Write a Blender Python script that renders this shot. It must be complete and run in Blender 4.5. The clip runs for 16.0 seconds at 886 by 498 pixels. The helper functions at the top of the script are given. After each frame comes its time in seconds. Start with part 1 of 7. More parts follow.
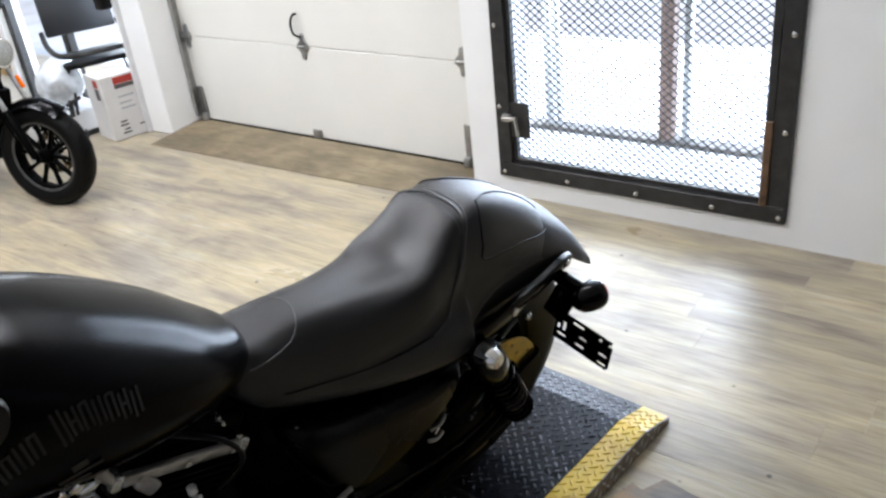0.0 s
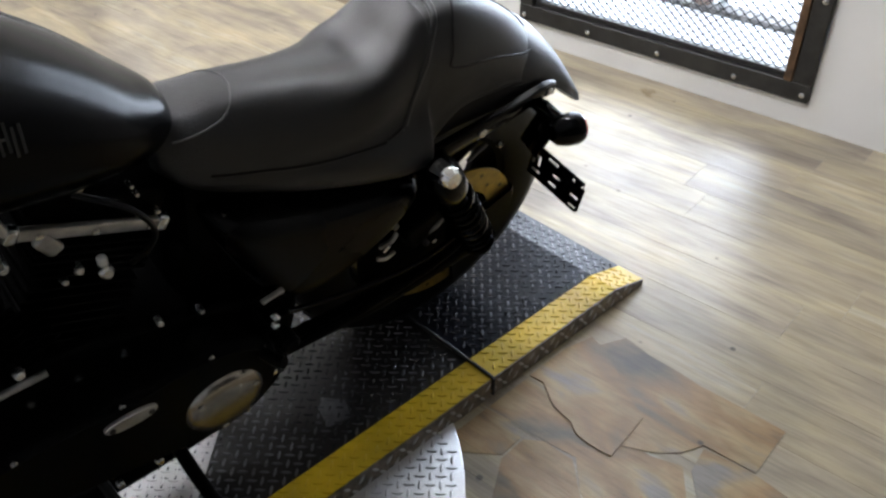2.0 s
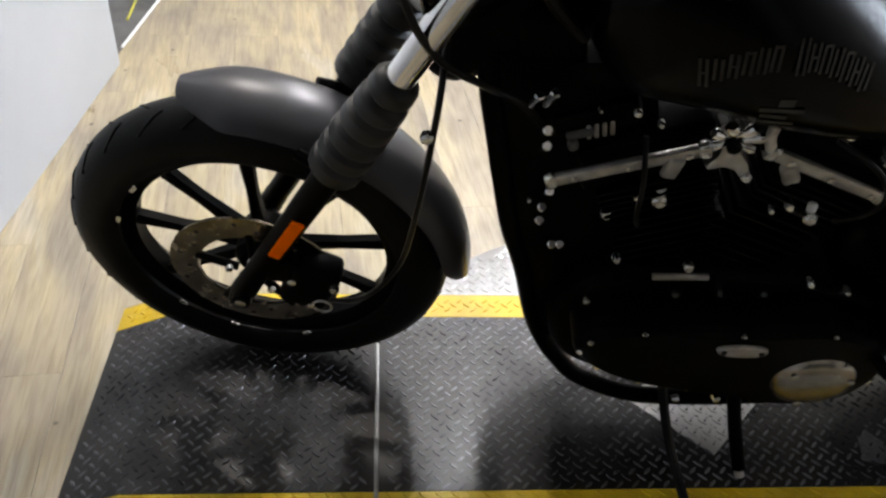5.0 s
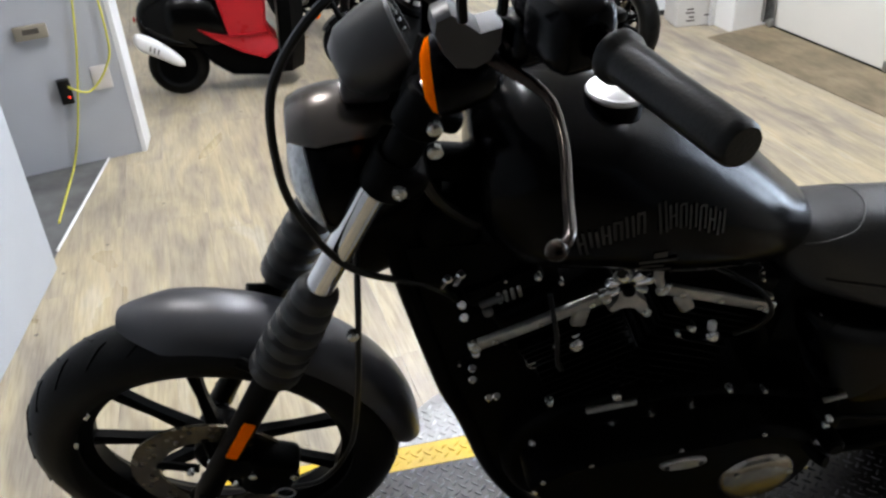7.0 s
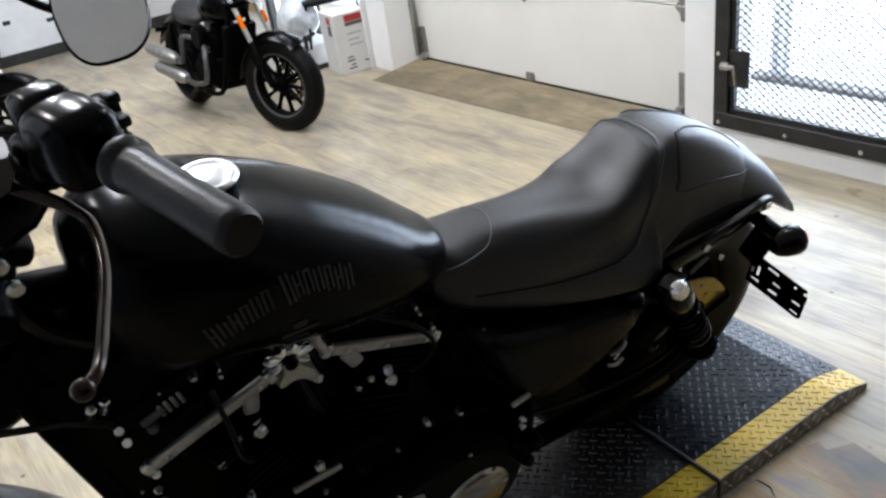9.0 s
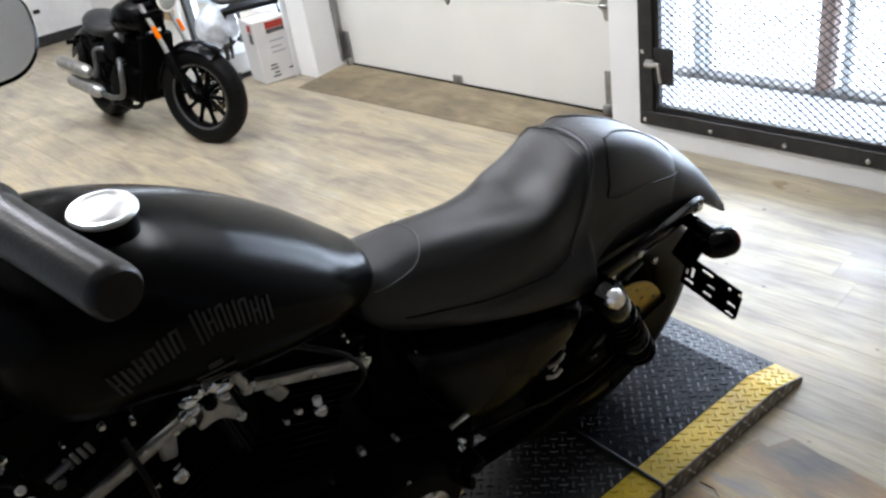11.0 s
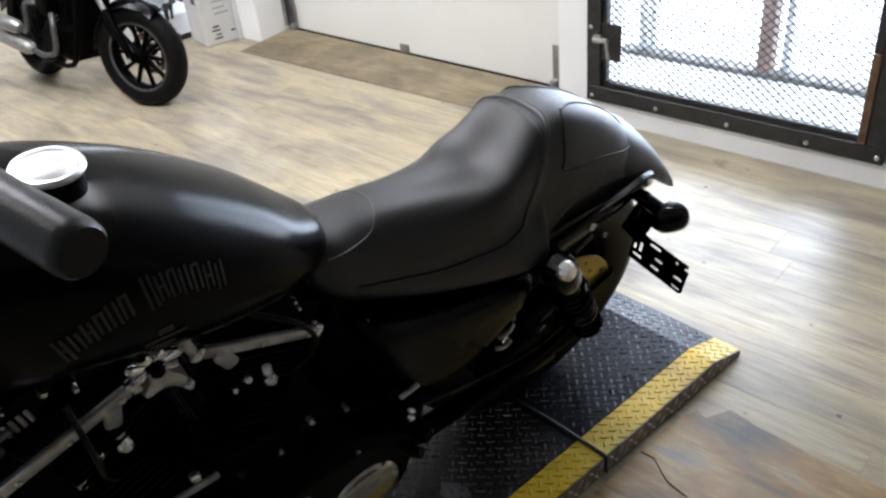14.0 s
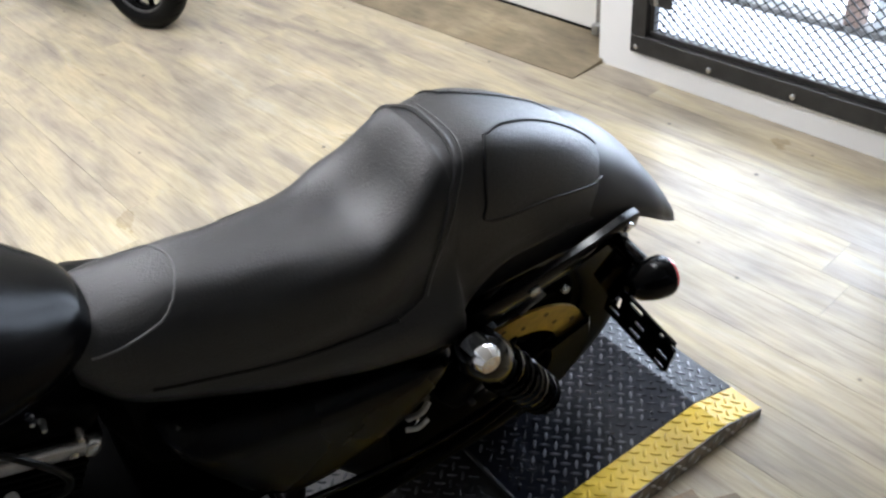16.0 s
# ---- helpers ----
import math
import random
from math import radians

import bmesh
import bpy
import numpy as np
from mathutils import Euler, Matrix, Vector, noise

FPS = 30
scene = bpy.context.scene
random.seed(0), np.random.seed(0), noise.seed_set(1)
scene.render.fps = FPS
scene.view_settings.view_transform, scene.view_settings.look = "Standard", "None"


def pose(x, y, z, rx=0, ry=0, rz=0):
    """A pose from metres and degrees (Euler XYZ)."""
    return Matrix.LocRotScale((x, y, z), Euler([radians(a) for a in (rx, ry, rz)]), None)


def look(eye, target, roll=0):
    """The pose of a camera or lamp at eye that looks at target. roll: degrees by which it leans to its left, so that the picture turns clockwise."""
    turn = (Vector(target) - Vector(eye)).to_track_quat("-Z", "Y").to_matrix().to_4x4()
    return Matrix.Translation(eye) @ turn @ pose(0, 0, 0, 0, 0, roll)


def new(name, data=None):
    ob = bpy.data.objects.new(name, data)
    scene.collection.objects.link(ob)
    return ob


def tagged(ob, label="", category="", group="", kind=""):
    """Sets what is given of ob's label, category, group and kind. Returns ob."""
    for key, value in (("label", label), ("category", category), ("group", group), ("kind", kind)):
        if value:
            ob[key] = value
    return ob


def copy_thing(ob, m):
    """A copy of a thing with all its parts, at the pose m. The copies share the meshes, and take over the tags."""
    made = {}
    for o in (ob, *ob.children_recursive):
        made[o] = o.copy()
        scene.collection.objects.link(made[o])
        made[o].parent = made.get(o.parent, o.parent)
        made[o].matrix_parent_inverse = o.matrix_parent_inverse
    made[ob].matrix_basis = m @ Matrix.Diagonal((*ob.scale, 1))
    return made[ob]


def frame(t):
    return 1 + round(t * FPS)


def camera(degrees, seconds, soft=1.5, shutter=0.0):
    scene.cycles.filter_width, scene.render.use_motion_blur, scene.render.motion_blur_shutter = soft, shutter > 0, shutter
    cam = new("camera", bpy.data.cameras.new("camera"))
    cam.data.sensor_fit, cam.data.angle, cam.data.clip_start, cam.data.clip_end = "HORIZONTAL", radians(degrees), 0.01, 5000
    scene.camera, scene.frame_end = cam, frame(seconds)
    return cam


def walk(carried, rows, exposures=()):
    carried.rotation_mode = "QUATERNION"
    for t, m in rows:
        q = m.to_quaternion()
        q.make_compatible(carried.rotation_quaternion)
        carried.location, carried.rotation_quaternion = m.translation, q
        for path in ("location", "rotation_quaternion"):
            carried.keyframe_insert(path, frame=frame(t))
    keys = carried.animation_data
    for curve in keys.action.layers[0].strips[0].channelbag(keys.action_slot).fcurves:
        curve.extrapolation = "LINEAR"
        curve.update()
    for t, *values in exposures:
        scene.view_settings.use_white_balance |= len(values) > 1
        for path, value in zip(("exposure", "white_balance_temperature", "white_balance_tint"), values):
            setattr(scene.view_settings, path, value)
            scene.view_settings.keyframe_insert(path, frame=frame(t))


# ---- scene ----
cam = camera(55.78, 16.0, soft=2.5)
PATH = [
    (0, (-0.238, -0.966, 1.475), (0.958, 0.210, 0.583), -6.53),
    (0.5, (-0.133, -0.993, 1.451), (0.983, 0.243, 0.536), -3.28),
    (1, (-0.117, -0.992, 1.410), (0.962, 0.231, 0.436), -3.46),
    (1.5, (-0.136, -1.002, 1.371), (0.921, 0.156, 0.297), -1.89),
    (2, (-0.140, -1.012, 1.343), (0.895, 0.096, 0.197), -0.48),
    (2.5, (-0.178, -1.006, 1.337), (0.781, 0.172, 0.196), 0.71),
    (3, (-0.251, -0.984, 1.328), (0.547, 0.272, 0.147), 2.80),
    (3.5, (-0.306, -0.972, 1.329), (0.313, 0.357, 0.121), 4.04),
    (4, (-0.370, -0.970, 1.316), (0.113, 0.406, 0.098), 5.39),
    (4.5, (-0.454, -0.958, 1.331), (-0.187, 0.450, 0.084), 5.94),
    (4.7, (-0.485, -0.979, 1.316), (-0.300, 0.460, 0.089), 5.83),
    (6.8, (-0.468, -1.015, 1.451), (-0.256, 0.596, 0.466), -1.93),
    (7, (-0.447, -1.020, 1.460), (-0.177, 0.587, 0.482), -3.87),
    (7.5, (-0.396, -1.015, 1.461), (0.046, 0.559, 0.494), -6.03),
    (8, (-0.351, -1.014, 1.459), (0.246, 0.500, 0.479), -7.00),
    (8.5, (-0.316, -1.029, 1.460), (0.410, 0.446, 0.506), -8.07),
    (9, (-0.295, -1.047, 1.462), (0.521, 0.396, 0.533), -9.21),
    (9.5, (-0.282, -1.053, 1.459), (0.579, 0.359, 0.524), -9.25),
    (10, (-0.266, -1.040, 1.457), (0.628, 0.353, 0.525), -9.42),
    (12.5, (-0.236, -0.972, 1.444), (0.722, 0.342, 0.462), -8.40),
    (13, (-0.243, -0.982, 1.442), (0.718, 0.318, 0.443), -7.67),
    (13.5, (-0.242, -0.982, 1.443), (0.722, 0.308, 0.435), -7.68),
    (14, (-0.258, -0.978, 1.444), (0.751, 0.272, 0.429), -5.99),
    (14.5, (-0.285, -0.967, 1.447), (0.818, 0.219, 0.452), -3.02),
    (15, (-0.280, -0.944, 1.448), (0.828, 0.219, 0.433), -6.74),
    (15.2, (-0.197, -0.936, 1.433), (0.909, 0.337, 0.357), -8.30),
    (15.5, (-0.007, -0.911, 1.429), (0.917, 0.391, 0.400), -8.20),
    (15.7, (0.097, -0.895, 1.426), (0.998, 0.477, 0.284), -8.60),
    (16, (0.232, -0.781, 1.359), (1.031, 0.495, 0.198), -6.09),
]
walk(cam, [(t, look(eye, target, roll)) for t, eye, target, roll in PATH],
     [(0, -0.21, 6250, 13), (1.5, -0.22, 6350, 13), (3, -0.33, 6700, 13), (4.5, -0.12, 6800, 13), (7, -0.30, 6300, 12), (8, -0.35, 6250, 12), (9.5, -0.33, 6200, 12), (12.5, -0.22, 6300, 13), (15.5, -0.20, 6300, 13), (16, -0.10, 6300, 13)])

# ---- world, light ----
world = bpy.data.worlds.new("world")
scene.world = world
world.use_nodes = True
_wn = world.node_tree
_sky = _wn.nodes.new("ShaderNodeTexSky")
_sky.sky_type, _sky.sun_disc = "NISHITA", False
_sky.sun_elevation, _sky.sun_rotation = radians(49), radians(-6)
_wn.links.new(_sky.outputs["Color"], _wn.nodes["Background"].inputs["Color"])
_wn.nodes["Background"].inputs["Strength"].default_value = 0.12

TH = 0.107                      # the long wall's turn
WN = Vector((math.cos(TH), math.sin(TH), 0))    # out through the wall
WU = Vector((-math.sin(TH), math.cos(TH), 0))   # along the wall


def wp(u, d, z):
    """A place by its run along the wall, its distance to the wall's side, and its height."""
    return WU * u + WN * d + Vector((0, 0, z))


def area_lamp(name, eye, target, sx, sy, watts, color=(1, 1, 1)):
    data = bpy.data.lights.new(name, "AREA")
    data.shape, data.size, data.size_y, data.energy, data.color = "RECTANGLE", sx, sy, watts, color
    ob = new(name, data)
    ob.matrix_world = look(eye, target)
    return ob


area_lamp("daylight_door", wp(0.2, 4.6, 1.5), wp(0.2, 0, 0.9), 4.2, 2.9, 800, (0.72, 0.85, 1.0))
area_lamp("daylight_entry", wp(4.0, 3.6, 1.3), wp(3.4, 0, 0.8), 2.2, 2.5, 190, (0.80, 0.90, 1.0))
for _x, _y, _w in ((0.14, 1.7, 74), (1.0, 3.4, 36), (0.08, 3.9, 58), (1.95, 0.55, 38)):
    area_lamp("tube_light", (_x, _y, 2.86), (_x, _y, 0), 0.06, 1.2, _w, (0.96, 0.98, 1.0))
area_lamp("round_lamp", (-0.80, 1.28, 2.83), (-0.80, 1.28, 0), 0.10, 0.10, 32, (1.0, 0.97, 0.92))
sun_data = bpy.data.lights.new("sun", "SUN")
sun_data.energy, sun_data.angle, sun_data.color = 4.0, radians(0.5), (1.0, 0.96, 0.9)
sun = new("sun", sun_data)
sun.matrix_world = look(WU * 6 + Vector((0, 0, 7)), (0, 0, 0))


# ---- materials ----
def mat(name, color, rough=0.5, metal=0.0, var=0.12, scale=12.0, bump=0.0, bscale=120.0, coat=0.0, color2=None, detail=6.0, stretch=(1, 1, 1), spec=0.5):
    m = bpy.data.materials.new(name)
    m.use_nodes = True
    nt = m.node_tree
    b = nt.nodes["Principled BSDF"]
    b.inputs["Roughness"].default_value, b.inputs["Metallic"].default_value = rough, metal
    b.inputs["Specular IOR Level"].default_value = spec
    if coat:
        b.inputs["Coat Weight"].default_value, b.inputs["Coat Roughness"].default_value = coat, 0.08
    tc = nt.nodes.new("ShaderNodeTexCoord")
    mp = nt.nodes.new("ShaderNodeMapping")
    mp.inputs["Scale"].default_value = stretch
    nt.links.new(tc.outputs["Object"], mp.inputs["Vector"])
    nz = nt.nodes.new("ShaderNodeTexNoise")
    nz.inputs["Scale"].default_value, nz.inputs["Detail"].default_value = scale, detail
    nt.links.new(mp.outputs["Vector"], nz.inputs["Vector"])
    cr = nt.nodes.new("ShaderNodeValToRGB")
    c2 = color2 or tuple(c * (1 - 2 * var) for c in color)
    cr.color_ramp.elements[0].position, cr.color_ramp.elements[1].position = 0.32, 0.68
    cr.color_ramp.elements[0].color, cr.color_ramp.elements[1].color = (*c2, 1), (*color, 1)
    nt.links.new(nz.outputs["Fac"], cr.inputs["Fac"])
    nt.links.new(cr.outputs["Color"], b.inputs["Base Color"])
    rr = nt.nodes.new("ShaderNodeMapRange")
    rr.inputs["To Min"].default_value, rr.inputs["To Max"].default_value = max(rough - 0.08, 0.02), min(rough + 0.08, 1)
    nt.links.new(nz.outputs["Fac"], rr.inputs["Value"])
    nt.links.new(rr.outputs["Result"], b.inputs["Roughness"])
    if bump:
        n2 = nt.nodes.new("ShaderNodeTexNoise")
        n2.inputs["Scale"].default_value, n2.inputs["Detail"].default_value = bscale, 3
        nt.links.new(mp.outputs["Vector"], n2.inputs["Vector"])
        bp = nt.nodes.new("ShaderNodeBump")
        bp.inputs["Strength"].default_value, bp.inputs["Distance"].default_value = bump, 0.004
        nt.links.new(n2.outputs["Fac"], bp.inputs["Height"])
        nt.links.new(bp.outputs["Normal"], b.inputs["Normal"])
    return m


def wood_floor_mat(name, tones, rough=0.3, streak=(9.0, 2.0), shift=6.0, tone=0.06, specks=True):
    """Wood print with long streaks along the planks, wide grey stains and a little dirt."""
    m = bpy.data.materials.new(name)
    m.use_nodes = True
    nt = m.node_tree
    L = nt.links.new
    b = nt.nodes["Principled BSDF"]
    b.inputs["Specular IOR Level"].default_value = 0.5
    ge = nt.nodes.new("ShaderNodeNewGeometry")
    oi = nt.nodes.new("ShaderNodeObjectInfo")

    def mapped(sx, sy):
        mp = nt.nodes.new("ShaderNodeMapping")
        mp.vector_type = "TEXTURE"
        mp.inputs["Rotation"].default_value = (0, 0, TH)
        mp.inputs["Scale"].default_value = (1 / sx, 1 / sy, 1)
        L(ge.outputs["Position"], mp.inputs["Vector"])
        return mp.outputs["Vector"]

    def noise4(vec, detail, rnd, dist=0.0, scale=1.0):
        nz = nt.nodes.new("ShaderNodeTexNoise")
        nz.noise_dimensions = "4D"
        nz.inputs["Scale"].default_value, nz.inputs["Detail"].default_value, nz.inputs["Distortion"].default_value = scale, detail, dist
        L(vec, nz.inputs["Vector"])
        mu = nt.nodes.new("ShaderNodeMath")
        mu.operation, mu.inputs[1].default_value = "MULTIPLY", rnd
        L(oi.outputs["Random"], mu.inputs[0])
        L(mu.outputs[0], nz.inputs["W"])
        return nz.outputs["Fac"]

    def mix(fac, a, c, blend="MIX"):
        mx = nt.nodes.new("ShaderNodeMixRGB")
        mx.blend_type = blend
        for k, v in enumerate((fac, a, c)):
            if hasattr(v, "is_linked"):
                L(v, mx.inputs[k])
            else:
                mx.inputs[k].default_value = v if k == 0 else (*v, 1)
        return mx.outputs[0]

    def ramp(fac, *stops):
        cr = nt.nodes.new("ShaderNodeValToRGB")
        el = cr.color_ramp.elements
        el[0].position, el[1].position = stops[0][0], stops[-1][0]
        el[0].color, el[1].color = (*stops[0][1], 1), (*stops[-1][1], 1)
        for p, c in stops[1:-1]:
            el.new(p).color = (*c, 1)
        L(fac, cr.inputs["Fac"])
        return cr.outputs["Color"]

    wide = noise4(mapped(*streak), 4, shift, 0.8)
    fine = noise4(mapped(streak[0] * 7, streak[1] * 3), 7, 37.0, 0.5)
    n = len(tones)
    base = ramp(wide, *[(0.33 + 0.34 * k / (n - 1), t) for k, t in enumerate(tones)])
    col = mix(1.0, base, ramp(fine, (0.32, (0.82, 0.81, 0.80)), (0.48, (0.98, 0.98, 0.98)), (0.64, (1.07, 1.06, 1.05))), "MULTIPLY")
    grain = noise4(mapped(streak[0] * 22, streak[1] * 5), 4, 11.0, 0.3)
    col = mix(1.0, col, ramp(grain, (0.34, (0.84, 0.83, 0.82)), (0.55, (1.04, 1.04, 1.04))), "MULTIPLY")
    smear = noise4(mapped(2.3, 1.7), 6, 0.0, 1.2)
    col = mix(1.0, col, ramp(smear, (0.34, (0.80, 0.80, 0.82)), (0.50, (1, 1, 1)), (0.66, (1.10, 1.08, 1.02))), "MULTIPLY")
    pl = nt.nodes.new("ShaderNodeMapRange")
    pl.inputs["To Min"].default_value, pl.inputs["To Max"].default_value = 1 - tone, 1 + tone
    L(oi.outputs["Random"], pl.inputs["Value"])
    hs = nt.nodes.new("ShaderNodeHueSaturation")
    L(pl.outputs["Result"], hs.inputs["Value"])
    L(col, hs.inputs["Color"])
    col = hs.outputs["Color"]
    if specks:
        vo = nt.nodes.new("ShaderNodeTexVoronoi")
        vo.inputs["Scale"].default_value = 7.0
        L(ge.outputs["Position"], vo.inputs["Vector"])
        col = mix(ramp(vo.outputs["Distance"], (0.035, (0.8, 0.8, 0.8)), (0.06, (0, 0, 0))), col, (0.05, 0.045, 0.04))
    L(col, b.inputs["Base Color"])
    rr = nt.nodes.new("ShaderNodeMapRange")
    rr.inputs["From Min"].default_value, rr.inputs["From Max"].default_value = 0.3, 0.7
    rr.inputs["To Min"].default_value, rr.inputs["To Max"].default_value = rough + 0.12, rough - 0.05
    L(smear, rr.inputs["Value"])
    L(rr.outputs["Result"], b.inputs["Roughness"])
    bp = nt.nodes.new("ShaderNodeBump")
    bp.inputs["Strength"].default_value, bp.inputs["Distance"].default_value = 0.15, 0.002
    L(fine, bp.inputs["Height"])
    L(bp.outputs["Normal"], b.inputs["Normal"])
    return m


def glow(name, color, strength):
    m = bpy.data.materials.new(name)
    m.use_nodes = True
    b = m.node_tree.nodes["Principled BSDF"]
    b.inputs["Emission Color"].default_value, b.inputs["Emission Strength"].default_value = (*color, 1), strength
    b.inputs["Base Color"].default_value = (*color, 1)
    return m


M_WALL = mat("white_wall_paint", (0.84, 0.84, 0.83), 0.6, var=0.03, scale=3, bump=0.12, bscale=180)
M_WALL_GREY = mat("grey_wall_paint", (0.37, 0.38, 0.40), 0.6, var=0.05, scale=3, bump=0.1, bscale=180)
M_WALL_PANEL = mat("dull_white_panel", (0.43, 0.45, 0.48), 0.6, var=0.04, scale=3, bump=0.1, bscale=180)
M_VISOR = mat("black_chrome_visor", (0.085, 0.075, 0.068), 0.24, 0.9, 0.1, 6)
M_CAP = mat("satin_chrome_cap", (0.86, 0.86, 0.86), 0.36, 0.85, 0.06, 40)
M_GAUGE = mat("satin_black_gauge", (0.07, 0.07, 0.07), 0.38, 0.7, 0.08, 6)
M_SCREED = mat("grey_screed", (0.13, 0.13, 0.13), 0.8, 0.0, 0.25, 7, 0.2, 90)
M_SATIN = mat("satin_black_cover", (0.0014, 0.0014, 0.0016), 0.27, 0.0, 0.1, 8, 0.05, 400, spec=0.11)
M_GOLD = mat("gold_disc", (0.36, 0.255, 0.065), 0.34, 0.8, 0.2, 50)
M_CEIL = mat("ceiling_paint", (0.86, 0.85, 0.84), 0.8, var=0.04)
M_DOOR = mat("cream_door_panel", (0.78, 0.77, 0.72), 0.5, var=0.03, scale=2, bump=0.1, bscale=90)
M_TRIM = mat("white_trim", (0.70, 0.70, 0.70), 0.45, var=0.06, scale=8)
M_SUB = mat("dark_subfloor", (0.06, 0.05, 0.04), 0.8)
M_PLANK = wood_floor_mat("vinyl_plank", ((0.240, 0.207, 0.165), (0.305, 0.264, 0.202), (0.360, 0.310, 0.222), (0.405, 0.346, 0.230), (0.425, 0.384, 0.300)), 0.31, shift=1.2, tone=0.05)
M_PLY = wood_floor_mat("plywood", ((0.125, 0.098, 0.06), (0.195, 0.155, 0.095), (0.275, 0.225, 0.145)), 0.5, streak=(5.0, 3.0), specks=False)
M_STONE = wood_floor_mat("peeling_plank", ((0.13, 0.112, 0.09), (0.21, 0.16, 0.105), (0.33, 0.215, 0.11), (0.40, 0.30, 0.165), (0.26, 0.24, 0.215)), 0.30, streak=(8.0, 3.5), shift=1.5, tone=0.04)
# for the unseen back wall; set dark so the motorcycle's side reflects less
M_BACKWALL = mat("dimmed_back_wall", (0.065, 0.062, 0.06), 0.7, var=0.05, scale=3)
M_BEAM = mat("grey_weathered_beam", (0.16, 0.15, 0.14), 0.8, 0.0, 0.35, 12, 0.2, 90)
M_STEEL_BLACK = mat("blackened_steel_frame", (0.035, 0.034, 0.033), 0.5, 0.3, 0.25, 25, 0.15, 200)
M_MESH = mat("expanded_steel", (0.016, 0.015, 0.014), 0.65, 0.0, 0.2, 30, spec=0.2)
M_RUST = mat("rusty_steel", (0.16, 0.09, 0.045), 0.7, 0.2, 0.3, 30, 0.2, 250)
M_GALV = mat("galvanised_steel", (0.45, 0.45, 0.44), 0.38, 0.9, 0.15, 30)
M_SNOW = mat("bright_ground", (0.52, 0.55, 0.59), 0.8, 0.0, 0.12, 3)
M_ALU = mat("bare_aluminium_tread", (0.62, 0.62, 0.62), 0.34, 0.85, 0.12, 9, 0.1, 200)
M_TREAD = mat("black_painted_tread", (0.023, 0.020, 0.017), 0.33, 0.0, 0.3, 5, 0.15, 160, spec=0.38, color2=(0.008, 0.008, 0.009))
# black tread again, darkened and blued: the rear's dimmer door light put in colour
M_TREAD_REAR = mat("dimmed_rear_tread", (0.0055, 0.0065, 0.012), 0.30, 0.0, 0.3, 5, 0.15, 160, spec=0.15, color2=(0.003, 0.0035, 0.006))
M_TREAD_WORN = mat("worn_tread_lugs", (0.22, 0.22, 0.24), 0.28, 0.55, 0.45, 9)
M_YELLOW = mat("safety_yellow_paint", (0.76, 0.51, 0.016), 0.40, 0.0, 0.2, 7, 0.12, 160, spec=0.45)
M_SIDE = mat("scuffed_platform_side", (0.26, 0.22, 0.17), 0.45, 0.35, 0.5, 45, 0.5, 110, color2=(0.08, 0.07, 0.055))
M_SEAT = mat("black_vinyl", (0.0080, 0.0080, 0.0090), 0.41, 0.0, 0.14, 8, 0.30, 420, spec=0.58)
M_FENDER = mat("satin_black_fender", (0.006, 0.006, 0.0075), 0.40, 0.0, 0.1, 6, 0.02, 400, spec=0.40)
M_STITCH = mat("grey_thread", (0.12, 0.12, 0.12), 0.7)
M_PIPING = mat("seam_piping", (0.003, 0.003, 0.003), 0.5, spec=0.3)
M_DENIM = mat("black_denim_paint", (0.001, 0.001, 0.0013), 0.19, 0.0, 0.1, 6, 0.01, 500, spec=0.085)
M_GREYPAINT = mat("satin_dark_paint", (0.045, 0.045, 0.050), 0.34, 0.25, 0.08, 6, spec=0.5)
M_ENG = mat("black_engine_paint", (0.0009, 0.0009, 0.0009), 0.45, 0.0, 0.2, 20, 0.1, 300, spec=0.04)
M_GLOSS = mat("gloss_black", (0.001, 0.001, 0.001), 0.16, 0.0, 0.1, 8, 0.0, 120, spec=0.14)
M_RUBBER = mat("black_rubber", (0.003, 0.0026, 0.0024), 0.36, 0.0, 0.2, 30, 0.1, 300, spec=0.22)
M_TYRE = mat("tyre_rubber", (0.003, 0.003, 0.003), 0.5, 0.0, 0.25, 25, 0.15, 250, spec=0.12)
M_CHROME = mat("chrome", (0.85, 0.85, 0.85), 0.08, 1.0, 0.03, 8)
M_SILVER = mat("brushed_silver", (0.50, 0.49, 0.47), 0.34, 0.8, 0.2, 40, 0.05, 200)
M_BRUSHED = mat("brushed_cover", (0.40, 0.37, 0.32), 0.24, 0.9, 0.2, 40, 0.05, 200)
M_DULL = mat("dull_grey_metal", (0.13, 0.13, 0.13), 0.38, 0.6, 0.2, 40)
M_BOLT = mat("zinc_bolt", (0.62, 0.62, 0.60), 0.25, 0.9, 0.1, 60)
M_DISC = mat("brake_disc_steel", (0.46, 0.40, 0.30), 0.25, 0.95, 0.15, 50)
M_BRONZE = mat("dark_bronze_lever", (0.030, 0.022, 0.017), 0.24, 0.9, 0.1, 20)
M_ORANGE = mat("amber_lens", (1.0, 0.17, 0.0), 0.4, 0.0, 0.05, 30, spec=0.0)
M_RED = mat("red_lens", (0.5, 0.01, 0.01), 0.25, 0.0, 0.1, 30, coat=0.5)
M_LOGO = mat("grey_decal", (0.036, 0.034, 0.031), 0.5, 0.0, 0.2, 40, spec=0.2)
M_MIRROR = mat("mirror_glass", (0.9, 0.9, 0.9), 0.03, 1.0, 0.0, 5)
M_LENS = mat("headlight_glass", (0.55, 0.57, 0.58), 0.12, 0.3, 0.2, 90)
M_WOODPOST = mat("weathered_wood", (0.20, 0.13, 0.10), 0.7, 0.0, 0.25, 14, 0.2, 90, stretch=(4, 4, 0.4))
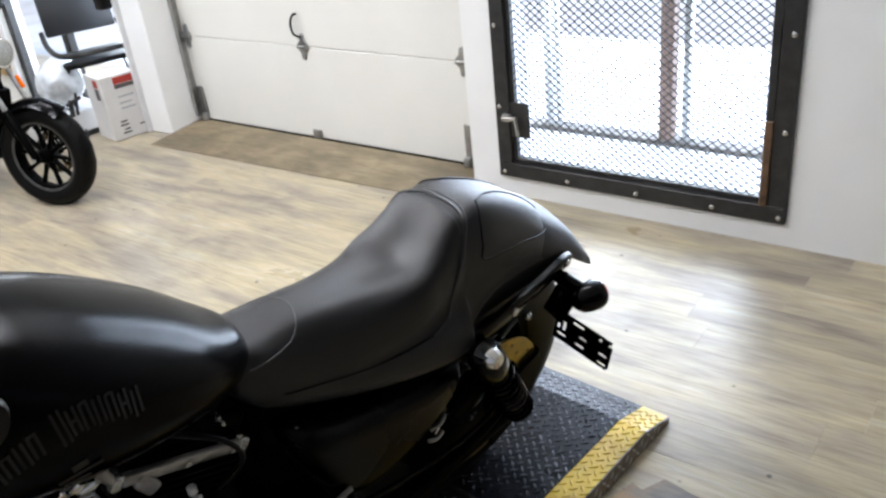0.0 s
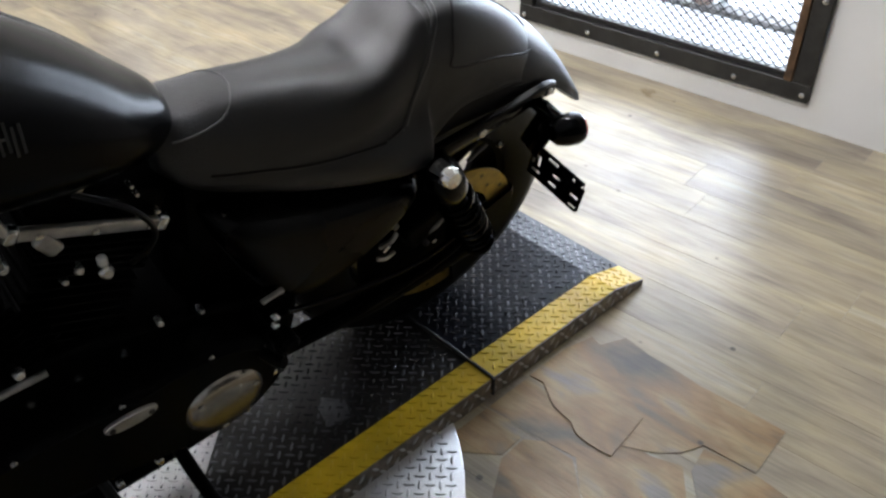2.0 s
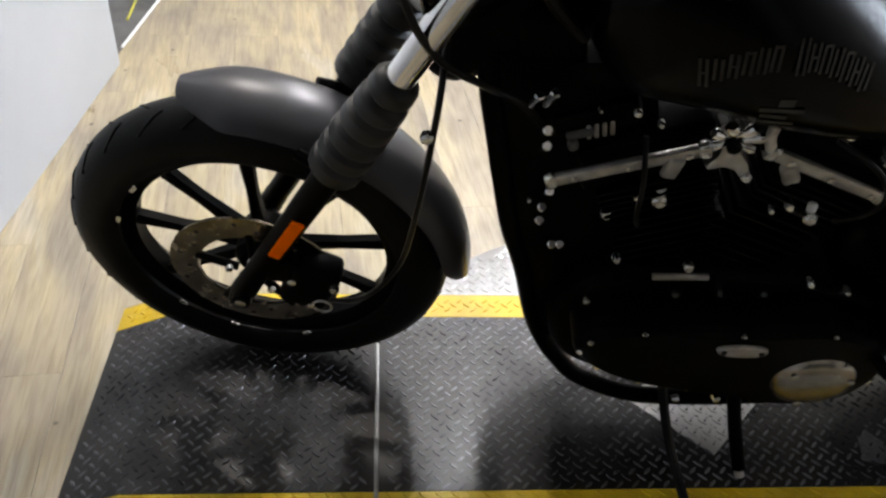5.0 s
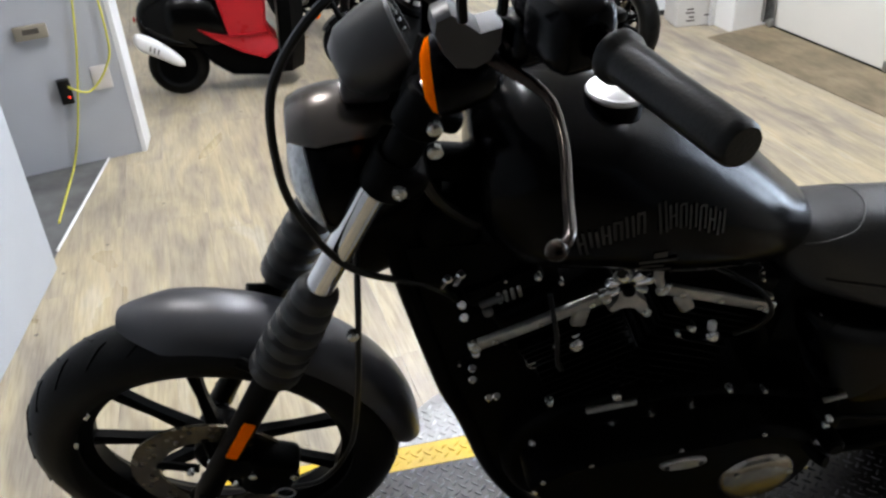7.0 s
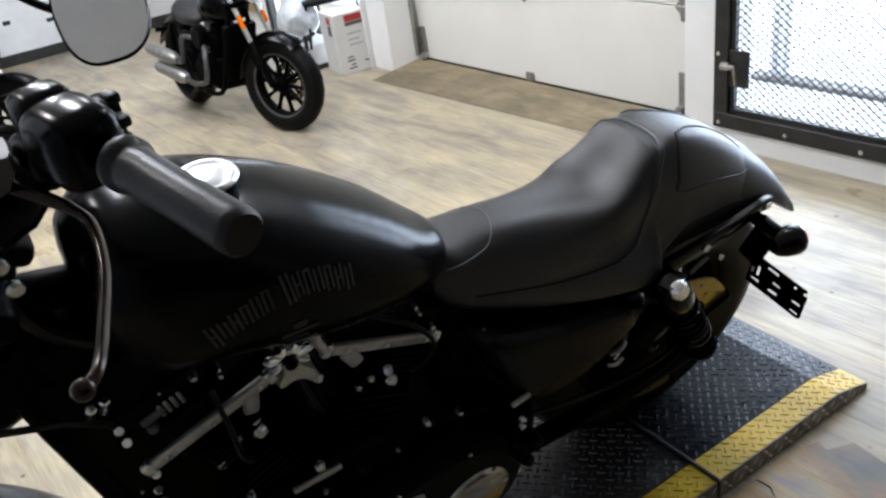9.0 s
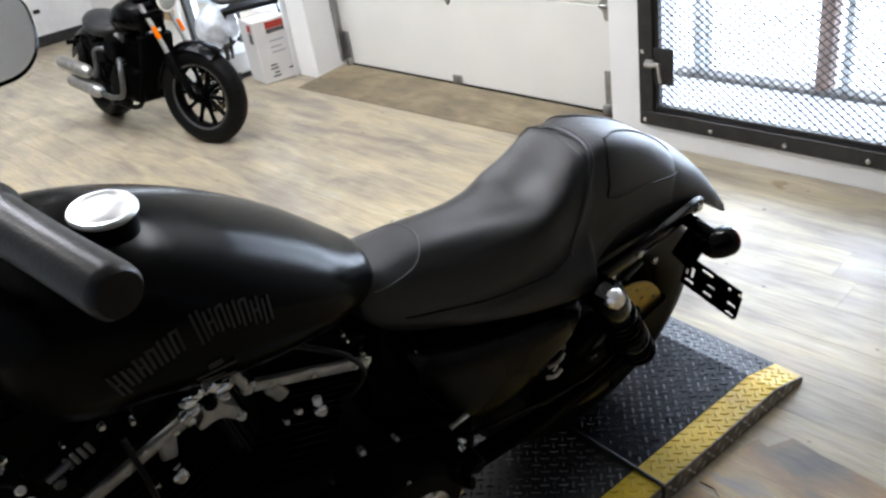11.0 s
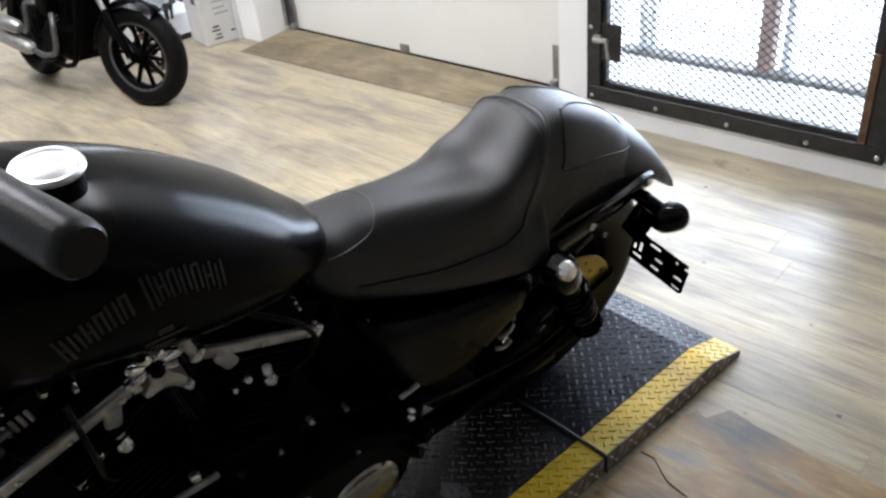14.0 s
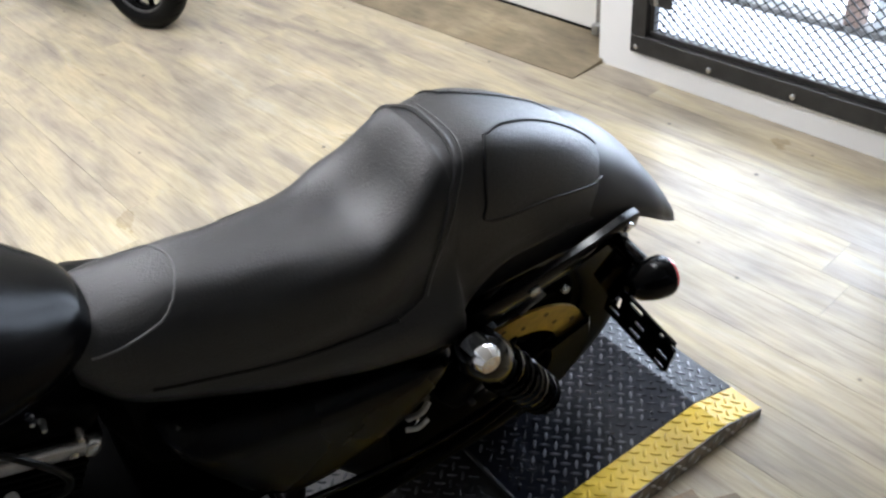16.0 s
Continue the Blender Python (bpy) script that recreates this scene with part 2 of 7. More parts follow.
M_SCOOT_RED = mat("scooter_red", (0.42, 0.012, 0.018), 0.3, 0.0, 0.1, 6)
M_WHITE_PL = mat("white_plastic", (0.72, 0.72, 0.72), 0.35, 0.0, 0.05, 10)
M_CARD = mat("white_carton", (0.66, 0.65, 0.63), 0.7, 0.0, 0.05, 6)
M_PRINT_RED = mat("red_print", (0.42, 0.04, 0.025), 0.6, 0.0, 0.1, 20)
M_PRINT_DARK = mat("dark_print", (0.10, 0.09, 0.09), 0.6)
M_BAG = mat("clear_plastic_bag", (0.72, 0.76, 0.80), 0.2, 0.0, 0.2, 16, 0.4, 40)
M_CABLE_Y = mat("yellow_extension_cord", (0.60, 0.56, 0.06), 0.4)
M_OUTLET = mat("beige_plate", (0.25, 0.22, 0.165), 0.45)
M_OUTLET_W = mat("pale_socket_plate", (0.62, 0.58, 0.55), 0.45)
M_RUBBER_GREY = mat("grey_boot_rubber", (0.012, 0.012, 0.012), 0.42, 0.0, 0.15, 30, spec=0.4)
M_PANEL_TAN = mat("tan_panel", (0.45, 0.30, 0.14), 0.6, 0.0, 0.1, 5)
M_STAIN = mat("worn_patch", (0.16, 0.16, 0.17), 0.4, 0.2, 0.3, 30)


# ---- mesh helpers ----
def part(name, bm, material, parent=None, label="", smooth=True, angle=40):
    """Links a bmesh as one mesh object under a thing or part."""
    me = bpy.data.meshes.new(name)
    bmesh.ops.recalc_face_normals(bm, faces=bm.faces[:])
    bm.to_mesh(me)
    bm.free()
    me.materials.append(material)
    if smooth:
        me.shade_smooth()
        me.set_sharp_from_angle(angle=radians(angle))
    ob = new(name, me)
    if parent is not None:
        ob.parent = parent
    if label:
        ob["label"] = label
    return ob


def thing(name, m, label, category, group="", kind=""):
    e = new(name)
    e.empty_display_size = 0.1
    e.matrix_basis = m
    return tagged(e, label, category, group, kind)


def box(bm, c, s, rot=None, bevel=0.0, seg=2):
    geo = bmesh.ops.create_cube(bm, size=1.0)
    vs = geo["verts"]
    bmesh.ops.scale(bm, vec=s, verts=vs)
    if bevel:
        es = list({e for v in vs for e in v.link_edges})
        r = bmesh.ops.bevel(bm, geom=es, offset=bevel, segments=seg, affect="EDGES", profile=0.5)
        vs = list({v for f in r["faces"] for v in f.verts} | {v for v in vs if v.is_valid})
    mm = Matrix.Translation(c) @ (rot.to_4x4() if rot is not None else Matrix.Identity(4))
    bmesh.ops.transform(bm, matrix=mm, verts=vs)
    return vs


def basis(d):
    d = Vector(d).normalized()
    a = Vector((0, 0, 1)) if abs(d.z) < 0.9 else Vector((1, 0, 0))
    x = a.cross(d).normalized()
    return x, d.cross(x), d


def loft(bm, rings, closed=True, caps=True):
    """Skins rings of equally many points."""
    rows = [[bm.verts.new(p) for p in r] for r in rings]
    n = len(rows[0])
    for a, b in zip(rows, rows[1:]):
        for i in range(n if closed else n - 1):
            j = (i + 1) % n
            bm.faces.new((a[i], a[j], b[j], b[i]))
    if caps and closed:
        bm.faces.new(rows[0][::-1])
        bm.faces.new(rows[-1])
    return rows


def tube(bm, pts, r, seg=10, caps=True):
    """A round bar along a line of points; r a number or one for each point."""
    pts = [Vector(p) for p in pts]
    rs = r if isinstance(r, (list, tuple)) else [r] * len(pts)
    rings, up = [], None
    for i, p in enumerate(pts):
        d = (pts[min(i + 1, len(pts) - 1)] - pts[max(i - 1, 0)]).normalized()
        if up is None:
            up = basis(d)[0]
        up = (up - d * up.dot(d)).normalized()
        side = d.cross(up)
        rings.append([p + (up * math.cos(a) + side * math.sin(a)) * rs[i] for a in (2 * math.pi * k / seg for k in range(seg))])
    loft(bm, rings, True, caps)


def smooth_line(pts, n=6):
    """Catmull-Rom through the points."""
    pts = [Vector(p) for p in pts]
    out = []
    for i in range(len(pts) - 1):
        p0, p1, p2, p3 = pts[max(i - 1, 0)], pts[i], pts[i + 1], pts[min(i + 2, len(pts) - 1)]
        for k in range(n):
            t = k / n
            out.append(0.5 * (2 * p1 + (p2 - p0) * t + (2 * p0 - 5 * p1 + 4 * p2 - p3) * t * t + (3 * p1 - p0 - 3 * p2 + p3) * t ** 3))
    return out + [pts[-1]]


def lathe(bm, prof, origin, axis, seg=24, closed=False):
    """Turns (radius, height) pairs round an axis; closed: the profile is a loop (a tyre)."""
    x, y, d = basis(axis)
    o = Vector(origin)
    rings = []
    for k in range(seg):
        a = 2 * math.pi * k / seg
        e = x * math.cos(a) + y * math.sin(a)
        rings.append([o + e * max(r, 1e-4) + d * h for r, h in prof])
    rows = [[bm.verts.new(p) for p in r] for r in rings]
    m = len(prof)
    for k in range(seg):
        a, b = rows[k], rows[(k + 1) % seg]
        for i in range(m if closed else m - 1):
            j = (i + 1) % m
            bm.faces.new((a[i], a[j], b[j], b[i]))
    bmesh.ops.remove_doubles(bm, verts=[v for r in rows for v in r], dist=2e-4)


def cyl(bm, p0, p1, r, seg=16, bevel=0.0):
    p0, p1 = Vector(p0), Vector(p1)
    L = (p1 - p0).length
    b = min(bevel, L / 2.1, r * 0.9)
    prof = [(0, 0), (r - b, 0), (r, b), (r, L - b), (r - b, L), (0, L)] if b else [(0, 0), (r, 0), (r, L), (0, L)]
    lathe(bm, prof, p0, p1 - p0, seg)


def new_bm():
    return bmesh.new()


def quad_slab(bm, poly, z0, z1):
    """A flat slab with the given outline."""
    lo = [bm.verts.new((x, y, z0)) for x, y in poly]
    hi = [bm.verts.new((x, y, z1)) for x, y in poly]
    n = len(poly)
    bm.faces.new(lo[::-1])
    bm.faces.new(hi)
    for i in range(n):
        j = (i + 1) % n
        bm.faces.new((lo[i], lo[j], hi[j], hi[i]))


def bolt(parent, p, d, r=0.006, h=0.006, material=None, name="bolt", label=""):
    bm = new_bm()
    lathe(bm, [(0, h), (r * 0.6, h), (r, h * 0.6), (r, -0.004), (0, -0.004)], p, d, 8)
    return part(name, bm, material or M_BOLT, parent, label)


# ---- the setting ----
WM = Matrix(((-WU.x, WN.x, 0, 0), (-WU.y, WN.y, 0, 0), (0, 0, 1, 0), (0, 0, 0, 1)))   # a: to the right along the wall, d: out, z: up
D1, D2 = 2.356, 2.50


def boxes(name, spans, material, m=None, label="", category="", bevel=0.004, parent=None, kind="structure"):
    """Upright blocks given as (a0, a1, d0, d1, z0, z1), in one mesh."""
    bm = new_bm()
    for a0, a1, d0, d1, z0, z1 in spans:
        box(bm, ((a0 + a1) / 2, (d0 + d1) / 2, (z0 + z1) / 2), (a1 - a0, d1 - d0, z1 - z0), bevel=bevel, seg=1)
    ob = part(name, bm, material, parent, smooth=False)
    if m is not None:
        ob.matrix_basis = m
    return tagged(ob, label, category, kind=kind)


ZC = 2.9
boxes("wall_east", [(0.30, 3.6, D1, 2.52, 0, ZC), (-0.84, 0.30, D1, 2.52, 0, 0.083), (-0.84, 0.30, D1, 2.52, 2.12, ZC),
                    (-0.985, -0.84, D1, 2.60, 0, ZC), (-2.95, -0.985, D1 + 0.02, 2.56, 2.25, ZC)],
      M_WALL, WM, "white painted wall round the doors", "wall", bevel=0)
boxes("wall_post", [(-3.13, -2.95, 2.29, 2.62, 0, ZC)], M_WALL, WM, "white painted wall end beside the garage door", "wall")
boxes("wall_north_east", [(-7.5, -4.45, 2.30, 2.45, 0, ZC), (-4.45, -3.13, 2.30, 2.45, 2.15, ZC)], M_WALL, WM, "white wall round the glazed entry", "wall")
boxes("trim", [(-3.145, -3.13, 2.26, 2.33, 0, 2.15)], M_TRIM, WM, "white painted door casing", "trim")


def line_wall(name, p0, p1, thick, z0, z1, material, label):
    p0, p1 = Vector((*p0, 0)), Vector((*p1, 0))
    d = (p1 - p0).normalized()
    nrm = Vector((-d.y, d.x, 0)) * thick
    bm = new_bm()
    quad_slab(bm, [p.to_2d() for p in (p0, p1, p1 + nrm, p0 + nrm)], z0, z1)
    ob = part(name, bm, material, None, smooth=False)
    return tagged(ob, label, "wall", kind="structure")


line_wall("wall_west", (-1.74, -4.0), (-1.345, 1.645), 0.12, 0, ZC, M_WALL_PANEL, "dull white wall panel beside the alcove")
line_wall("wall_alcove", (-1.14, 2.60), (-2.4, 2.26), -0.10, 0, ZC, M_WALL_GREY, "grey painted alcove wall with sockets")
line_wall("wall_alcove_end", (-1.136, 2.592), (-1.136, 2.75), 0.02, 0, ZC, M_TRIM, "white edge trim of the alcove wall")
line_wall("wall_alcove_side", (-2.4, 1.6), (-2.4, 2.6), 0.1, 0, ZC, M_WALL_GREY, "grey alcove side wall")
# the south wall is never in view; added dark to hold back bounce light
line_wall("wall_south", (3.2, -4.0), (-1.74, -4.0), 0.12, 0, ZC, M_BACKWALL, "unseen closing back wall, darkened to cut reflections on the motorcycle")
line_wall("wall_north", (-4.3, 7.2), (2.6, 7.2), 0.12, 0, ZC, M_WALL, "white far wall of the showroom")
line_wall("wall_far_west", (-4.3, 2.6), (-4.3, 7.2), 0.12, 0, ZC, M_WALL, "white side wall of the showroom")
line_wall("wall_back", (-4.3, 2.75), (-1.14, 2.75), -0.02, 0, ZC, M_WALL, "white back of the alcove wall")
bm = new_bm()
quad_slab(bm, [(-4.5, -4.2), (2.95, -4.2), (2.6, 1.0), (1.9, 7.4), (-4.5, 7.4)], ZC, ZC + 0.12)
tagged(part("ceiling", bm, M_CEIL, None, smooth=False), "plain off-white ceiling", "ceiling", kind="structure")
bm = new_bm()
quad_slab(bm, [(-4.5, -4.2), (3.0, -4.2), (2.62, 1.0), (2.0, 7.4), (-4.5, 7.4)], -0.11, -0.008)
floor = tagged(part("floor", bm, M_SUB, None, smooth=False), "vinyl plank floor in worn yellow-brown wood look", "floor", kind="structure")
bm = new_bm()
quad_slab(bm, [(-1.372, 1.65), (-1.30, 2.552), (-2.39, 2.258), (-2.39, 1.65)], 0.0005, 0.005)
tagged(part("alcove_floor", bm, M_SCREED, None, smooth=False), "bare dark grey screed floor of the alcove", "floor", kind="structure")
boxes("baseboard", [(-0.006, 0.006, 0, 0.80, 0, 0.010)], M_TRIM, Matrix.Translation((-1.365, 1.76, 0)) @ Matrix.Rotation(radians(-5.2), 4, "Z"), "white threshold strip of the alcove", "trim")

M_TUBE = glow("fluorescent_tube", (1.0, 1.0, 1.0), 4.0)
# ceiling tube fixtures above the lamps
for _x, _y in ((0.14, 1.7), (1.0, 3.4), (0.08, 3.9), (1.95, 0.55)):
    th_ = thing("ceiling_light", pose(_x, _y, ZC), "white fluorescent ceiling fixture", "ceiling light", "ceiling lights")
    bm = new_bm()
    box(bm, (0, 0, -0.012), (0.32, 1.26, 0.024), bevel=0.004)
    part("housing", bm, M_WHITE_PL, th_)
    for _o in (-0.08, 0.08):
        bm = new_bm()
        tube(bm, [(_o, -0.60, -0.032), (_o, 0.60, -0.032)], 0.008, 10)
        part("tube", bm, M_TUBE, th_, "lit white fluorescent tube")

th_ = thing("round_ceiling_light", pose(-0.80, 1.28, ZC), "small round lit ceiling lamp", "ceiling light")
bm = new_bm()
lathe(bm, [(0, 0), (0.07, 0), (0.075, -0.012), (0.06, -0.05), (0.052, -0.05), (0.05, -0.03), (0, -0.03)], (0, 0, 0), (0, 0, 1), 28)
part("housing", bm, M_WHITE_PL, th_)
bm = new_bm()
lathe(bm, [(0, -0.046), (0.03, -0.044), (0.046, -0.036), (0.048, -0.031), (0, -0.031)], (0, 0, 0), (0, 0, 1), 24)
part("diffuser", bm, M_TUBE, th_, "lit white diffuser")

# ---- garage door ----
gd = thing("garage_door", WM, "cream sectional garage door, closed, with steel hinges", "garage door")
_zs = [0.03, 0.50, 0.97, 1.44, 1.91, 2.30]
for z0, z1 in zip(_zs, _zs[1:]):
    bm = new_bm()
    box(bm, (-1.95, D2 + 0.03, (z0 + z1) / 2), (1.98, 0.05, z1 - z0 - 0.003), bevel=0.003, seg=1)
    part("panel", bm, M_DOOR, gd)
bm = new_bm()
box(bm, (-1.95, D2 + 0.03, 0.016), (1.98, 0.04, 0.026), bevel=0.006)
part("bottom_seal", bm, M_RUBBER, gd, "black rubber bottom seal")


def hinge(a, z, h=0.13):
    bm = new_bm()
    y = D2 + 0.001
    prof = [(0, h / 2), (0.012, h / 2 - 0.01), (0.014, 0.03), (0.032, 0.012), (0.032, -0.012), (0.014, -0.03), (0.012, -h / 2 + 0.01), (0, -h / 2)]
    ring = [(x, zz) for x, zz in prof] + [(-x, zz) for x, zz in prof[::-1][1:-1]]
    loft(bm, [[(a + x, y + 0.002, z + zz) for x, zz in ring], [(a + x, y - 0.006, z + zz) for x, zz in ring]])
    cyl(bm, (a - 0.028, y - 0.012, z), (a + 0.028, y - 0.012, z), 0.008, 10)
    part("hinge", bm, M_GALV, gd, "dull galvanised hinge")


for a in (-2.90, -2.03, -1.095):
    for z in (0.50, 0.97):
        hinge(a, z)
bm = new_bm()
tube(bm, smooth_line([(-2.03, D2 - 0.006, 0.545), (-2.05, D2 - 0.03, 0.57), (-2.055, D2 - 0.032, 0.62), (-2.045, D2 - 0.02, 0.655), (-2.03, D2 - 0.006, 0.66)]), 0.006, 8)
part("lift_handle", bm, M_RUBBER, gd, "black lift handle")
for a in (-2.90, -1.09):
    bm = new_bm()
    box(bm, (a, D2 - 0.004, 0.135), (0.055, 0.006, 0.17), bevel=0.002, seg=1)
    box(bm, (a + (0.015 if a < -2 else -0.01), D2 - 0.02, 0.05), (0.03, 0.03, 0.04), bevel=0.004)
    part("bottom_bracket", bm, M_GALV, gd, "galvanised bottom bracket")
bm = new_bm()
box(bm, (-2.03, D2 - 0.006, 0.055), (0.055, 0.012, 0.045), bevel=0.003)
part("pull_bracket", bm, M_GALV, gd, "small galvanised pull bracket")
# side tracks
for a in (-2.945, -0.99):
    bm = new_bm()
    box(bm, (a, D2 - 0.012, 1.15), (0.008, 0.05, 2.2), bevel=0.002, seg=1)
    box(bm, (a + (0.012 if a < -2 else -0.012), D2 - 0.036, 1.15), (0.024, 0.006, 2.2), bevel=0.002, seg=1)
    part("track", bm, M_GALV, gd)

# plywood ramp before the garage door
bm = new_bm()
_r = [(-2.95, 2.135, 0.001), (-0.965, 2.19, 0.001), (-0.965, D1 - 0.003, 0.014), (-0.987, D1 - 0.003, 0.014), (-0.987, D2 - 0.003, 0.024), (-2.95, D2 - 0.003, 0.024)]
lo = [bm.verts.new((a, d, 0.0)) for a, d, z in _r]
hi = [bm.verts.new((a, d, z + 0.002)) for a, d, z in _r]
bm.faces.new(lo[::-1])
bm.faces.new(hi)
for i in range(6):
    bm.faces.new((lo[i], lo[(i + 1) % 6], hi[(i + 1) % 6], hi[i]))
bmesh.ops.rotate(bm, cent=(0, 0, 0), matrix=Matrix.Rotation(radians(90), 3, "Z"), verts=bm.verts[:])
ply = part("plywood_ramp", bm, M_PLY, None, smooth=False)
ply.matrix_basis = WM @ Matrix.Rotation(radians(-90), 4, "Z")
tagged(ply, "brown plywood threshold ramp, thin at the front", "ramp", kind="structure")

# ---- the barred door: black steel frame with expanded metal ----
md = thing("security_door", WM, "black steel door frame filled with expanded metal mesh", "security door")
A0, A1, Z0, Z1, FW = -0.84, 0.298, 0.088, 2.115, 0.062


def frame_bar(name, a0, a1, z0, z1, d0=D1 - 0.018, d1=D1 + 0.03, material=None, label=""):
    bm = new_bm()
    box(bm, ((a0 + a1) / 2, (d0 + d1) / 2, (z0 + z1) / 2), (a1 - a0, d1 - d0, z1 - z0), bevel=0.003, seg=1)
    return part(name, bm, material or M_STEEL_BLACK, md, label, smooth=False)


frame_bar("frame_rail", A0, A1, Z0, Z0 + FW)
frame_bar("frame_rail", A0, A1, Z1 - FW, Z1)
frame_bar("frame_stile", A0, A0 + FW, Z0 + FW, Z1 - FW)
frame_bar("frame_stile", A1 - FW, A1, Z0 + FW, Z1 - FW)
frame_bar("hinge_bar", A1 - FW - 0.028, A1 - FW - 0.0005, Z0 + FW, Z0 + 0.365, D1 - 0.024, D1 + 0.01, M_RUST, "rust-brown hinge bar")
frame_bar("hinge_bar", A1 - FW - 0.030, A1 - FW - 0.0005, Z0 + 0.3655, Z1 - FW, D1 - 0.016, D1 + 0.012)
frame_bar("inner_rail", A0 + FW, A1 - FW - 0.03, Z0 + FW, Z0 + FW + 0.02, D1 + 0.0, D1 + 0.028)
frame_bar("inner_stile", A0 + FW, A0 + FW + 0.018, Z0 + FW + 0.02, Z1 - FW, D1 + 0.0, D1 + 0.028)
for i in range(4):
    bolt(md, (A0 + 0.027 + i * 0.287, D1 - 0.018, Z0 + 0.012 + 0.012), (0, -1, 0), 0.0095, 0.007)
bolt(md, (A1 - 0.02, D1 - 0.018, Z0 + 0.026), (0, -1, 0), 0.0095, 0.007)
for z in (0.42, 0.74, 1.05, 1.36, 1.68):
    bolt(md, (A1 - 0.024, D1 - 0.018, z), (0, -1, 0), 0.0095, 0.007)
    bolt(md, (A0 + 0.022, D1 - 0.018, z - 0.03), (0, -1, 0), 0.0095, 0.007)
# expanded metal
verts, faces = [], []
lw, sw, st, th2 = 0.036, 0.0145, 0.0031, 0.0026


def strand(p, q):
    (ax, az), (bx, bz) = p, q
    dx, dz = bx - ax, bz - az
    L = math.hypot(dx, dz)
    nx, nz = -dz / L * st / 2, dx / L * st / 2
    k = len(verts)
    for dd in (D1 + 0.006, D1 + 0.006 + th2 * 2):
        verts.extend([(ax + nx, dd, az + nz), (ax - nx, dd, az - nz), (bx - nx, dd, bz - nz), (bx + nx, dd, bz + nz)])
    faces.extend([(k, k + 1, k + 2, k + 3), (k + 7, k + 6, k + 5, k + 4), (k, k + 3, k + 7, k + 4), (k + 1, k + 5, k + 6, k + 2)])


_a0, _a1, _z0, _z1 = A0 + FW + 0.016, A1 - FW - 0.03, Z0 + FW + 0.018, Z1 - FW
na, nz_ = int((_a1 - _a0) / lw) + 1, int((_z1 - _z0) / sw)
for j in range(nz_):
    for i in range(na):
        cx, cz = _a0 + i * lw + (lw / 2 if j % 2 else 0), _z0 + j * sw
        if cx + lw / 2 > _a1 + 0.004:
            continue
        strand((cx, cz), (cx + lw / 2, cz + sw))
        strand((cx + lw, cz), (cx + lw / 2, cz + sw)) if cx + lw <= _a1 + 0.02 else None
me = bpy.data.meshes.new("mesh_infill")
me.from_pydata(verts, [], faces)
me.materials.append(M_MESH)
infill = new("mesh_infill", me)
infill.parent = md
tagged(infill, "black expanded metal mesh", kind="stuff")
# latch
bm = new_bm()
box(bm, (-0.745, D1 - 0.006, 0.335), (0.105, 0.008, 0.145), bevel=0.003, seg=1)
part("latch_plate", bm, M_STEEL_BLACK, md, "black perforated latch guard", smooth=False)
bm = new_bm()
cyl(bm, (-0.80, D1 - 0.035, 0.345), (-0.735, D1 - 0.035, 0.35), 0.009, 10)
cyl(bm, (-0.742, D1 - 0.035, 0.35), (-0.732, D1 - 0.035, 0.28), 0.007, 10)
box(bm, (-0.785, D1 - 0.025, 0.347), (0.035, 0.02, 0.03), bevel=0.004)
part("slide_bolt", bm, M_SILVER, md, "silver slide bolt")

# ---- outside the barred door ----
boxes("ground", [(-9, 9, 2.62, 12, -0.25, -0.02)], M_SNOW, WM, "bright pale ground outside", "ground")
boxes("door_sill", [(-1.15, 0.7, 2.53, 3.085, -0.02, -0.004)], M_SNOW, WM, "bright pale concrete sill outside the door", "sill")
boxes("sill_curb", [(-1.15, 0.8, 3.085, 3.17, -0.02, 0.018)], M_BEAM, WM, "grey weathered wooden beam on the ground", "sill")
boxes("outer_post", [(-0.465, -0.405, 3.09, 3.16, 0.018, 2.4)], M_WOODPOST, WM, "brown weathered wooden post", "post", kind="")
boxes("outer_post", [(-0.365, -0.335, 3.11, 3.15, 0.018, 2.4)], M_GALV, WM, "thin grey metal post beside the wooden one", "post", kind="")
boxes("outer_post", [(-1.05, -1.015, 3.10, 3.15, 0.018, 2.4), ], M_GALV, WM, "grey metal door jamb post outside", "post", kind="")
boxes("outer_post", [(-0.99, -0.972, 3.10, 3.14, 0.018, 2.4), ], M_GALV, WM, "grey metal door jamb post outside", "post", kind="")
M_SKYGLOW = glow("overcast_white", (1, 1, 1), 1.5)
boxes("backdrop", [(-9, 7, 8.0, 8.05, -0.3, 6)], M_SKYGLOW, WM, "blown-out white daylight outside", "backdrop", bevel=0)


# ---- the entry beside the garage door ----
en = thing("entry_door", WM, "glazed entry door in a black frame, bright outside", "door")
for a0, a1, z0, z1 in ((-3.24, -3.185, 0.0, 2.13), (-4.45, -4.40, 0.0, 2.13), (-4.40, -3.24, 2.07, 2.13), (-3.86, -3.80, 0.05, 2.07), (-4.40, -3.24, 0.0, 0.05)):
    bm = new_bm()
    box(bm, ((a0 + a1) / 2, 2.36, (z0 + z1) / 2), (a1 - a0, 0.05, z1 - z0), bevel=0.004, seg=1)
    part("door_frame", bm, M_STEEL_BLACK, en, smooth=False)
bm = new_bm()
box(bm, (-3.30, 2.31, 0.80), (0.09, 0.06, 0.26), bevel=0.012)
part("lock_box", bm, M_RUBBER, en, "black lock box")


# ---- the turntable and the display platform ----
PH = 0.052


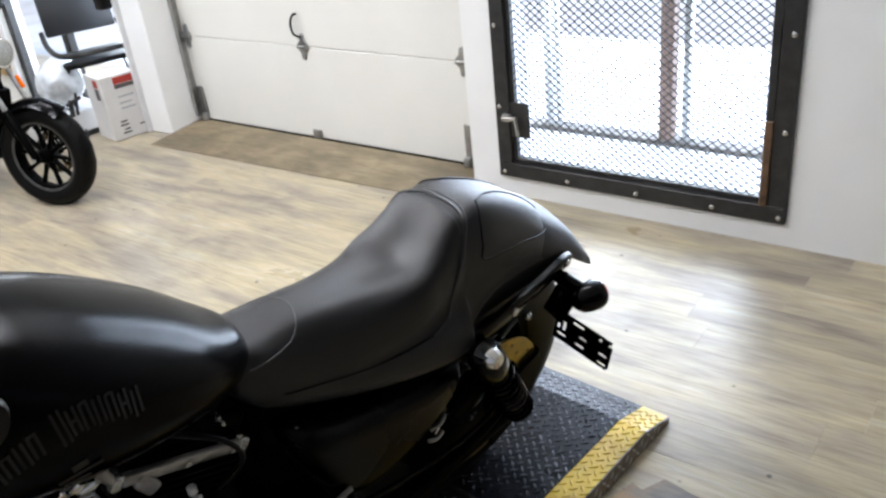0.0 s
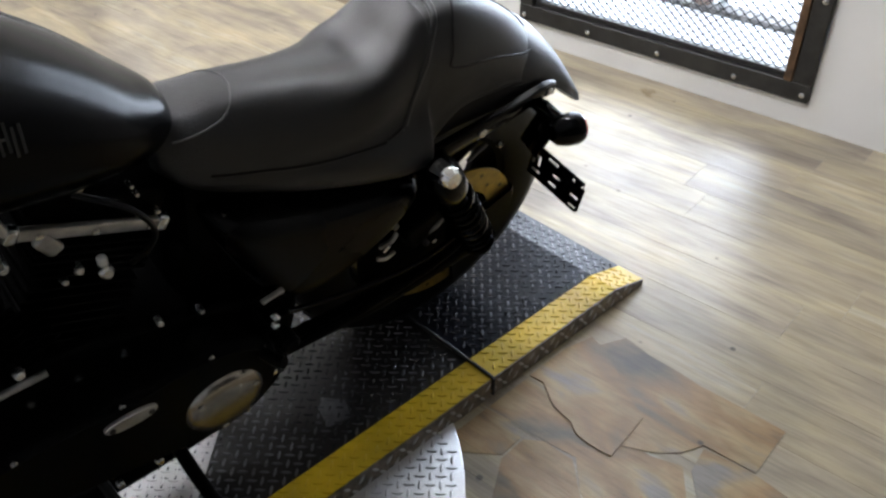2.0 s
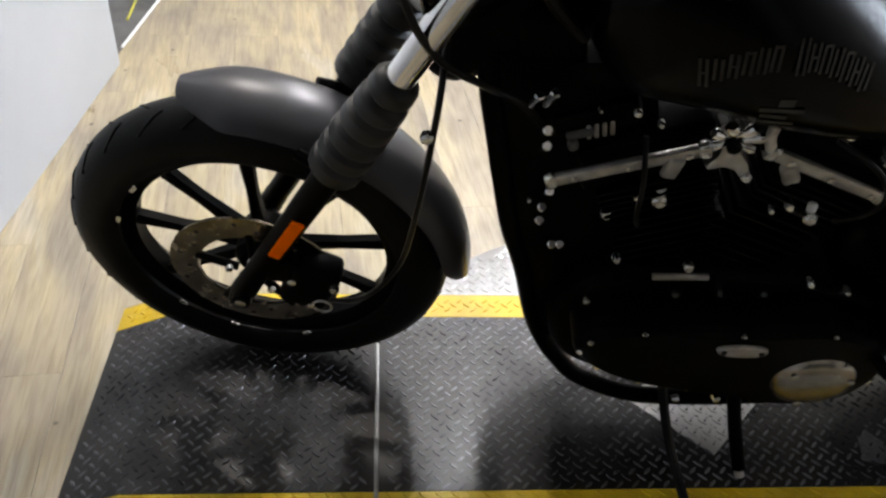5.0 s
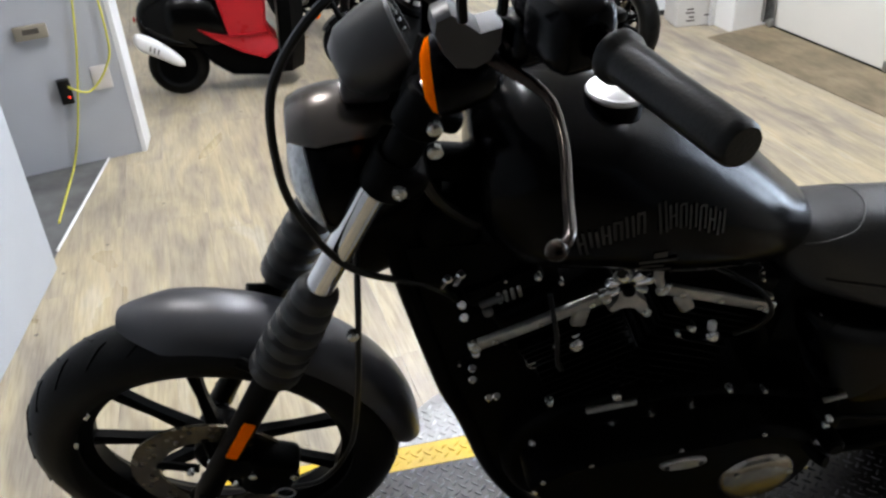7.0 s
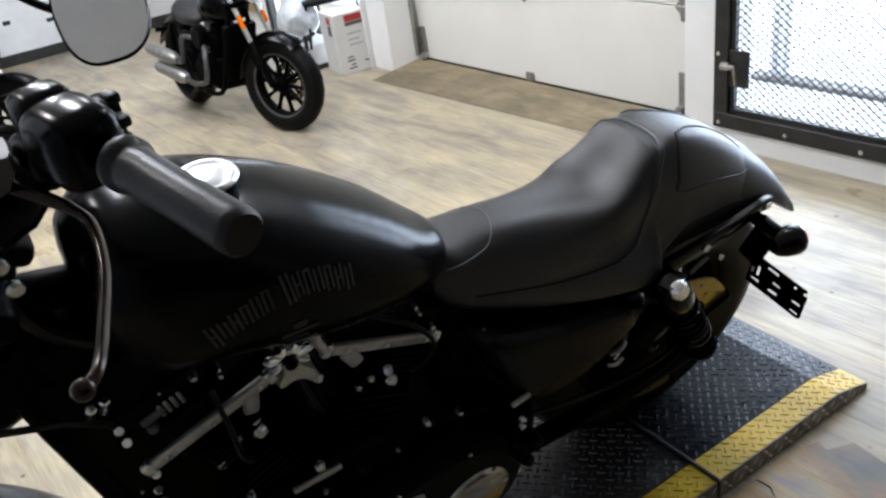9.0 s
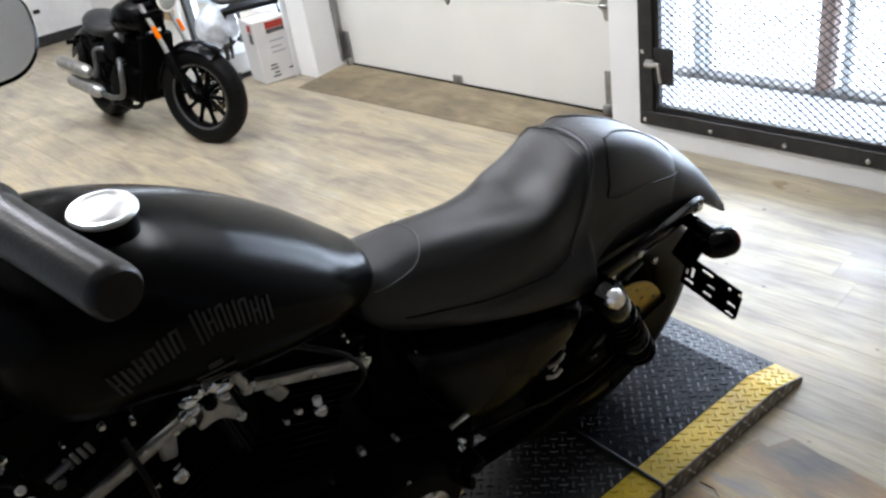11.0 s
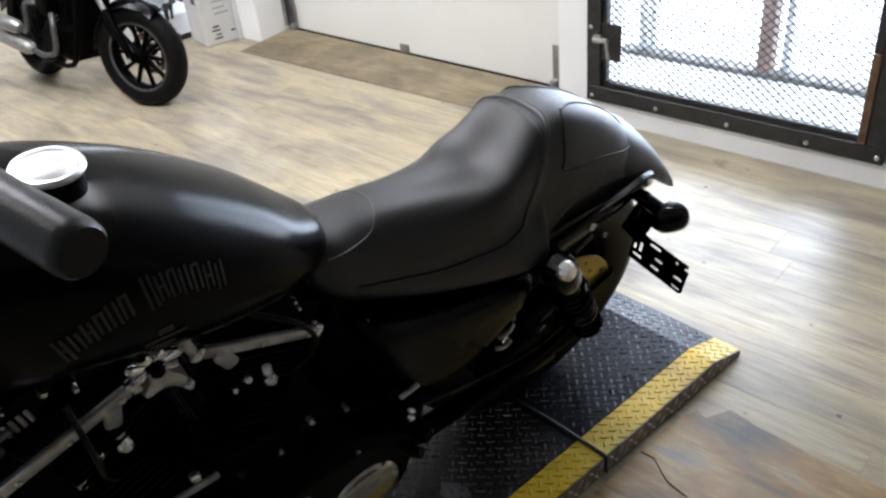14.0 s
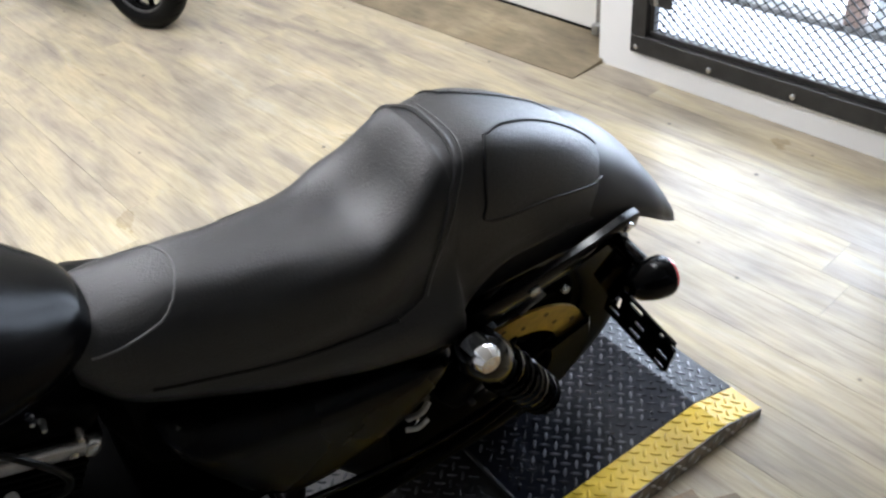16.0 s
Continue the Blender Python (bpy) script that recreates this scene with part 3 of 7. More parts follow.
def lug_mesh(name, spots, material, parent, label, size=(0.0250, 0.0062, 0.0024)):
    """Raised lozenges: (place, along, across, up)."""
    L, Wd, Hh = size
    vs, fs = [], []
    for p, e, s, n in spots:
        k = len(vs)
        ring = ((-L / 2, 0), (-L / 5, -Wd / 2), (L / 5, -Wd / 2), (L / 2, 0), (L / 5, Wd / 2), (-L / 5, Wd / 2))
        for u, v in ring:
            vs.append(p + e * u + s * v - n * 0.0004)
        for u, v in ring:
            vs.append(p + e * u * 0.62 + s * v * 0.55 + n * Hh)
        fs.extend([(k + i, k + (i + 1) % 6, k + 6 + (i + 1) % 6, k + 6 + i) for i in range(6)])
        fs.append(tuple(k + 6 + i for i in range(6)))
    me = bpy.data.meshes.new(name)
    me.from_pydata([tuple(v) for v in vs], [], fs)
    me.materials.append(material)
    ob = new(name, me)
    ob.parent = parent
    return tagged(ob, label, kind="stuff")


def lug_grid(x0, x1, y0, y1, height, pitch=0.0205, inside=None, slope=None):
    """Spots of a tread pattern in a rectangle; height(x) gives the sheet."""
    out = []
    r2 = math.sqrt(0.5)
    n_ = int((x1 - x0 + y1 - y0) / pitch) + 2
    cx, cy = (x0 + x1) / 2, (y0 + y1) / 2
    for i in range(-n_, n_ + 1):
        for j in range(-n_, n_ + 1):
            x, y = cx + (i + j) * pitch * r2, cy + (i - j) * pitch * r2
            if not (x0 + 0.009 < x < x1 - 0.009 and y0 + 0.009 < y < y1 - 0.009) or (inside and not inside(x, y)):
                continue
            z, dz = height(x)
            n = Vector((-dz, 0, 1)).normalized()
            ang = radians(45) if (i + j) % 2 else radians(-45)
            e = Vector((math.cos(ang), math.sin(ang), 0))
            e = (e - n * e.dot(n)).normalized()
            out.append((Vector((x, y, z)), e, n.cross(e), n))
    return out


XA, XB, XC, XD, XE, XF = -1.045, -0.925, -0.478, 0.79, 1.215, 1.332
YO, YI, YF, YG = -0.169, -0.092, 0.362, 0.437


def deck_z(x):
    if x < XB:
        return 0.003 + (PH - 0.003) * (x - XA) / (XB - XA), (PH - 0.003) / (XB - XA)
    if x > XE:
        return 0.018 + (PH - 0.018) * (XF - x) / (XF - XE), -(PH - 0.018) / (XF - XE)
    return PH, 0.0


tt = thing("turntable", pose(0.124, 0.124, 0), "round bare aluminium tread-plate turntable under the platform", "turntable")
bm = new_bm()
lathe(bm, [(0, 0.008), (0.618, 0.008), (0.622, 0.006), (0.622, 0.0), (0, 0.0)], (0, 0, 0), (0, 0, 1), 72)
part("disc", bm, M_ALU, tt, "bare aluminium disc")
lug_mesh("tread", lug_grid(-0.62, 0.62, -0.62, 0.62, lambda x: (0.008, 0), inside=lambda x, y: x * x + y * y < 0.366 and not (YO - 0.124 < y < YG - 0.124)), M_ALU, tt, "raised aluminium tread")
for a in range(0, 360, 30):
    bolt(tt, (0.585 * math.cos(radians(a)), 0.585 * math.sin(radians(a)), 0.008), (0, 0, 1), 0.008, 0.004)

pf = thing("display_platform", pose(0, 0, 0), "low black tread-plate motorcycle platform with yellow edges and ramped ends", "platform")


def slab(name, x0, x1, y0, y1, material, label="", drop=0.0):
    """A deck sheet that follows the ramps at both ends."""
    xs = sorted({x0, x1, *[x for x in (XB, XE) if x0 < x < x1]})
    bm = new_bm()
    rings = []
    for x in xs:
        z = deck_z(x)[0] - drop
        rings.append([(x, y0, 0.0005), (x, y1, 0.0005), (x, y1, z), (x, y0, z)])
    loft(bm, rings)
    return part(name, bm, material, pf, label, smooth=False)


G = 0.0015
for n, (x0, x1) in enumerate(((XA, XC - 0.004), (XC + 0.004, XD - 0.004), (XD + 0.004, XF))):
    # the rear sheet takes the dimmed colour, away from the ceiling lamp's sheen
    slab("deck", x0, x1, YI + G / 2, YF - G / 2, M_TREAD if n < 2 else M_TREAD_REAR, "worn black tread-plate sheet" if n < 2 else "black tread-plate sheet, colour dimmed and blued for weak door light")
    slab("yellow_edge", x0, x1, YO + 0.003, YI - G / 2, M_YELLOW, "scuffed yellow painted edge")
    slab("yellow_edge", x0, x1, YF + G / 2, YG - 0.003, M_YELLOW, "scuffed yellow painted edge")
    slab("side_plate", x0 + 0.002, x1 - 0.002, YO, YO + 0.0028, M_SIDE, "scuffed bare side plate", 0.001)
    slab("side_plate", x0 + 0.002, x1 - 0.002, YG - 0.0028, YG, M_SIDE, "scuffed bare side plate", 0.001)
    lug_mesh("tread", lug_grid(x0, x1, YI, YF, deck_z), M_TREAD_WORN, pf, "worn dark raised tread")
    lug_mesh("yellow_tread", lug_grid(x0, x1, YO, YI, deck_z) + lug_grid(x0, x1, YF, YG, deck_z), M_YELLOW, pf, "yellow raised tread")
spots = []
for i in range(-29, 38):
    x = i * 0.0345
    z = deck_z(x)[0]
    for zz in (0.013, 0.034):
        if zz < z - 0.008:
            ang = radians(45) if (i + (zz > 0.02)) % 2 else radians(-45)
            e = Vector((math.cos(ang), 0, math.sin(ang)))
            spots.append((Vector((x + (0.017 if zz > 0.02 else 0), YO, zz)), e, Vector((0, -1, 0)).cross(e), Vector((0, -1, 0))))
lug_mesh("side_tread", spots, M_ALU, pf, "scuffed raised tread", (0.026, 0.0075, 0.0014))
for x, mm, lab in ((XC, M_GALV, "bright steel seam rod"), (XD, M_STEEL_BLACK, "black steel seam bar")):
    bm = new_bm()
    tube(bm, [(x, YO - 0.001, 0.006), (x, YO - 0.001, PH + 0.0005), (x, YO + 0.004, PH + 0.0025), (x, YG - 0.004, PH + 0.0025), (x, YG, PH)], 0.0042, 8)
    part("seam_bar", bm, mm, pf, lab)
# bare plate set into the deck and a worn patch
bm = new_bm()
c, h = (0.165, 0.118), 0.137
quad_slab(bm, [(c[0], c[1] - h), (c[0] + h, c[1]), (c[0], c[1] + h), (c[0] - h, c[1])], PH + 0.0004, PH + 0.0022)
part("pivot_plate", bm, M_ALU, pf, "bare aluminium tread square set cornerwise", smooth=False)
lug_mesh("plate_tread", [(p + Vector((0, 0, 0.0018)), e, s, n) for p, e, s, n in lug_grid(c[0] - h, c[0] + h, c[1] - h, c[1] + h, lambda x: (PH, 0), inside=lambda x, y: abs(x - c[0]) + abs(y - c[1]) < h - 0.012)], M_ALU, pf, "bare raised tread")
bm = new_bm()
quad_slab(bm, [(0.455, -0.035), (0.505, -0.045), (0.525, 0.0), (0.497, 0.035), (0.47, 0.02)], PH + 0.0003, PH + 0.0012)
part("worn_patch", bm, M_STAIN, pf, "grey worn patch", smooth=False)


# ---- the black motorcycle ----
def superloft(bm, secs, n=28, p=0.7):
    """Skins cross-sections (x, half width, bottom, top, exponent) along X."""
    rings = []
    for x, w, zb, zt, e in secs:
        c, h = (zb + zt) / 2, (zt - zb) / 2
        ring = []
        for k in range(n):
            a = 2 * math.pi * k / n
            ca, sa = math.cos(a), math.sin(a)
            ring.append((x, w * math.copysign(abs(ca) ** e, ca), c + h * math.copysign(abs(sa) ** e, sa)))
        rings.append(ring)
    loft(bm, rings)


def dense(secs, n=5):
    """More sections between the given ones, smoothly."""
    out = []
    for i in range(len(secs) - 1):
        s0, s1, s2, s3 = secs[max(i - 1, 0)], secs[i], secs[i + 1], secs[min(i + 2, len(secs) - 1)]
        for k in range(n):
            t = k / n
            out.append(tuple(0.5 * (2 * b + (c - a) * t + (2 * a - 5 * b + 4 * c - d) * t * t + (3 * b - a - 3 * c + d) * t ** 3) for a, b, c, d in zip(s0, s1, s2, s3)))
    return out + [secs[-1]]


def tyre_mesh(bm, c, R, half, rim_r, seg=64):
    prof = [(rim_r, -half * 0.72), (rim_r + 0.012, -half * 0.86), (R - 0.055, -half), (R - 0.03, -half * 0.95), (R - 0.011, -half * 0.68), (R - 0.002, -half * 0.3), (R, 0),
            (R - 0.002, half * 0.3), (R - 0.011, half * 0.68), (R - 0.03, half * 0.95), (R - 0.055, half), (rim_r + 0.012, half * 0.86), (rim_r, half * 0.72)]
    lathe(bm, prof, c, (0, 1, 0), seg, closed=True)


def groove_set(parent, c, R, half, n, material):
    """Dark tread cuts laid on the tyre as thin curved bars."""
    bm = new_bm()
    for k in range(n):
        a0 = 2 * math.pi * k / n
        for s in (-1, 1):
            pts = []
            for i in range(5):
                t = i / 4
                yy = s * half * (0.12 + 0.62 * t)
                rr = R - 0.002 - 0.011 * max(0, (abs(yy) / half - 0.3) / 0.38) * 0.95
                a = a0 + (0.09 if s > 0 else 0.0) + 0.13 * t
                pts.append(Vector(c) + Vector((math.cos(a) * rr, yy, math.sin(a) * rr)))
            tube(bm, pts, 0.0028, 5)
    return tagged(part("tread_groove", bm, material, parent), "worn dark tread cuts", kind="stuff")


def cast_wheel(parent, name, c, R, half, rim_r, spokes, m=None, hub=0.045, grooves=26, phase=0.0):
    """A cast wheel: rim with its tyre, spokes and hub below it."""
    c = Vector(c)
    bm = new_bm()
    w = half * 0.72
    lathe(bm, [(rim_r + 0.004, -w), (rim_r + 0.006, -w + 0.006), (rim_r - 0.012, -w + 0.012), (rim_r - 0.022, -w * 0.4), (rim_r - 0.022, w * 0.4), (rim_r - 0.012, w - 0.012), (rim_r + 0.006, w - 0.006), (rim_r + 0.004, w)], c, (0, 1, 0), 64)
    rim = part(name, bm, M_ENG, parent, "black cast wheel")
    bm = new_bm()
    tyre_mesh(bm, c, R, half, rim_r)
    part("tyre", bm, M_TYRE, rim, "black rubber tyre")
    groove_set(rim, c, R, half, grooves, M_ENG)
    bm = new_bm()
    lathe(bm, [(0, -0.05), (hub * 0.7, -0.05), (hub, -0.035), (hub, 0.035), (hub * 0.7, 0.05), (0, 0.05)], c, (0, 1, 0), 24)
    part("hub", bm, M_ENG, rim)
    for k in range(spokes):
        a = 2 * math.pi * k / spokes + phase
        e, t = Vector((math.cos(a), 0, math.sin(a))), Vector((-math.sin(a), 0, math.cos(a)))
        bm = new_bm()
        rings = []
        for r, wd, dp in ((hub - 0.006, 0.013, 0.016), ((hub + rim_r) / 2, 0.0085, 0.012), (rim_r - 0.02, 0.012, 0.013)):
            p = c + e * r
            rings.append([p + t * wd * sx + Vector((0, dp * sy, 0)) for sx, sy in ((-1, -0.6), (-0.5, -1), (0.5, -1), (1, -0.6), (1, 0.6), (0.5, 1), (-0.5, 1), (-1, 0.6))])
        loft(bm, rings)
        part("spoke", bm, M_ENG, rim)
    return rim


def brake_disc(parent, c, r, r_in, y, material, holes=22):
    bm = new_bm()
    c = Vector((c[0], y, c[2]))
    # ring with drilled holes marked by short dark studs
    lathe(bm, [(r_in, -0.0025), (r, -0.0025), (r, 0.0025), (r_in, 0.0025)], c, (0, 1, 0), 48, closed=True)
    d = part("brake_disc", bm, material, parent, "drilled steel brake disc")
    bm = new_bm()
    for k in range(holes):
        a = 2 * math.pi * k / holes
        rr = r_in + (r - r_in) * (0.35 if k % 2 else 0.68)
        cyl(bm, c + Vector((math.cos(a) * rr, -0.0031, math.sin(a) * rr)), c + Vector((math.cos(a) * rr, 0.0031, math.sin(a) * rr)), 0.0045, 8)
    tagged(part("drilling", bm, M_SUB, d), "dark drilled holes", kind="stuff")
    for k in range(5):
        a = 2 * math.pi * k / 5 + 0.3
        e = Vector((math.cos(a), 0, math.sin(a)))
        bm = new_bm()
        tube(bm, [c + e * 0.03, c + e * (r_in + 0.006)], 0.008, 8)
        part("carrier_arm", bm, M_ENG, parent, "black disc carrier arm")
    for k in range(5):
        a = 2 * math.pi * k / 5 + 0.3
        bolt(d, c + Vector((math.cos(a) * 0.045, -0.009, math.sin(a) * 0.045)), (0, -1, 0), 0.007, 0.006)
    return d


BX, BYF, BYR, LEANING = -0.68, 0.26, 0.18, 15.0
BYAW = math.degrees(math.asin((BYR - BYF) / 1.515))
mc = thing("motorcycle", pose(BX, BYF, 0.05) @ Matrix.Rotation(radians(BYAW), 4, "Z") @ Matrix.Rotation(radians(LEANING), 4, "X"),
           "matt black cruiser motorcycle leaning on its side stand on the platform", "motorcycle")
FR, RR = 0.333, 0.325
front, bars = [], []      # what turns with the steering; what was set out from the bar
fw = cast_wheel(mc, "front_wheel", (0, 0, FR), FR, 0.053, 0.245, 9, phase=0.2)
front.append(fw)
brake_disc(fw, (0, 0, FR), 0.148, 0.098, -0.066, M_DISC)
for a in (2.45, 2.85, 3.95, 4.4, 5.0):
    bm = new_bm()
    box(bm, (math.cos(a) * 0.244, -0.040, FR + math.sin(a) * 0.244), (0.018, 0.004, 0.008), Euler((0, -a + 1.57, 0)).to_matrix(), 0.001)
    part("balance_weight", bm, M_BOLT, fw, "silver clip-on balance weight")
rw = cast_wheel(mc, "rear_wheel", (1.5, 0, RR), RR, 0.075, 0.205, 9, grooves=24)
bm = new_bm()
lathe(bm, [(0, 0.0), (0.192, 0.0), (0.197, 0.004), (0.197, 0.014), (0.17, 0.016), (0, 0.016)], (1.5, 0.066, RR), (0, 1, 0), 48)
part("belt_pulley", bm, M_ENG, rw, "black rear belt pulley")
brake_disc(rw, (1.5, 0, RR), 0.168, 0.112, -0.105, M_GOLD)


def fk(t, side=0.0, off=0.0):
    """A place on the fork: t from the axle (0) to the lower clamp (1)."""
    return Vector((-0.012 + 0.348 * t + off, side, 0.325 + 0.695 * t))


for s in (-1, 1):
    y = 0.098 * s
    bm = new_bm()
    tube(bm, [fk(-0.05, y), fk(0.0, y), fk(0.06, y), fk(0.46, y), fk(0.49, y)], [0.016, 0.023, 0.021, 0.023, 0.026], 16)
    cyl(bm, fk(0.0, y - 0.03 * s), fk(0.0, y + 0.032 * s), 0.017, 14, 0.003)
    leg = part("fork_leg", bm, M_ENG, mc, "black fork slider")
    front.append(leg)
    bolt(leg, fk(0.0, y + 0.030 * s), (0, s, 0), 0.011, 0.006)
    bm = new_bm()
    nb, pts, rs = 6, [], []
    for i in range(nb * 10 + 1):
        u = i / (nb * 10)
        pts.append(fk(0.485 + 0.265 * u, y))
        rs.append(0.0405 - 0.0085 * max(0.0, math.cos(i / 10 * 2 * math.pi)) ** 2.2 - 0.010 * u + 0.004 * math.sin(u * 3.1))
    tube(bm, pts, rs, 18)
    front.append(part("fork_boot", bm, M_RUBBER_GREY, mc, "ribbed black rubber fork boot"))
    bm = new_bm()
    tube(bm, [fk(0.75, y), fk(1.0, y)], 0.0205, 18)
    front.append(part("fork_tube", bm, M_CHROME, mc, "bright fork tube"))
    bm = new_bm()
    tube(bm, [fk(1.0, y), fk(1.17, y)], 0.0225, 16)
    part("fork_cover", bm, M_ENG, mc)
    bm = new_bm()
    cyl(bm, fk(1.175, y), fk(1.20, y), 0.02, 12, 0.004)
    part("fork_cap", bm, M_CHROME, mc, "chrome fork cap")
    bm = new_bm()
    d = (fk(1) - fk(0)).normalized()
    rot = Matrix((Vector((d.z, 0, -d.x)), (0, 1, 0), d)).transposed()
    box(bm, fk(0.27, y + s * 0.025), (0.021, 0.006, 0.106), rot, 0.003)
    front.append(part("reflector", bm, M_ORANGE, mc, "amber side reflector"))
for t, h in ((1.03, 0.042), (1.155, 0.03)):
    d = (fk(1) - fk(0)).normalized()
    rot = Matrix((Vector((d.z, 0, -d.x)), (0, 1, 0), d)).transposed()
    bm = new_bm()
    box(bm, fk(t, 0, 0.012), (0.062, 0.255, h), rot, 0.012, 3)
    tc_ = part("triple_clamp", bm, M_ENG, mc, "black fork clamp")
    for s in (-1, 1):
        bm = new_bm()
        cyl(bm, fk(t - 0.035, 0.098 * s), fk(t + 0.035, 0.098 * s), 0.031, 16, 0.004)
        part("clamp_collar", bm, M_ENG, tc_)
for t in (1.03, 1.155):
    bolt(mc, fk(t, -0.137, 0.006), (0, -1, 0), 0.009, 0.006)
bolt(mc, fk(1.08, -0.112, 0.035), (0, -1, 0), 0.010, 0.006)
bm = new_bm()
cyl(bm, (-0.006, -0.12, FR - 0.012), (-0.006, 0.12, FR - 0.012), 0.011, 12)
front.append(part("front_axle", bm, M_SILVER, mc, "steel axle"))
# caliper
bm = new_bm()
box(bm, (0.105, -0.085, FR + 0.03), (0.085, 0.06, 0.11), Euler((0, radians(20), 0)).to_matrix(), 0.016, 3)
box(bm, (0.06, -0.10, FR + 0.075), (0.05, 0.03, 0.06), None, 0.01)
cal = part("caliper", bm, M_ENG, mc, "black brake caliper")
front.append(cal)
for dx, dz in ((0.0, 0.03), (0.028, -0.035), (0.07, 0.02)):
    bolt(cal, (0.08 + dx, -0.117, FR + 0.03 + dz), (0, -1, 0), 0.008, 0.006)
bm = new_bm()
lathe(bm, [(0.016, 0), (0.018, 0.002), (0.016, 0.004), (0.014, 0.002)], (0.128, -0.118, FR + 0.0), (0, -1, 0), 20, closed=True)
part("caliper_badge", bm, M_GALV, cal, "thin oval outline on the caliper")

# front fender
bm = new_bm()
rings = []
N = 40
for i in range(N + 1):
    t = i / N
    a = radians(103 - 104 * t)
    taper = min(1, 0.36 + 3.4 * min(t, 1 - t) ** 0.75)
    Ro = 0.380 - 0.010 * t
    ring = []
    for k in range(13):
        v = -1 + 2 * k / 12
        yy = 0.068 * taper * math.sin(v * 1.35) / math.sin(1.35)
        rr = Ro - 0.036 * (1 - math.cos(v * 1.35)) / (1 - math.cos(1.35)) * taper
        ring.append((math.cos(a) * rr, yy, FR + math.sin(a) * rr))
    for k in range(12, -1, -1):
        v = -1 + 2 * k / 12
        yy = 0.0655 * taper * math.sin(v * 1.35) / math.sin(1.35)
        rr = Ro - 0.003 - 0.036 * (1 - math.cos(v * 1.35)) / (1 - math.cos(1.35)) * taper
        ring.append((math.cos(a) * rr, yy, FR + math.sin(a) * rr))
    rings.append(ring)
loft(bm, rings)
front.append(part("front_fender", bm, M_GREYPAINT, mc, "satin charcoal front fender"))
for s in (-1, 1):
    bm = new_bm()
    tube(bm, [(0.10, 0.074 * s, 0.66), (0.15, 0.088 * s, 0.64), (0.165, 0.10 * s, 0.635)], 0.010, 8)
    front.append(part("fender_bracket", bm, M_ENG, mc))

# the steering stands a little to the right
_st = Vector((0.36, 0, 1.03))
STEER = Matrix.Translation(_st) @ Matrix.Rotation(radians(2.6), 4, "X") @ Matrix.Rotation(radians(-6.0), 4, Vector((0.45, 0, 0.893))) @ Matrix.Translation(-_st)
for ob in front:
    ob.matrix_basis = STEER

# headlight
hc = Vector((0.257, 0, 0.975))
hd = Vector((1, 0, 0.16)).normalized()
bm = new_bm()
lathe(bm, [(0.088, 0.0), (0.095, 0.004), (0.098, 0.02), (0.096, 0.045), (0.086, 0.08), (0.064, 0.115), (0.034, 0.136), (0, 0.142)], hc, hd, 40)
hl = part("headlight", bm, M_DENIM, mc, "black headlight shell")
bm = new_bm()
lathe(bm, [(0, -0.036), (0.03, -0.033), (0.055, -0.024), (0.075, -0.010), (0.085, 0.004), (0.083, 0.008), (0, 0.008)], hc, hd, 40)
part("headlight_glass", bm, M_LENS, hl, "clear headlight glass")
bm = new_bm()
rings = []
for xo, ro in ((-0.030, 0.090), (-0.026, 0.096), (-0.010, 0.1015), (0.008, 0.1035), (0.03, 0.1035), (0.055, 0.099), (0.08, 0.089), (0.10, 0.077), (0.120, 0.060), (0.136, 0.038)):
    ring = []
    lo_ = 50 + max(0.0, -xo) * 400
    for rr in (ro, ro - 0.004):
        rng = range(17) if rr == ro else range(16, -1, -1)
        for k in rng:
            a = radians(lo_ + (180 - 2 * lo_) * k / 16)
            ring.append(hc + hd * xo + Vector((0, math.cos(a) * rr, math.sin(a) * (rr + 0.006) + 0.004)))
    rings.append(ring)
loft(bm, rings)
part("headlight_visor", bm, M_VISOR, hl, "gloss black domed visor")
bm = new_bm()
box(bm, (0.33, 0, 1.105), (0.06, 0.05, 0.04), None, 0.012, 3)
part("headlight_mount", bm, M_GREYPAINT, hl)
# gauge
gc, gdir = Vector((0.362, -0.008, 1.160)), Vector((0.93, 0.02, 0.42)).normalized()
bm = new_bm()
lathe(bm, [(0, -0.068), (0.03, -0.064), (0.045, -0.048), (0.053, -0.015), (0.055, 0.02), (0.052, 0.024), (0.047, 0.024), (0.047, 0.018), (0, 0.018)], gc, gdir, 36)
gg = part("speedometer", bm, M_GAUGE, mc, "round black speedometer")
bm = new_bm()
lathe(bm, [(0, 0.0205), (0.046, 0.0195), (0.046, 0.019), (0, 0.019)], gc, gdir, 36)
part("gauge_glass", bm, M_GLOSS, gg, "dark gauge glass")
bm = new_bm()
gx, gy, gz = basis(gdir)
for k in range(15):
    a = radians(-40 + 260 * k / 14)
    e = gx * math.cos(a) + gy * math.sin(a)
    tube(bm, [gc + gdir * 0.021 + e * 0.034, gc + gdir * 0.021 + e * 0.041], 0.0012, 4)
tagged(part("dial_mark", bm, M_WHITE_PL, gg), "pale dial ticks", kind="stuff")

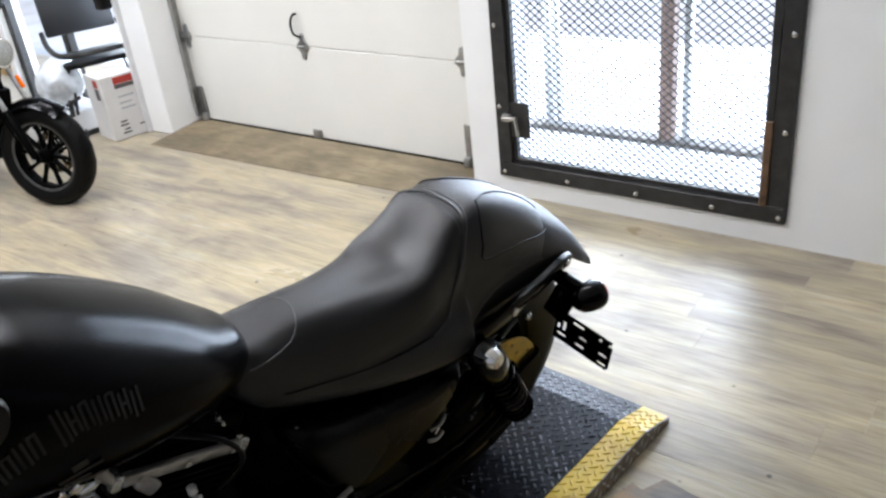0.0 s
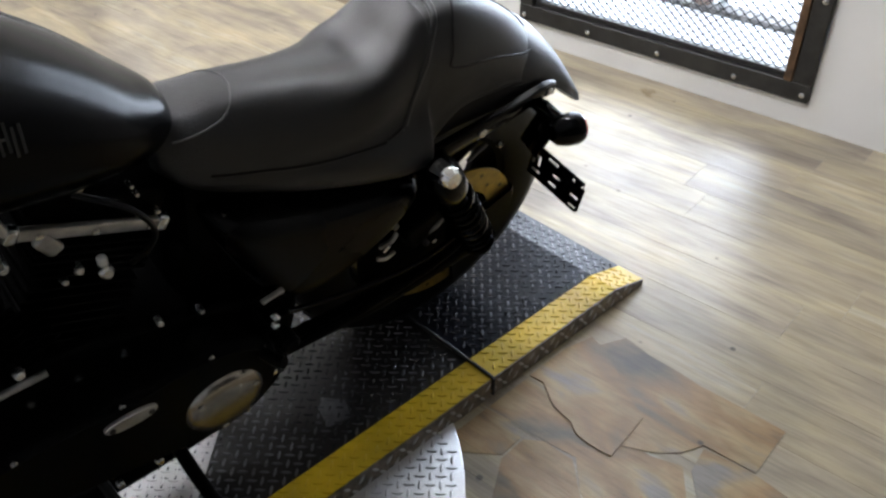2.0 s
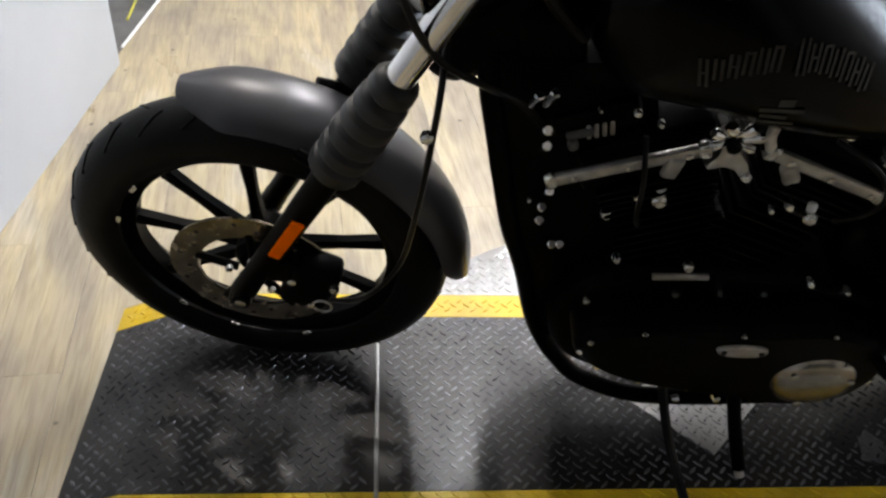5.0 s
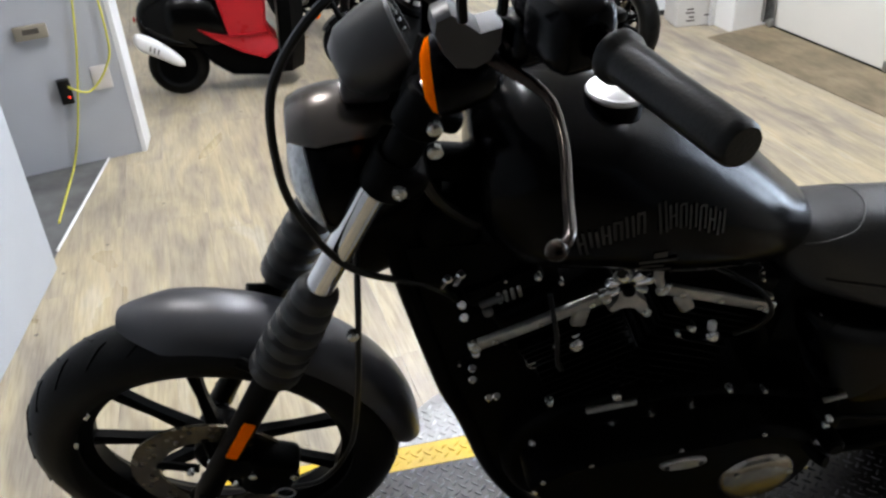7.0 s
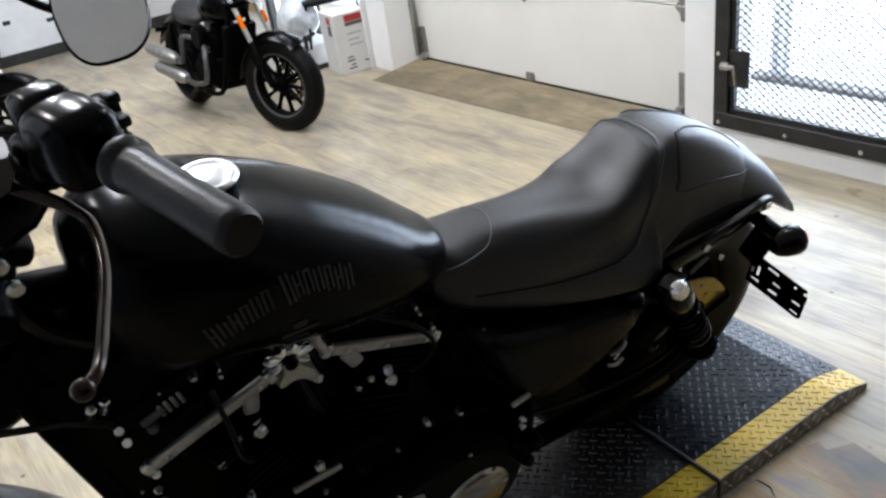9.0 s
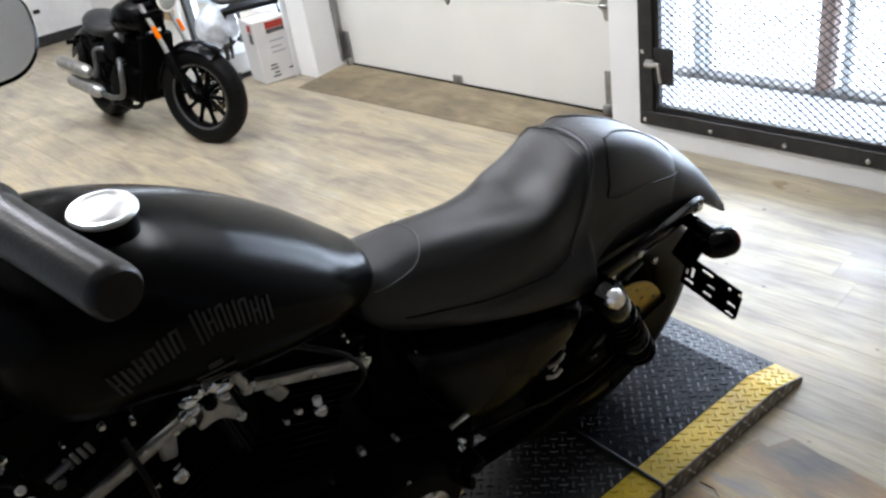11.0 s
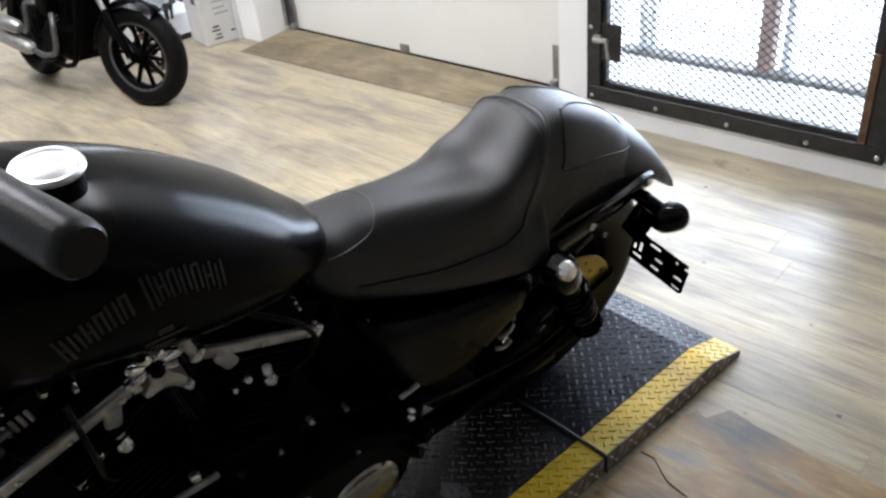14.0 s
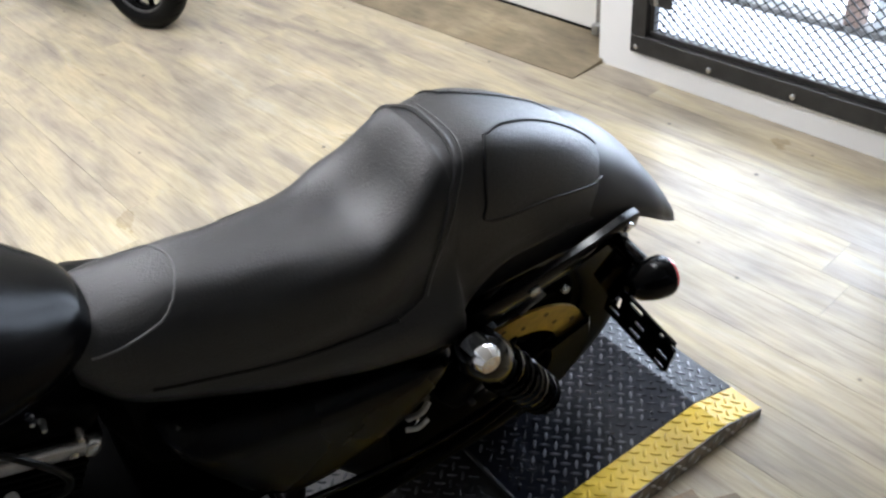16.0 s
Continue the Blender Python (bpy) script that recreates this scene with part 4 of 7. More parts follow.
# handlebar and left controls
bar = smooth_line([(0.46, 0.50, 1.285), (0.455, 0.34, 1.275), (0.43, 0.14, 1.215), (0.425, 0, 1.205), (0.43, -0.14, 1.215), (0.475, -0.28, 1.27), (0.515, -0.375, 1.30), (0.552, -0.505, 1.308)], 6)
bm = new_bm()
tube(bm, bar, 0.0127, 12)
bars.append(part("handlebar", bm, M_DENIM, mc, "matt black handlebar"))
for s in (-1, 1):
    bm = new_bm()
    tube(bm, [(0.405, 0.05 * s, 1.09), (0.418, 0.05 * s, 1.15), (0.426, 0.05 * s, 1.225)], [0.019, 0.017, 0.021], 14)
    bars.append(part("riser", bm, M_DENIM, mc, "matt black handlebar riser"))
    g0, g1 = (Vector((0.517, -0.382, 1.302)), Vector((0.559, -0.529, 1.3095))) if s < 0 else (Vector((0.452, 0.35, 1.277)), Vector((0.462, 0.51, 1.286)))
    bm = new_bm()
    L = (g1 - g0).length
    lathe(bm, [(0, 0), (0.019, 0), (0.0225, 0.004), (0.0225, 0.012), (0.0192, 0.016), (0.0186, 0.022), (0.0178, L * 0.5), (0.0182, L - 0.010), (0.0176, L - 0.004), (0.015, L), (0, L)], g0, g1 - g0, 24)
    bars.append(part("grip", bm, M_RUBBER, mc, "black rubber hand grip"))
gdirL = (Vector((0.563, -0.538, 1.313)) - Vector((0.517, -0.382, 1.302))).normalized()
bm = new_bm()
o = Vector((0.498, -0.335, 1.295))
perch_rot = Matrix((gdirL.cross(Vector((0, 0, 1))).normalized(), gdirL, Vector((0, 0, 1)))).transposed()
o = o + Vector((-0.004, 0, 0.008))
box(bm, o, (0.062, 0.076, 0.068), perch_rot, 0.022, 4)
box(bm, o + Vector((-0.012, 0.040, 0.010)), (0.046, 0.040, 0.046), perch_rot, 0.012, 3)
box(bm, o + Vector((0.024, 0.012, 0.006)), (0.03, 0.032, 0.036), perch_rot, 0.007, 2)
sw_ = part("switch_housing", bm, M_DENIM, mc, "black switch housing")
bars.append(sw_)
for dy, dz, mm in ((0.012, 0.022, M_RUBBER), (-0.01, 0.012, M_RUBBER), (0.006, -0.012, M_RUBBER)):
    bm = new_bm()
    box(bm, o + Vector((0.036, dy, dz)), (0.012, 0.016, 0.010), perch_rot, 0.003)
    part("switch_button", bm, mm, sw_)
bm = new_bm()
p = Vector((0.472, -0.275, 1.265))
box(bm, p, (0.045, 0.05, 0.05), perch_rot, 0.014, 3)
bars.append(part("bar_clamp", bm, M_DENIM, mc, "black handlebar clamp"))
bm = new_bm()
PER = [(0.386, 1.315), (0.400, 1.321), (0.417, 1.308), (0.427, 1.299), (0.447, 1.303), (0.446, 1.285), (0.437, 1.269), (0.423, 1.262), (0.405, 1.264), (0.393, 1.281), (0.384, 1.303)]
pc_ = Vector((0.415, 0, 1.289))
loft(bm, [[(pc_.x + (x - pc_.x) * k, y, pc_.z + (z - pc_.z) * k) for x, z in PER] for k, y in ((0.9, -0.198), (1.0, -0.203), (1.0, -0.226), (0.93, -0.231))])
part("lever_perch", bm, M_GREYPAINT, mc, "charcoal clutch lever perch")
bm = new_bm()
tube(bm, smooth_line([(0.404, -0.268, 1.335), (0.403, -0.270, 1.362), (0.410, -0.270, 1.381), (0.424, -0.270, 1.386), (0.437, -0.270, 1.372), (0.436, -0.268, 1.338)], 6), 0.0046, 10)
part("mirror_bracket", bm, M_GLOSS, mc, "black arched mirror bracket")
lev = smooth_line([(0.425, -0.27, 1.256), (0.455, -0.30, 1.245), (0.474, -0.326, 1.240), (0.483, -0.346, 1.232), (0.478, -0.40, 1.228), (0.461, -0.47, 1.234), (0.447, -0.525, 1.246), (0.434, -0.537, 1.245)], 5)
bm = new_bm()
tube(bm, lev, [0.008 - 0.0032 * min(1, i / 12) for i in range(len(lev))], 10)
bmesh.ops.create_icosphere(bm, subdivisions=2, radius=0.0085, matrix=Matrix.Translation(lev[-1]))
bars.append(part("clutch_lever", bm, M_BRONZE, mc, "dark polished clutch lever"))
# front indicators
for s in (-1, 1):
    c = Vector((0.392, 0.238 * s, 1.212))
    bm = new_bm()
    lathe(bm, [(0.040, 0), (0.041, 0.006), (0.040, 0.02), (0.031, 0.05), (0.018, 0.066), (0, 0.07)], c, (1, 0.12 * s, 0.1), 28)
    ti = part("indicator", bm, M_DENIM, mc, "black bullet indicator")
    bars.append(ti)
    bm = new_bm()
    lathe(bm, [(0, -0.013), (0.022, -0.011), (0.035, -0.005), (0.0395, 0.002), (0.0395, 0.008), (0, 0.008)], c, (1, 0.12 * s, 0.1), 28)
    part("amber_lens", bm, M_ORANGE, ti, "amber lens")
    bm = new_bm()
    tube(bm, [c + Vector((0.045, 0, 0.0)), c + Vector((0.07, -0.02 * s, 0.03)), (0.47, 0.262 * s, 1.255)], 0.010, 8)
    bars.append(part("indicator_stem", bm, M_DENIM, mc))
# mirror on the right
mo = Vector((0.622, 0.30, 1.144))
mzn = Vector((-0.10, -0.69, 0.70)).normalized()
mx = Vector((1, 0, -0.10))
mx = (mx - mzn * mx.dot(mzn)).normalized()
my = mzn.cross(mx)
if my.z < 0:
    my = -my
outline = []
for k in range(36):
    a = 2 * math.pi * k / 36
    ca, sa = math.cos(a), math.sin(a)
    outline.append((0.062 * math.copysign(abs(ca) ** 0.72, ca) * (1 + 0.12 * sa), 0.064 * math.copysign(abs(sa) ** 0.72, sa) * (1 - 0.12 * ca)))
bm = new_bm()
loft(bm, [[mo + mx * u * k + my * v * k + mzn * h for u, v in outline] for k, h in ((0.5, -0.022), (0.85, -0.016), (1.0, -0.004), (1.02, 0.002), (0.98, 0.006))])
mi = part("mirror", bm, M_DENIM, mc, "black rounded mirror")
bm = new_bm()
loft(bm, [[mo + mx * u * k + my * v * k + mzn * h for u, v in outline] for k, h in ((0.968, 0.0062), (0.962, 0.0076))])
part("mirror_glass", bm, M_MIRROR, mi, "mirror glass")
bm = new_bm()
tube(bm, smooth_line([(0.465, 0.36, 1.25), (0.49, 0.35, 1.235), (0.53, 0.325, 1.19), tuple(mo - mx * 0.045 + my * 0.02 - mzn * 0.012)], 5), 0.006, 8)
part("mirror_stem", bm, M_DENIM, mc)

# cables
def cable(name, pts, r=0.0045, material=None, label="black control cable"):
    bm = new_bm()
    tube(bm, smooth_line(pts, 8), r, 8)
    return part(name, bm, material or M_RUBBER, mc, label)


bars.append(cable("clutch_cable", [(0.43, -0.262, 1.262), (0.38, -0.24, 1.30), (0.31, -0.22, 1.30), (0.235, -0.20, 1.20), (0.222, -0.19, 1.08), (0.24, -0.17, 0.98), (0.29, -0.15, 0.88), (0.40, -0.12, 0.795), (0.44, -0.09, 0.70), (0.45, -0.09, 0.50)], 0.0052))
for ob in bars:
    ob.matrix_basis = Matrix.Rotation(radians(-3), 4, "X")
cable("brake_hose", [(0.30, 0.02, 0.90), (0.29, -0.12, 0.87), (0.283, -0.14, 0.80), (0.27, -0.135, 0.66), (0.245, -0.125, 0.50), (0.19, -0.12, 0.40), (0.135, -0.115, 0.38)], 0.0045, label="black brake hose")
bolt(mc, (0.276, -0.142, 0.80), (0, -1, 0.1), 0.009, 0.008)
cable("wiring_loom", [(0.40, -0.05, 1.19), (0.37, -0.07, 1.10), (0.40, -0.08, 0.98), (0.46, -0.06, 0.90)], 0.008, label="black wiring loom")

# tank
from mathutils.bvhtree import BVHTree


def bvh_of(ob):
    me = ob.data
    return BVHTree.FromPolygons([v.co.copy() for v in me.vertices], [tuple(p.vertices) for p in me.polygons])


UPPER = Matrix.Rotation(radians(1.7), 3, "X")     # tank and seat stand a little over
TANK = [(0.452, 0.030, 0.925, 1.042, 0.942), (0.459, 0.076, 0.912, 1.062, 0.842), (0.486, 0.106, 0.873, 1.084, 0.790), (0.530, 0.129, 0.845, 1.094, 0.786), (0.620, 0.142, 0.824, 1.080, 0.912), (0.720, 0.141, 0.800, 1.034, 0.922), (0.800, 0.130, 0.790, 0.983, 0.924), (0.870, 0.109, 0.782, 0.929, 0.924), (0.925, 0.080, 0.785, 0.877, 0.934), (0.958, 0.047, 0.797, 0.848, 0.964), (0.968, 0.019, 0.800, 0.832, 1.012)]
bm = new_bm()
superloft(bm, dense(TANK, 5), 40)
bmesh.ops.rotate(bm, cent=(0, 0, 0), matrix=UPPER, verts=bm.verts[:])
tank = part("fuel_tank", bm, M_DENIM, mc, "matt black fuel tank", angle=60)
tank_bvh = bvh_of(tank)
bm = new_bm()
co = tank_bvh.ray_cast(Vector((0.632, -0.052, 1.5)), Vector((0, 0, -1)))[0] + Vector((0, 0, -0.006))
cn = Vector((0.05, 0.10, 1)).normalized()
lathe(bm, [(0, 0.0285), (0.016, 0.0275), (0.026, 0.0245), (0.0295, 0.0225), (0.0325, 0.0245), (0.0365, 0.0240), (0.0385, 0.0205), (0.0375, 0.0170), (0.034, 0.0150), (0.033, 0.010), (0, 0.010)], co, cn, 40)
part("fuel_cap", bm, M_CAP, tank, "polished chrome fuel cap")
bm = new_bm()
lathe(bm, [(0.030, 0.0150), (0.0345, 0.0148), (0.0345, -0.022), (0.030, -0.022)], co, cn, 32, closed=True)
part("cap_neck", bm, M_ENG, tank, "black filler neck")
# decal: an arc of plain upright bars over a shield shape
def on_tank(x, z):
    hit = tank_bvh.ray_cast(Vector((x, -0.6, z)), Vector((0, 1, 0)))
    return (hit[0], hit[1]) if hit[0] is not None else (Vector((x, -0.15, z)), Vector((0, -1, 0)))


def decal_bar(x, z, w, h, tilt, name="decal_bar"):
    c, n = on_tank(x, z)
    if n.y > 0:
        n = -n
    up = Vector((math.sin(tilt), 0, math.cos(tilt)))
    up = (up - n * up.dot(n)).normalized()
    sd = up.cross(n)
    bm = new_bm()
    vs = [bm.verts.new(c + n * 0.0012 + sd * sx * w / 2 + up * sz * h / 2) for sx, sz in ((-1, -1), (1, -1), (1, 1), (-1, 1))]
    bm.faces.new(vs)
    return part(name, bm, M_LOGO, tank, smooth=False)


NB = 14
for k in range(NB):
    if k == 6:
        continue
    t = k / (NB - 1)
    a = radians(-28 + 50 * t)
    x, z = 0.572 + 0.185 * t, 0.936 + 0.040 * math.sin(radians(15 + 150 * t)) - 0.002 * t
    hh = 0.032 if k not in (0, 7) else 0.042
    for q in (-0.0042, 0.0038):
        decal_bar(x + q, z, 0.0036, hh, a * 0.55)
    if k % 3 != 1:
        decal_bar(x, z + (hh / 2 - 0.003 if k % 2 else 0), 0.0085, 0.0035, a * 0.55)
for dx, dz, w, h in ((0, 0.0, 0.05, 0.008), (-0.004, -0.014, 0.03, 0.010), (0.004, -0.028, 0.042, 0.008), (0, 0.014, 0.018, 0.012)):
    decal_bar(0.678 + dx, 0.898 + dz, w, h, -0.1, "decal_emblem")

# seat: nose, dished rider's part with raised back, pillion part; half outlines (across, height) from the crest down
SEAT = [(0.930, ((0, 0.8265), (0.019, 0.825), (0.036, 0.8125), (0.046, 0.795), (0.049, 0.775), (0.048, 0.760), (0.040, 0.745))),
        (0.960, ((0, 0.8255), (0.034, 0.8225), (0.056, 0.807), (0.065, 0.784), (0.068, 0.759), (0.069, 0.739), (0.062, 0.721))),
        (1.000, ((0, 0.824), (0.038, 0.819), (0.063, 0.800), (0.075, 0.771), (0.080, 0.743), (0.082, 0.720), (0.072, 0.700))),
        (1.070, ((0, 0.828), (0.041, 0.822), (0.069, 0.791), (0.082, 0.753), (0.087, 0.723), (0.090, 0.697), (0.080, 0.676))),
        (1.150, ((0, 0.816), (0.043, 0.814), (0.075, 0.786), (0.090, 0.742), (0.093, 0.711), (0.102, 0.684), (0.094, 0.655))),
        (1.220, ((0, 0.803), (0.048, 0.807), (0.083, 0.789), (0.096, 0.745), (0.097, 0.711), (0.112, 0.684), (0.108, 0.642))),
        (1.265, ((0, 0.805), (0.050, 0.813), (0.088, 0.805), (0.099, 0.763), (0.096, 0.714), (0.117, 0.683), (0.114, 0.635))),
        (1.300, ((0, 0.826), (0.050, 0.833), (0.085, 0.820), (0.096, 0.779), (0.094, 0.724), (0.119, 0.678), (0.117, 0.630))),
        (1.330, ((0, 0.857), (0.050, 0.860), (0.079, 0.843), (0.093, 0.794), (0.092, 0.729), (0.119, 0.678), (0.119, 0.632))),
        (1.353, ((0, 0.878), (0.049, 0.876), (0.074, 0.859), (0.091, 0.809), (0.092, 0.739), (0.117, 0.682), (0.119, 0.637))),
        (1.366, ((0, 0.881), (0.049, 0.875), (0.073, 0.857), (0.091, 0.806), (0.093, 0.739), (0.099, 0.694), (0.100, 0.657))),
        (1.420, ((0, 0.883), (0.050, 0.879), (0.075, 0.857), (0.093, 0.809), (0.098, 0.758), (0.099, 0.723), (0.097, 0.703))),
        (1.480, ((0, 0.864), (0.045, 0.860), (0.070, 0.841), (0.088, 0.799), (0.096, 0.758), (0.098, 0.728), (0.096, 0.708))),
        (1.540, ((0, 0.832), (0.040, 0.828), (0.064, 0.811), (0.083, 0.775), (0.091, 0.744), (0.094, 0.719), (0.092, 0.704))),
        (1.590, ((0, 0.797), (0.036, 0.792), (0.057, 0.776), (0.075, 0.749), (0.084, 0.724), (0.088, 0.705), (0.087, 0.695))),
        (1.625, ((0, 0.765), (0.028, 0.760), (0.044, 0.749), (0.058, 0.731), (0.066, 0.718), (0.069, 0.706), (0.068, 0.698))),
        (1.640, ((0, 0.744), (0.014, 0.742), (0.022, 0.736), (0.031, 0.728), (0.037, 0.721), (0.040, 0.713), (0.039, 0.706)))]


def ring_pts(spec, n=8):
    """A closed smooth outline through points."""
    p = [Vector((a, b, 0)) for a, b in spec]
    q = [p[-1]] + p + [p[0], p[1]]
    out = []
    for i in range(1, len(q) - 2):
        p0, p1, p2, p3 = q[i - 1], q[i], q[i + 1], q[i + 2]
        for k in range(n):
            t = k / n
            v = 0.5 * (2 * p1 + (p2 - p0) * t + (2 * p0 - 5 * p1 + 4 * p2 - p3) * t * t + (3 * p1 - p0 - 3 * p2 + p3) * t ** 3)
            out.append((v.x, v.y))
    return out


def half_loft(bm, secs, turn, cy, cz, sub=5, n=4):
    """Skins mirrored half outlines along X, smoothly."""
    rows_ = dense([(x, *[c for p in half for c in p]) for x, half in secs], sub)
    rings = []
    for x, *flat in rows_:
        half = list(zip(flat[::2], flat[1::2]))
        full = half + [(half[-1][0] * 0.5, half[-1][1] - 0.006)] + [(-half[-1][0] * 0.5, half[-1][1] - 0.006)] + [(-y, z) for y, z in half[:0:-1]]
        a = radians(turn) * min(1.0, max(0.35, (x - 0.93) / 0.17))
        ca, sa = math.cos(a), math.sin(a)
        rings.append([(x, cy + (y - cy) * ca - (z - cz) * sa, cz + (y - cy) * sa + (z - cz) * ca) for y, z in ring_pts(full, n)])
    loft(bm, rings)


bm = new_bm()
half_loft(bm, SEAT, -7, -0.05, 0.85)      # the seat stands more upright than the wheels
bmesh.ops.rotate(bm, cent=(0, 0, 0), matrix=UPPER, verts=bm.verts[:])
seat = part("seat", bm, M_SEAT, mc, "black vinyl seat, dished, with a raised back and pillion part", angle=75)
seat_bvh = bvh_of(seat)


def laid(name, pts, r, material, label):
    """A thread or piping that lies on the seat: points near its surface, drawn onto it."""
    out = []
    for p in smooth_line([UPPER @ Vector(p) for p in pts], 7):
        hit = seat_bvh.find_nearest(p)
        out.append(hit[0] + hit[1] * r * 0.15)
    bm = new_bm()
    tube(bm, out, r, 6)
    return part(name, bm, material, seat, label)


laid("stitching", [(0.950, -0.060, 0.80), (0.99, -0.061, 0.802), (1.03, -0.050, 0.805), (1.055, -0.022, 0.811), (1.056, 0.015, 0.811), (1.03, 0.045, 0.80), (0.96, 0.055, 0.79)], 0.0015, M_STITCH, "grey seat stitching")
# raised seam round the seat's back
laid("back_seam", [(1.270, -0.113, 0.700), (1.300, -0.108, 0.712), (1.316, -0.104, 0.735), (1.332, -0.101, 0.790), (1.352, -0.090, 0.842), (1.368, -0.070, 0.867), (1.376, -0.040, 0.883), (1.376, 0.0, 0.889), (1.372, 0.045, 0.882), (1.352, 0.085, 0.850), (1.332, 0.10, 0.80)], 0.0036, M_SEAT, "padded back seam")
laid("back_stitching", [(1.312, -0.108, 0.715), (1.325, -0.106, 0.745), (1.342, -0.102, 0.795), (1.362, -0.089, 0.842), (1.378, -0.068, 0.869), (1.386, -0.038, 0.885), (1.386, 0.0, 0.889), (1.382, 0.045, 0.882)], 0.0012, M_STITCH, "grey stitching beside the seam")
laid("skirt_seam", [(0.99, -0.086, 0.74), (1.06, -0.098, 0.728), (1.14, -0.111, 0.714), (1.21, -0.116, 0.708), (1.27, -0.117, 0.703)], 0.0022, M_PIPING, "dark skirt seam")
for s in (-1, 1):
    laid("panel_seam", [(1.418, 0.050 * s, 0.886), (1.455, 0.036 * s, 0.878), (1.51, 0.029 * s, 0.853), (1.575, 0.030 * s, 0.808), (1.618, 0.038 * s, 0.765), (1.626, 0.056 * s, 0.742), (1.585, 0.088 * s, 0.752), (1.50, 0.102 * s, 0.780), (1.402, 0.104 * s, 0.795), (1.398, 0.098 * s, 0.822), (1.404, 0.078 * s, 0.862), (1.418, 0.050 * s, 0.886)], 0.0021, M_PIPING, "dark panel seam")

# rear fender, cut short behind the strut
FEND = [(1.375, ((0, 0.770), (0.040, 0.765), (0.075, 0.750), (0.097, 0.720), (0.108, 0.690), (0.112, 0.672), (0.112, 0.660))),
        (1.430, ((0, 0.803), (0.043, 0.797), (0.078, 0.778), (0.100, 0.742), (0.110, 0.705), (0.114, 0.680), (0.114, 0.664))),
        (1.480, ((0, 0.812), (0.045, 0.806), (0.080, 0.787), (0.103, 0.750), (0.112, 0.710), (0.116, 0.684), (0.116, 0.668))),
        (1.540, ((0, 0.803), (0.045, 0.797), (0.080, 0.778), (0.103, 0.742), (0.112, 0.705), (0.116, 0.684), (0.116, 0.670))),
        (1.600, ((0, 0.782), (0.045, 0.776), (0.080, 0.756), (0.102, 0.725), (0.111, 0.697), (0.115, 0.682), (0.115, 0.670))),
        (1.660, ((0, 0.747), (0.044, 0.740), (0.077, 0.720), (0.098, 0.695), (0.107, 0.679), (0.110, 0.670), (0.110, 0.660))),
        (1.710, ((0, 0.702), (0.043, 0.696), (0.074, 0.682), (0.096, 0.663), (0.106, 0.650), (0.110, 0.638), (0.109, 0.627))),
        (1.742, ((0, 0.664), (0.042, 0.659), (0.072, 0.648), (0.092, 0.634), (0.101, 0.622), (0.104, 0.611), (0.103, 0.602))),
        (1.762, ((0, 0.638), (0.041, 0.634), (0.069, 0.625), (0.088, 0.613), (0.097, 0.604), (0.100, 0.595), (0.099, 0.588))),
        (1.775, ((0, 0.617), (0.039, 0.614), (0.066, 0.607), (0.084, 0.598), (0.092, 0.592), (0.095, 0.585), (0.094, 0.579))),
        (1.781, ((0, 0.598), (0.035, 0.596), (0.060, 0.591), (0.076, 0.585), (0.084, 0.579), (0.086, 0.575), (0.085, 0.570)))]
bm = new_bm()
half_loft(bm, FEND, -5, -0.05, 0.70)
bmesh.ops.rotate(bm, cent=(0, 0, 0), matrix=UPPER, verts=bm.verts[:])
part("rear_fender", bm, M_FENDER, mc, "satin black rear fender, cut short", angle=60)
for s in (-1, 1):
    bm = new_bm()
    pts = smooth_line([(1.325, 0.150 * s, 0.628), (1.39, 0.158 * s, 0.652), (1.458, 0.160 * s, 0.666), (1.54, 0.157 * s, 0.676), (1.615, 0.147 * s, 0.679), (1.655, 0.138 * s, 0.668)], 5)
    if s > 0:
        pts = [p - Vector((0, 0.03, 0.05)) for p in pts]
    rings = []
    for i, p in enumerate(pts):
        h = 0.021 - 0.007 * i / len(pts)
        rings.append([p + Vector((0, y, z)) for y, z in ((-0.006, -h), (0.004, -h), (0.007, -h + 0.004), (0.007, h - 0.004), (0.004, h), (-0.006, h))] if s > 0 else [p + Vector((0, -y, z)) for y, z in ((-0.006, -h), (0.004, -h), (0.007, -h + 0.004), (0.007, h - 0.004), (0.004, h), (-0.006, h))])
    loft(bm, rings)
    st_ = part("fender_strut", bm, M_GLOSS, mc, "gloss black fender strut")
    for x, y, z in ((1.628, 0.150, 0.676), (1.458, 0.167, 0.664)):
        bolt(st_, (x, y * s - (0.03 if s > 0 else 0), z - (0.05 if s > 0 else 0)), (0, s, 0), 0.009, 0.006)

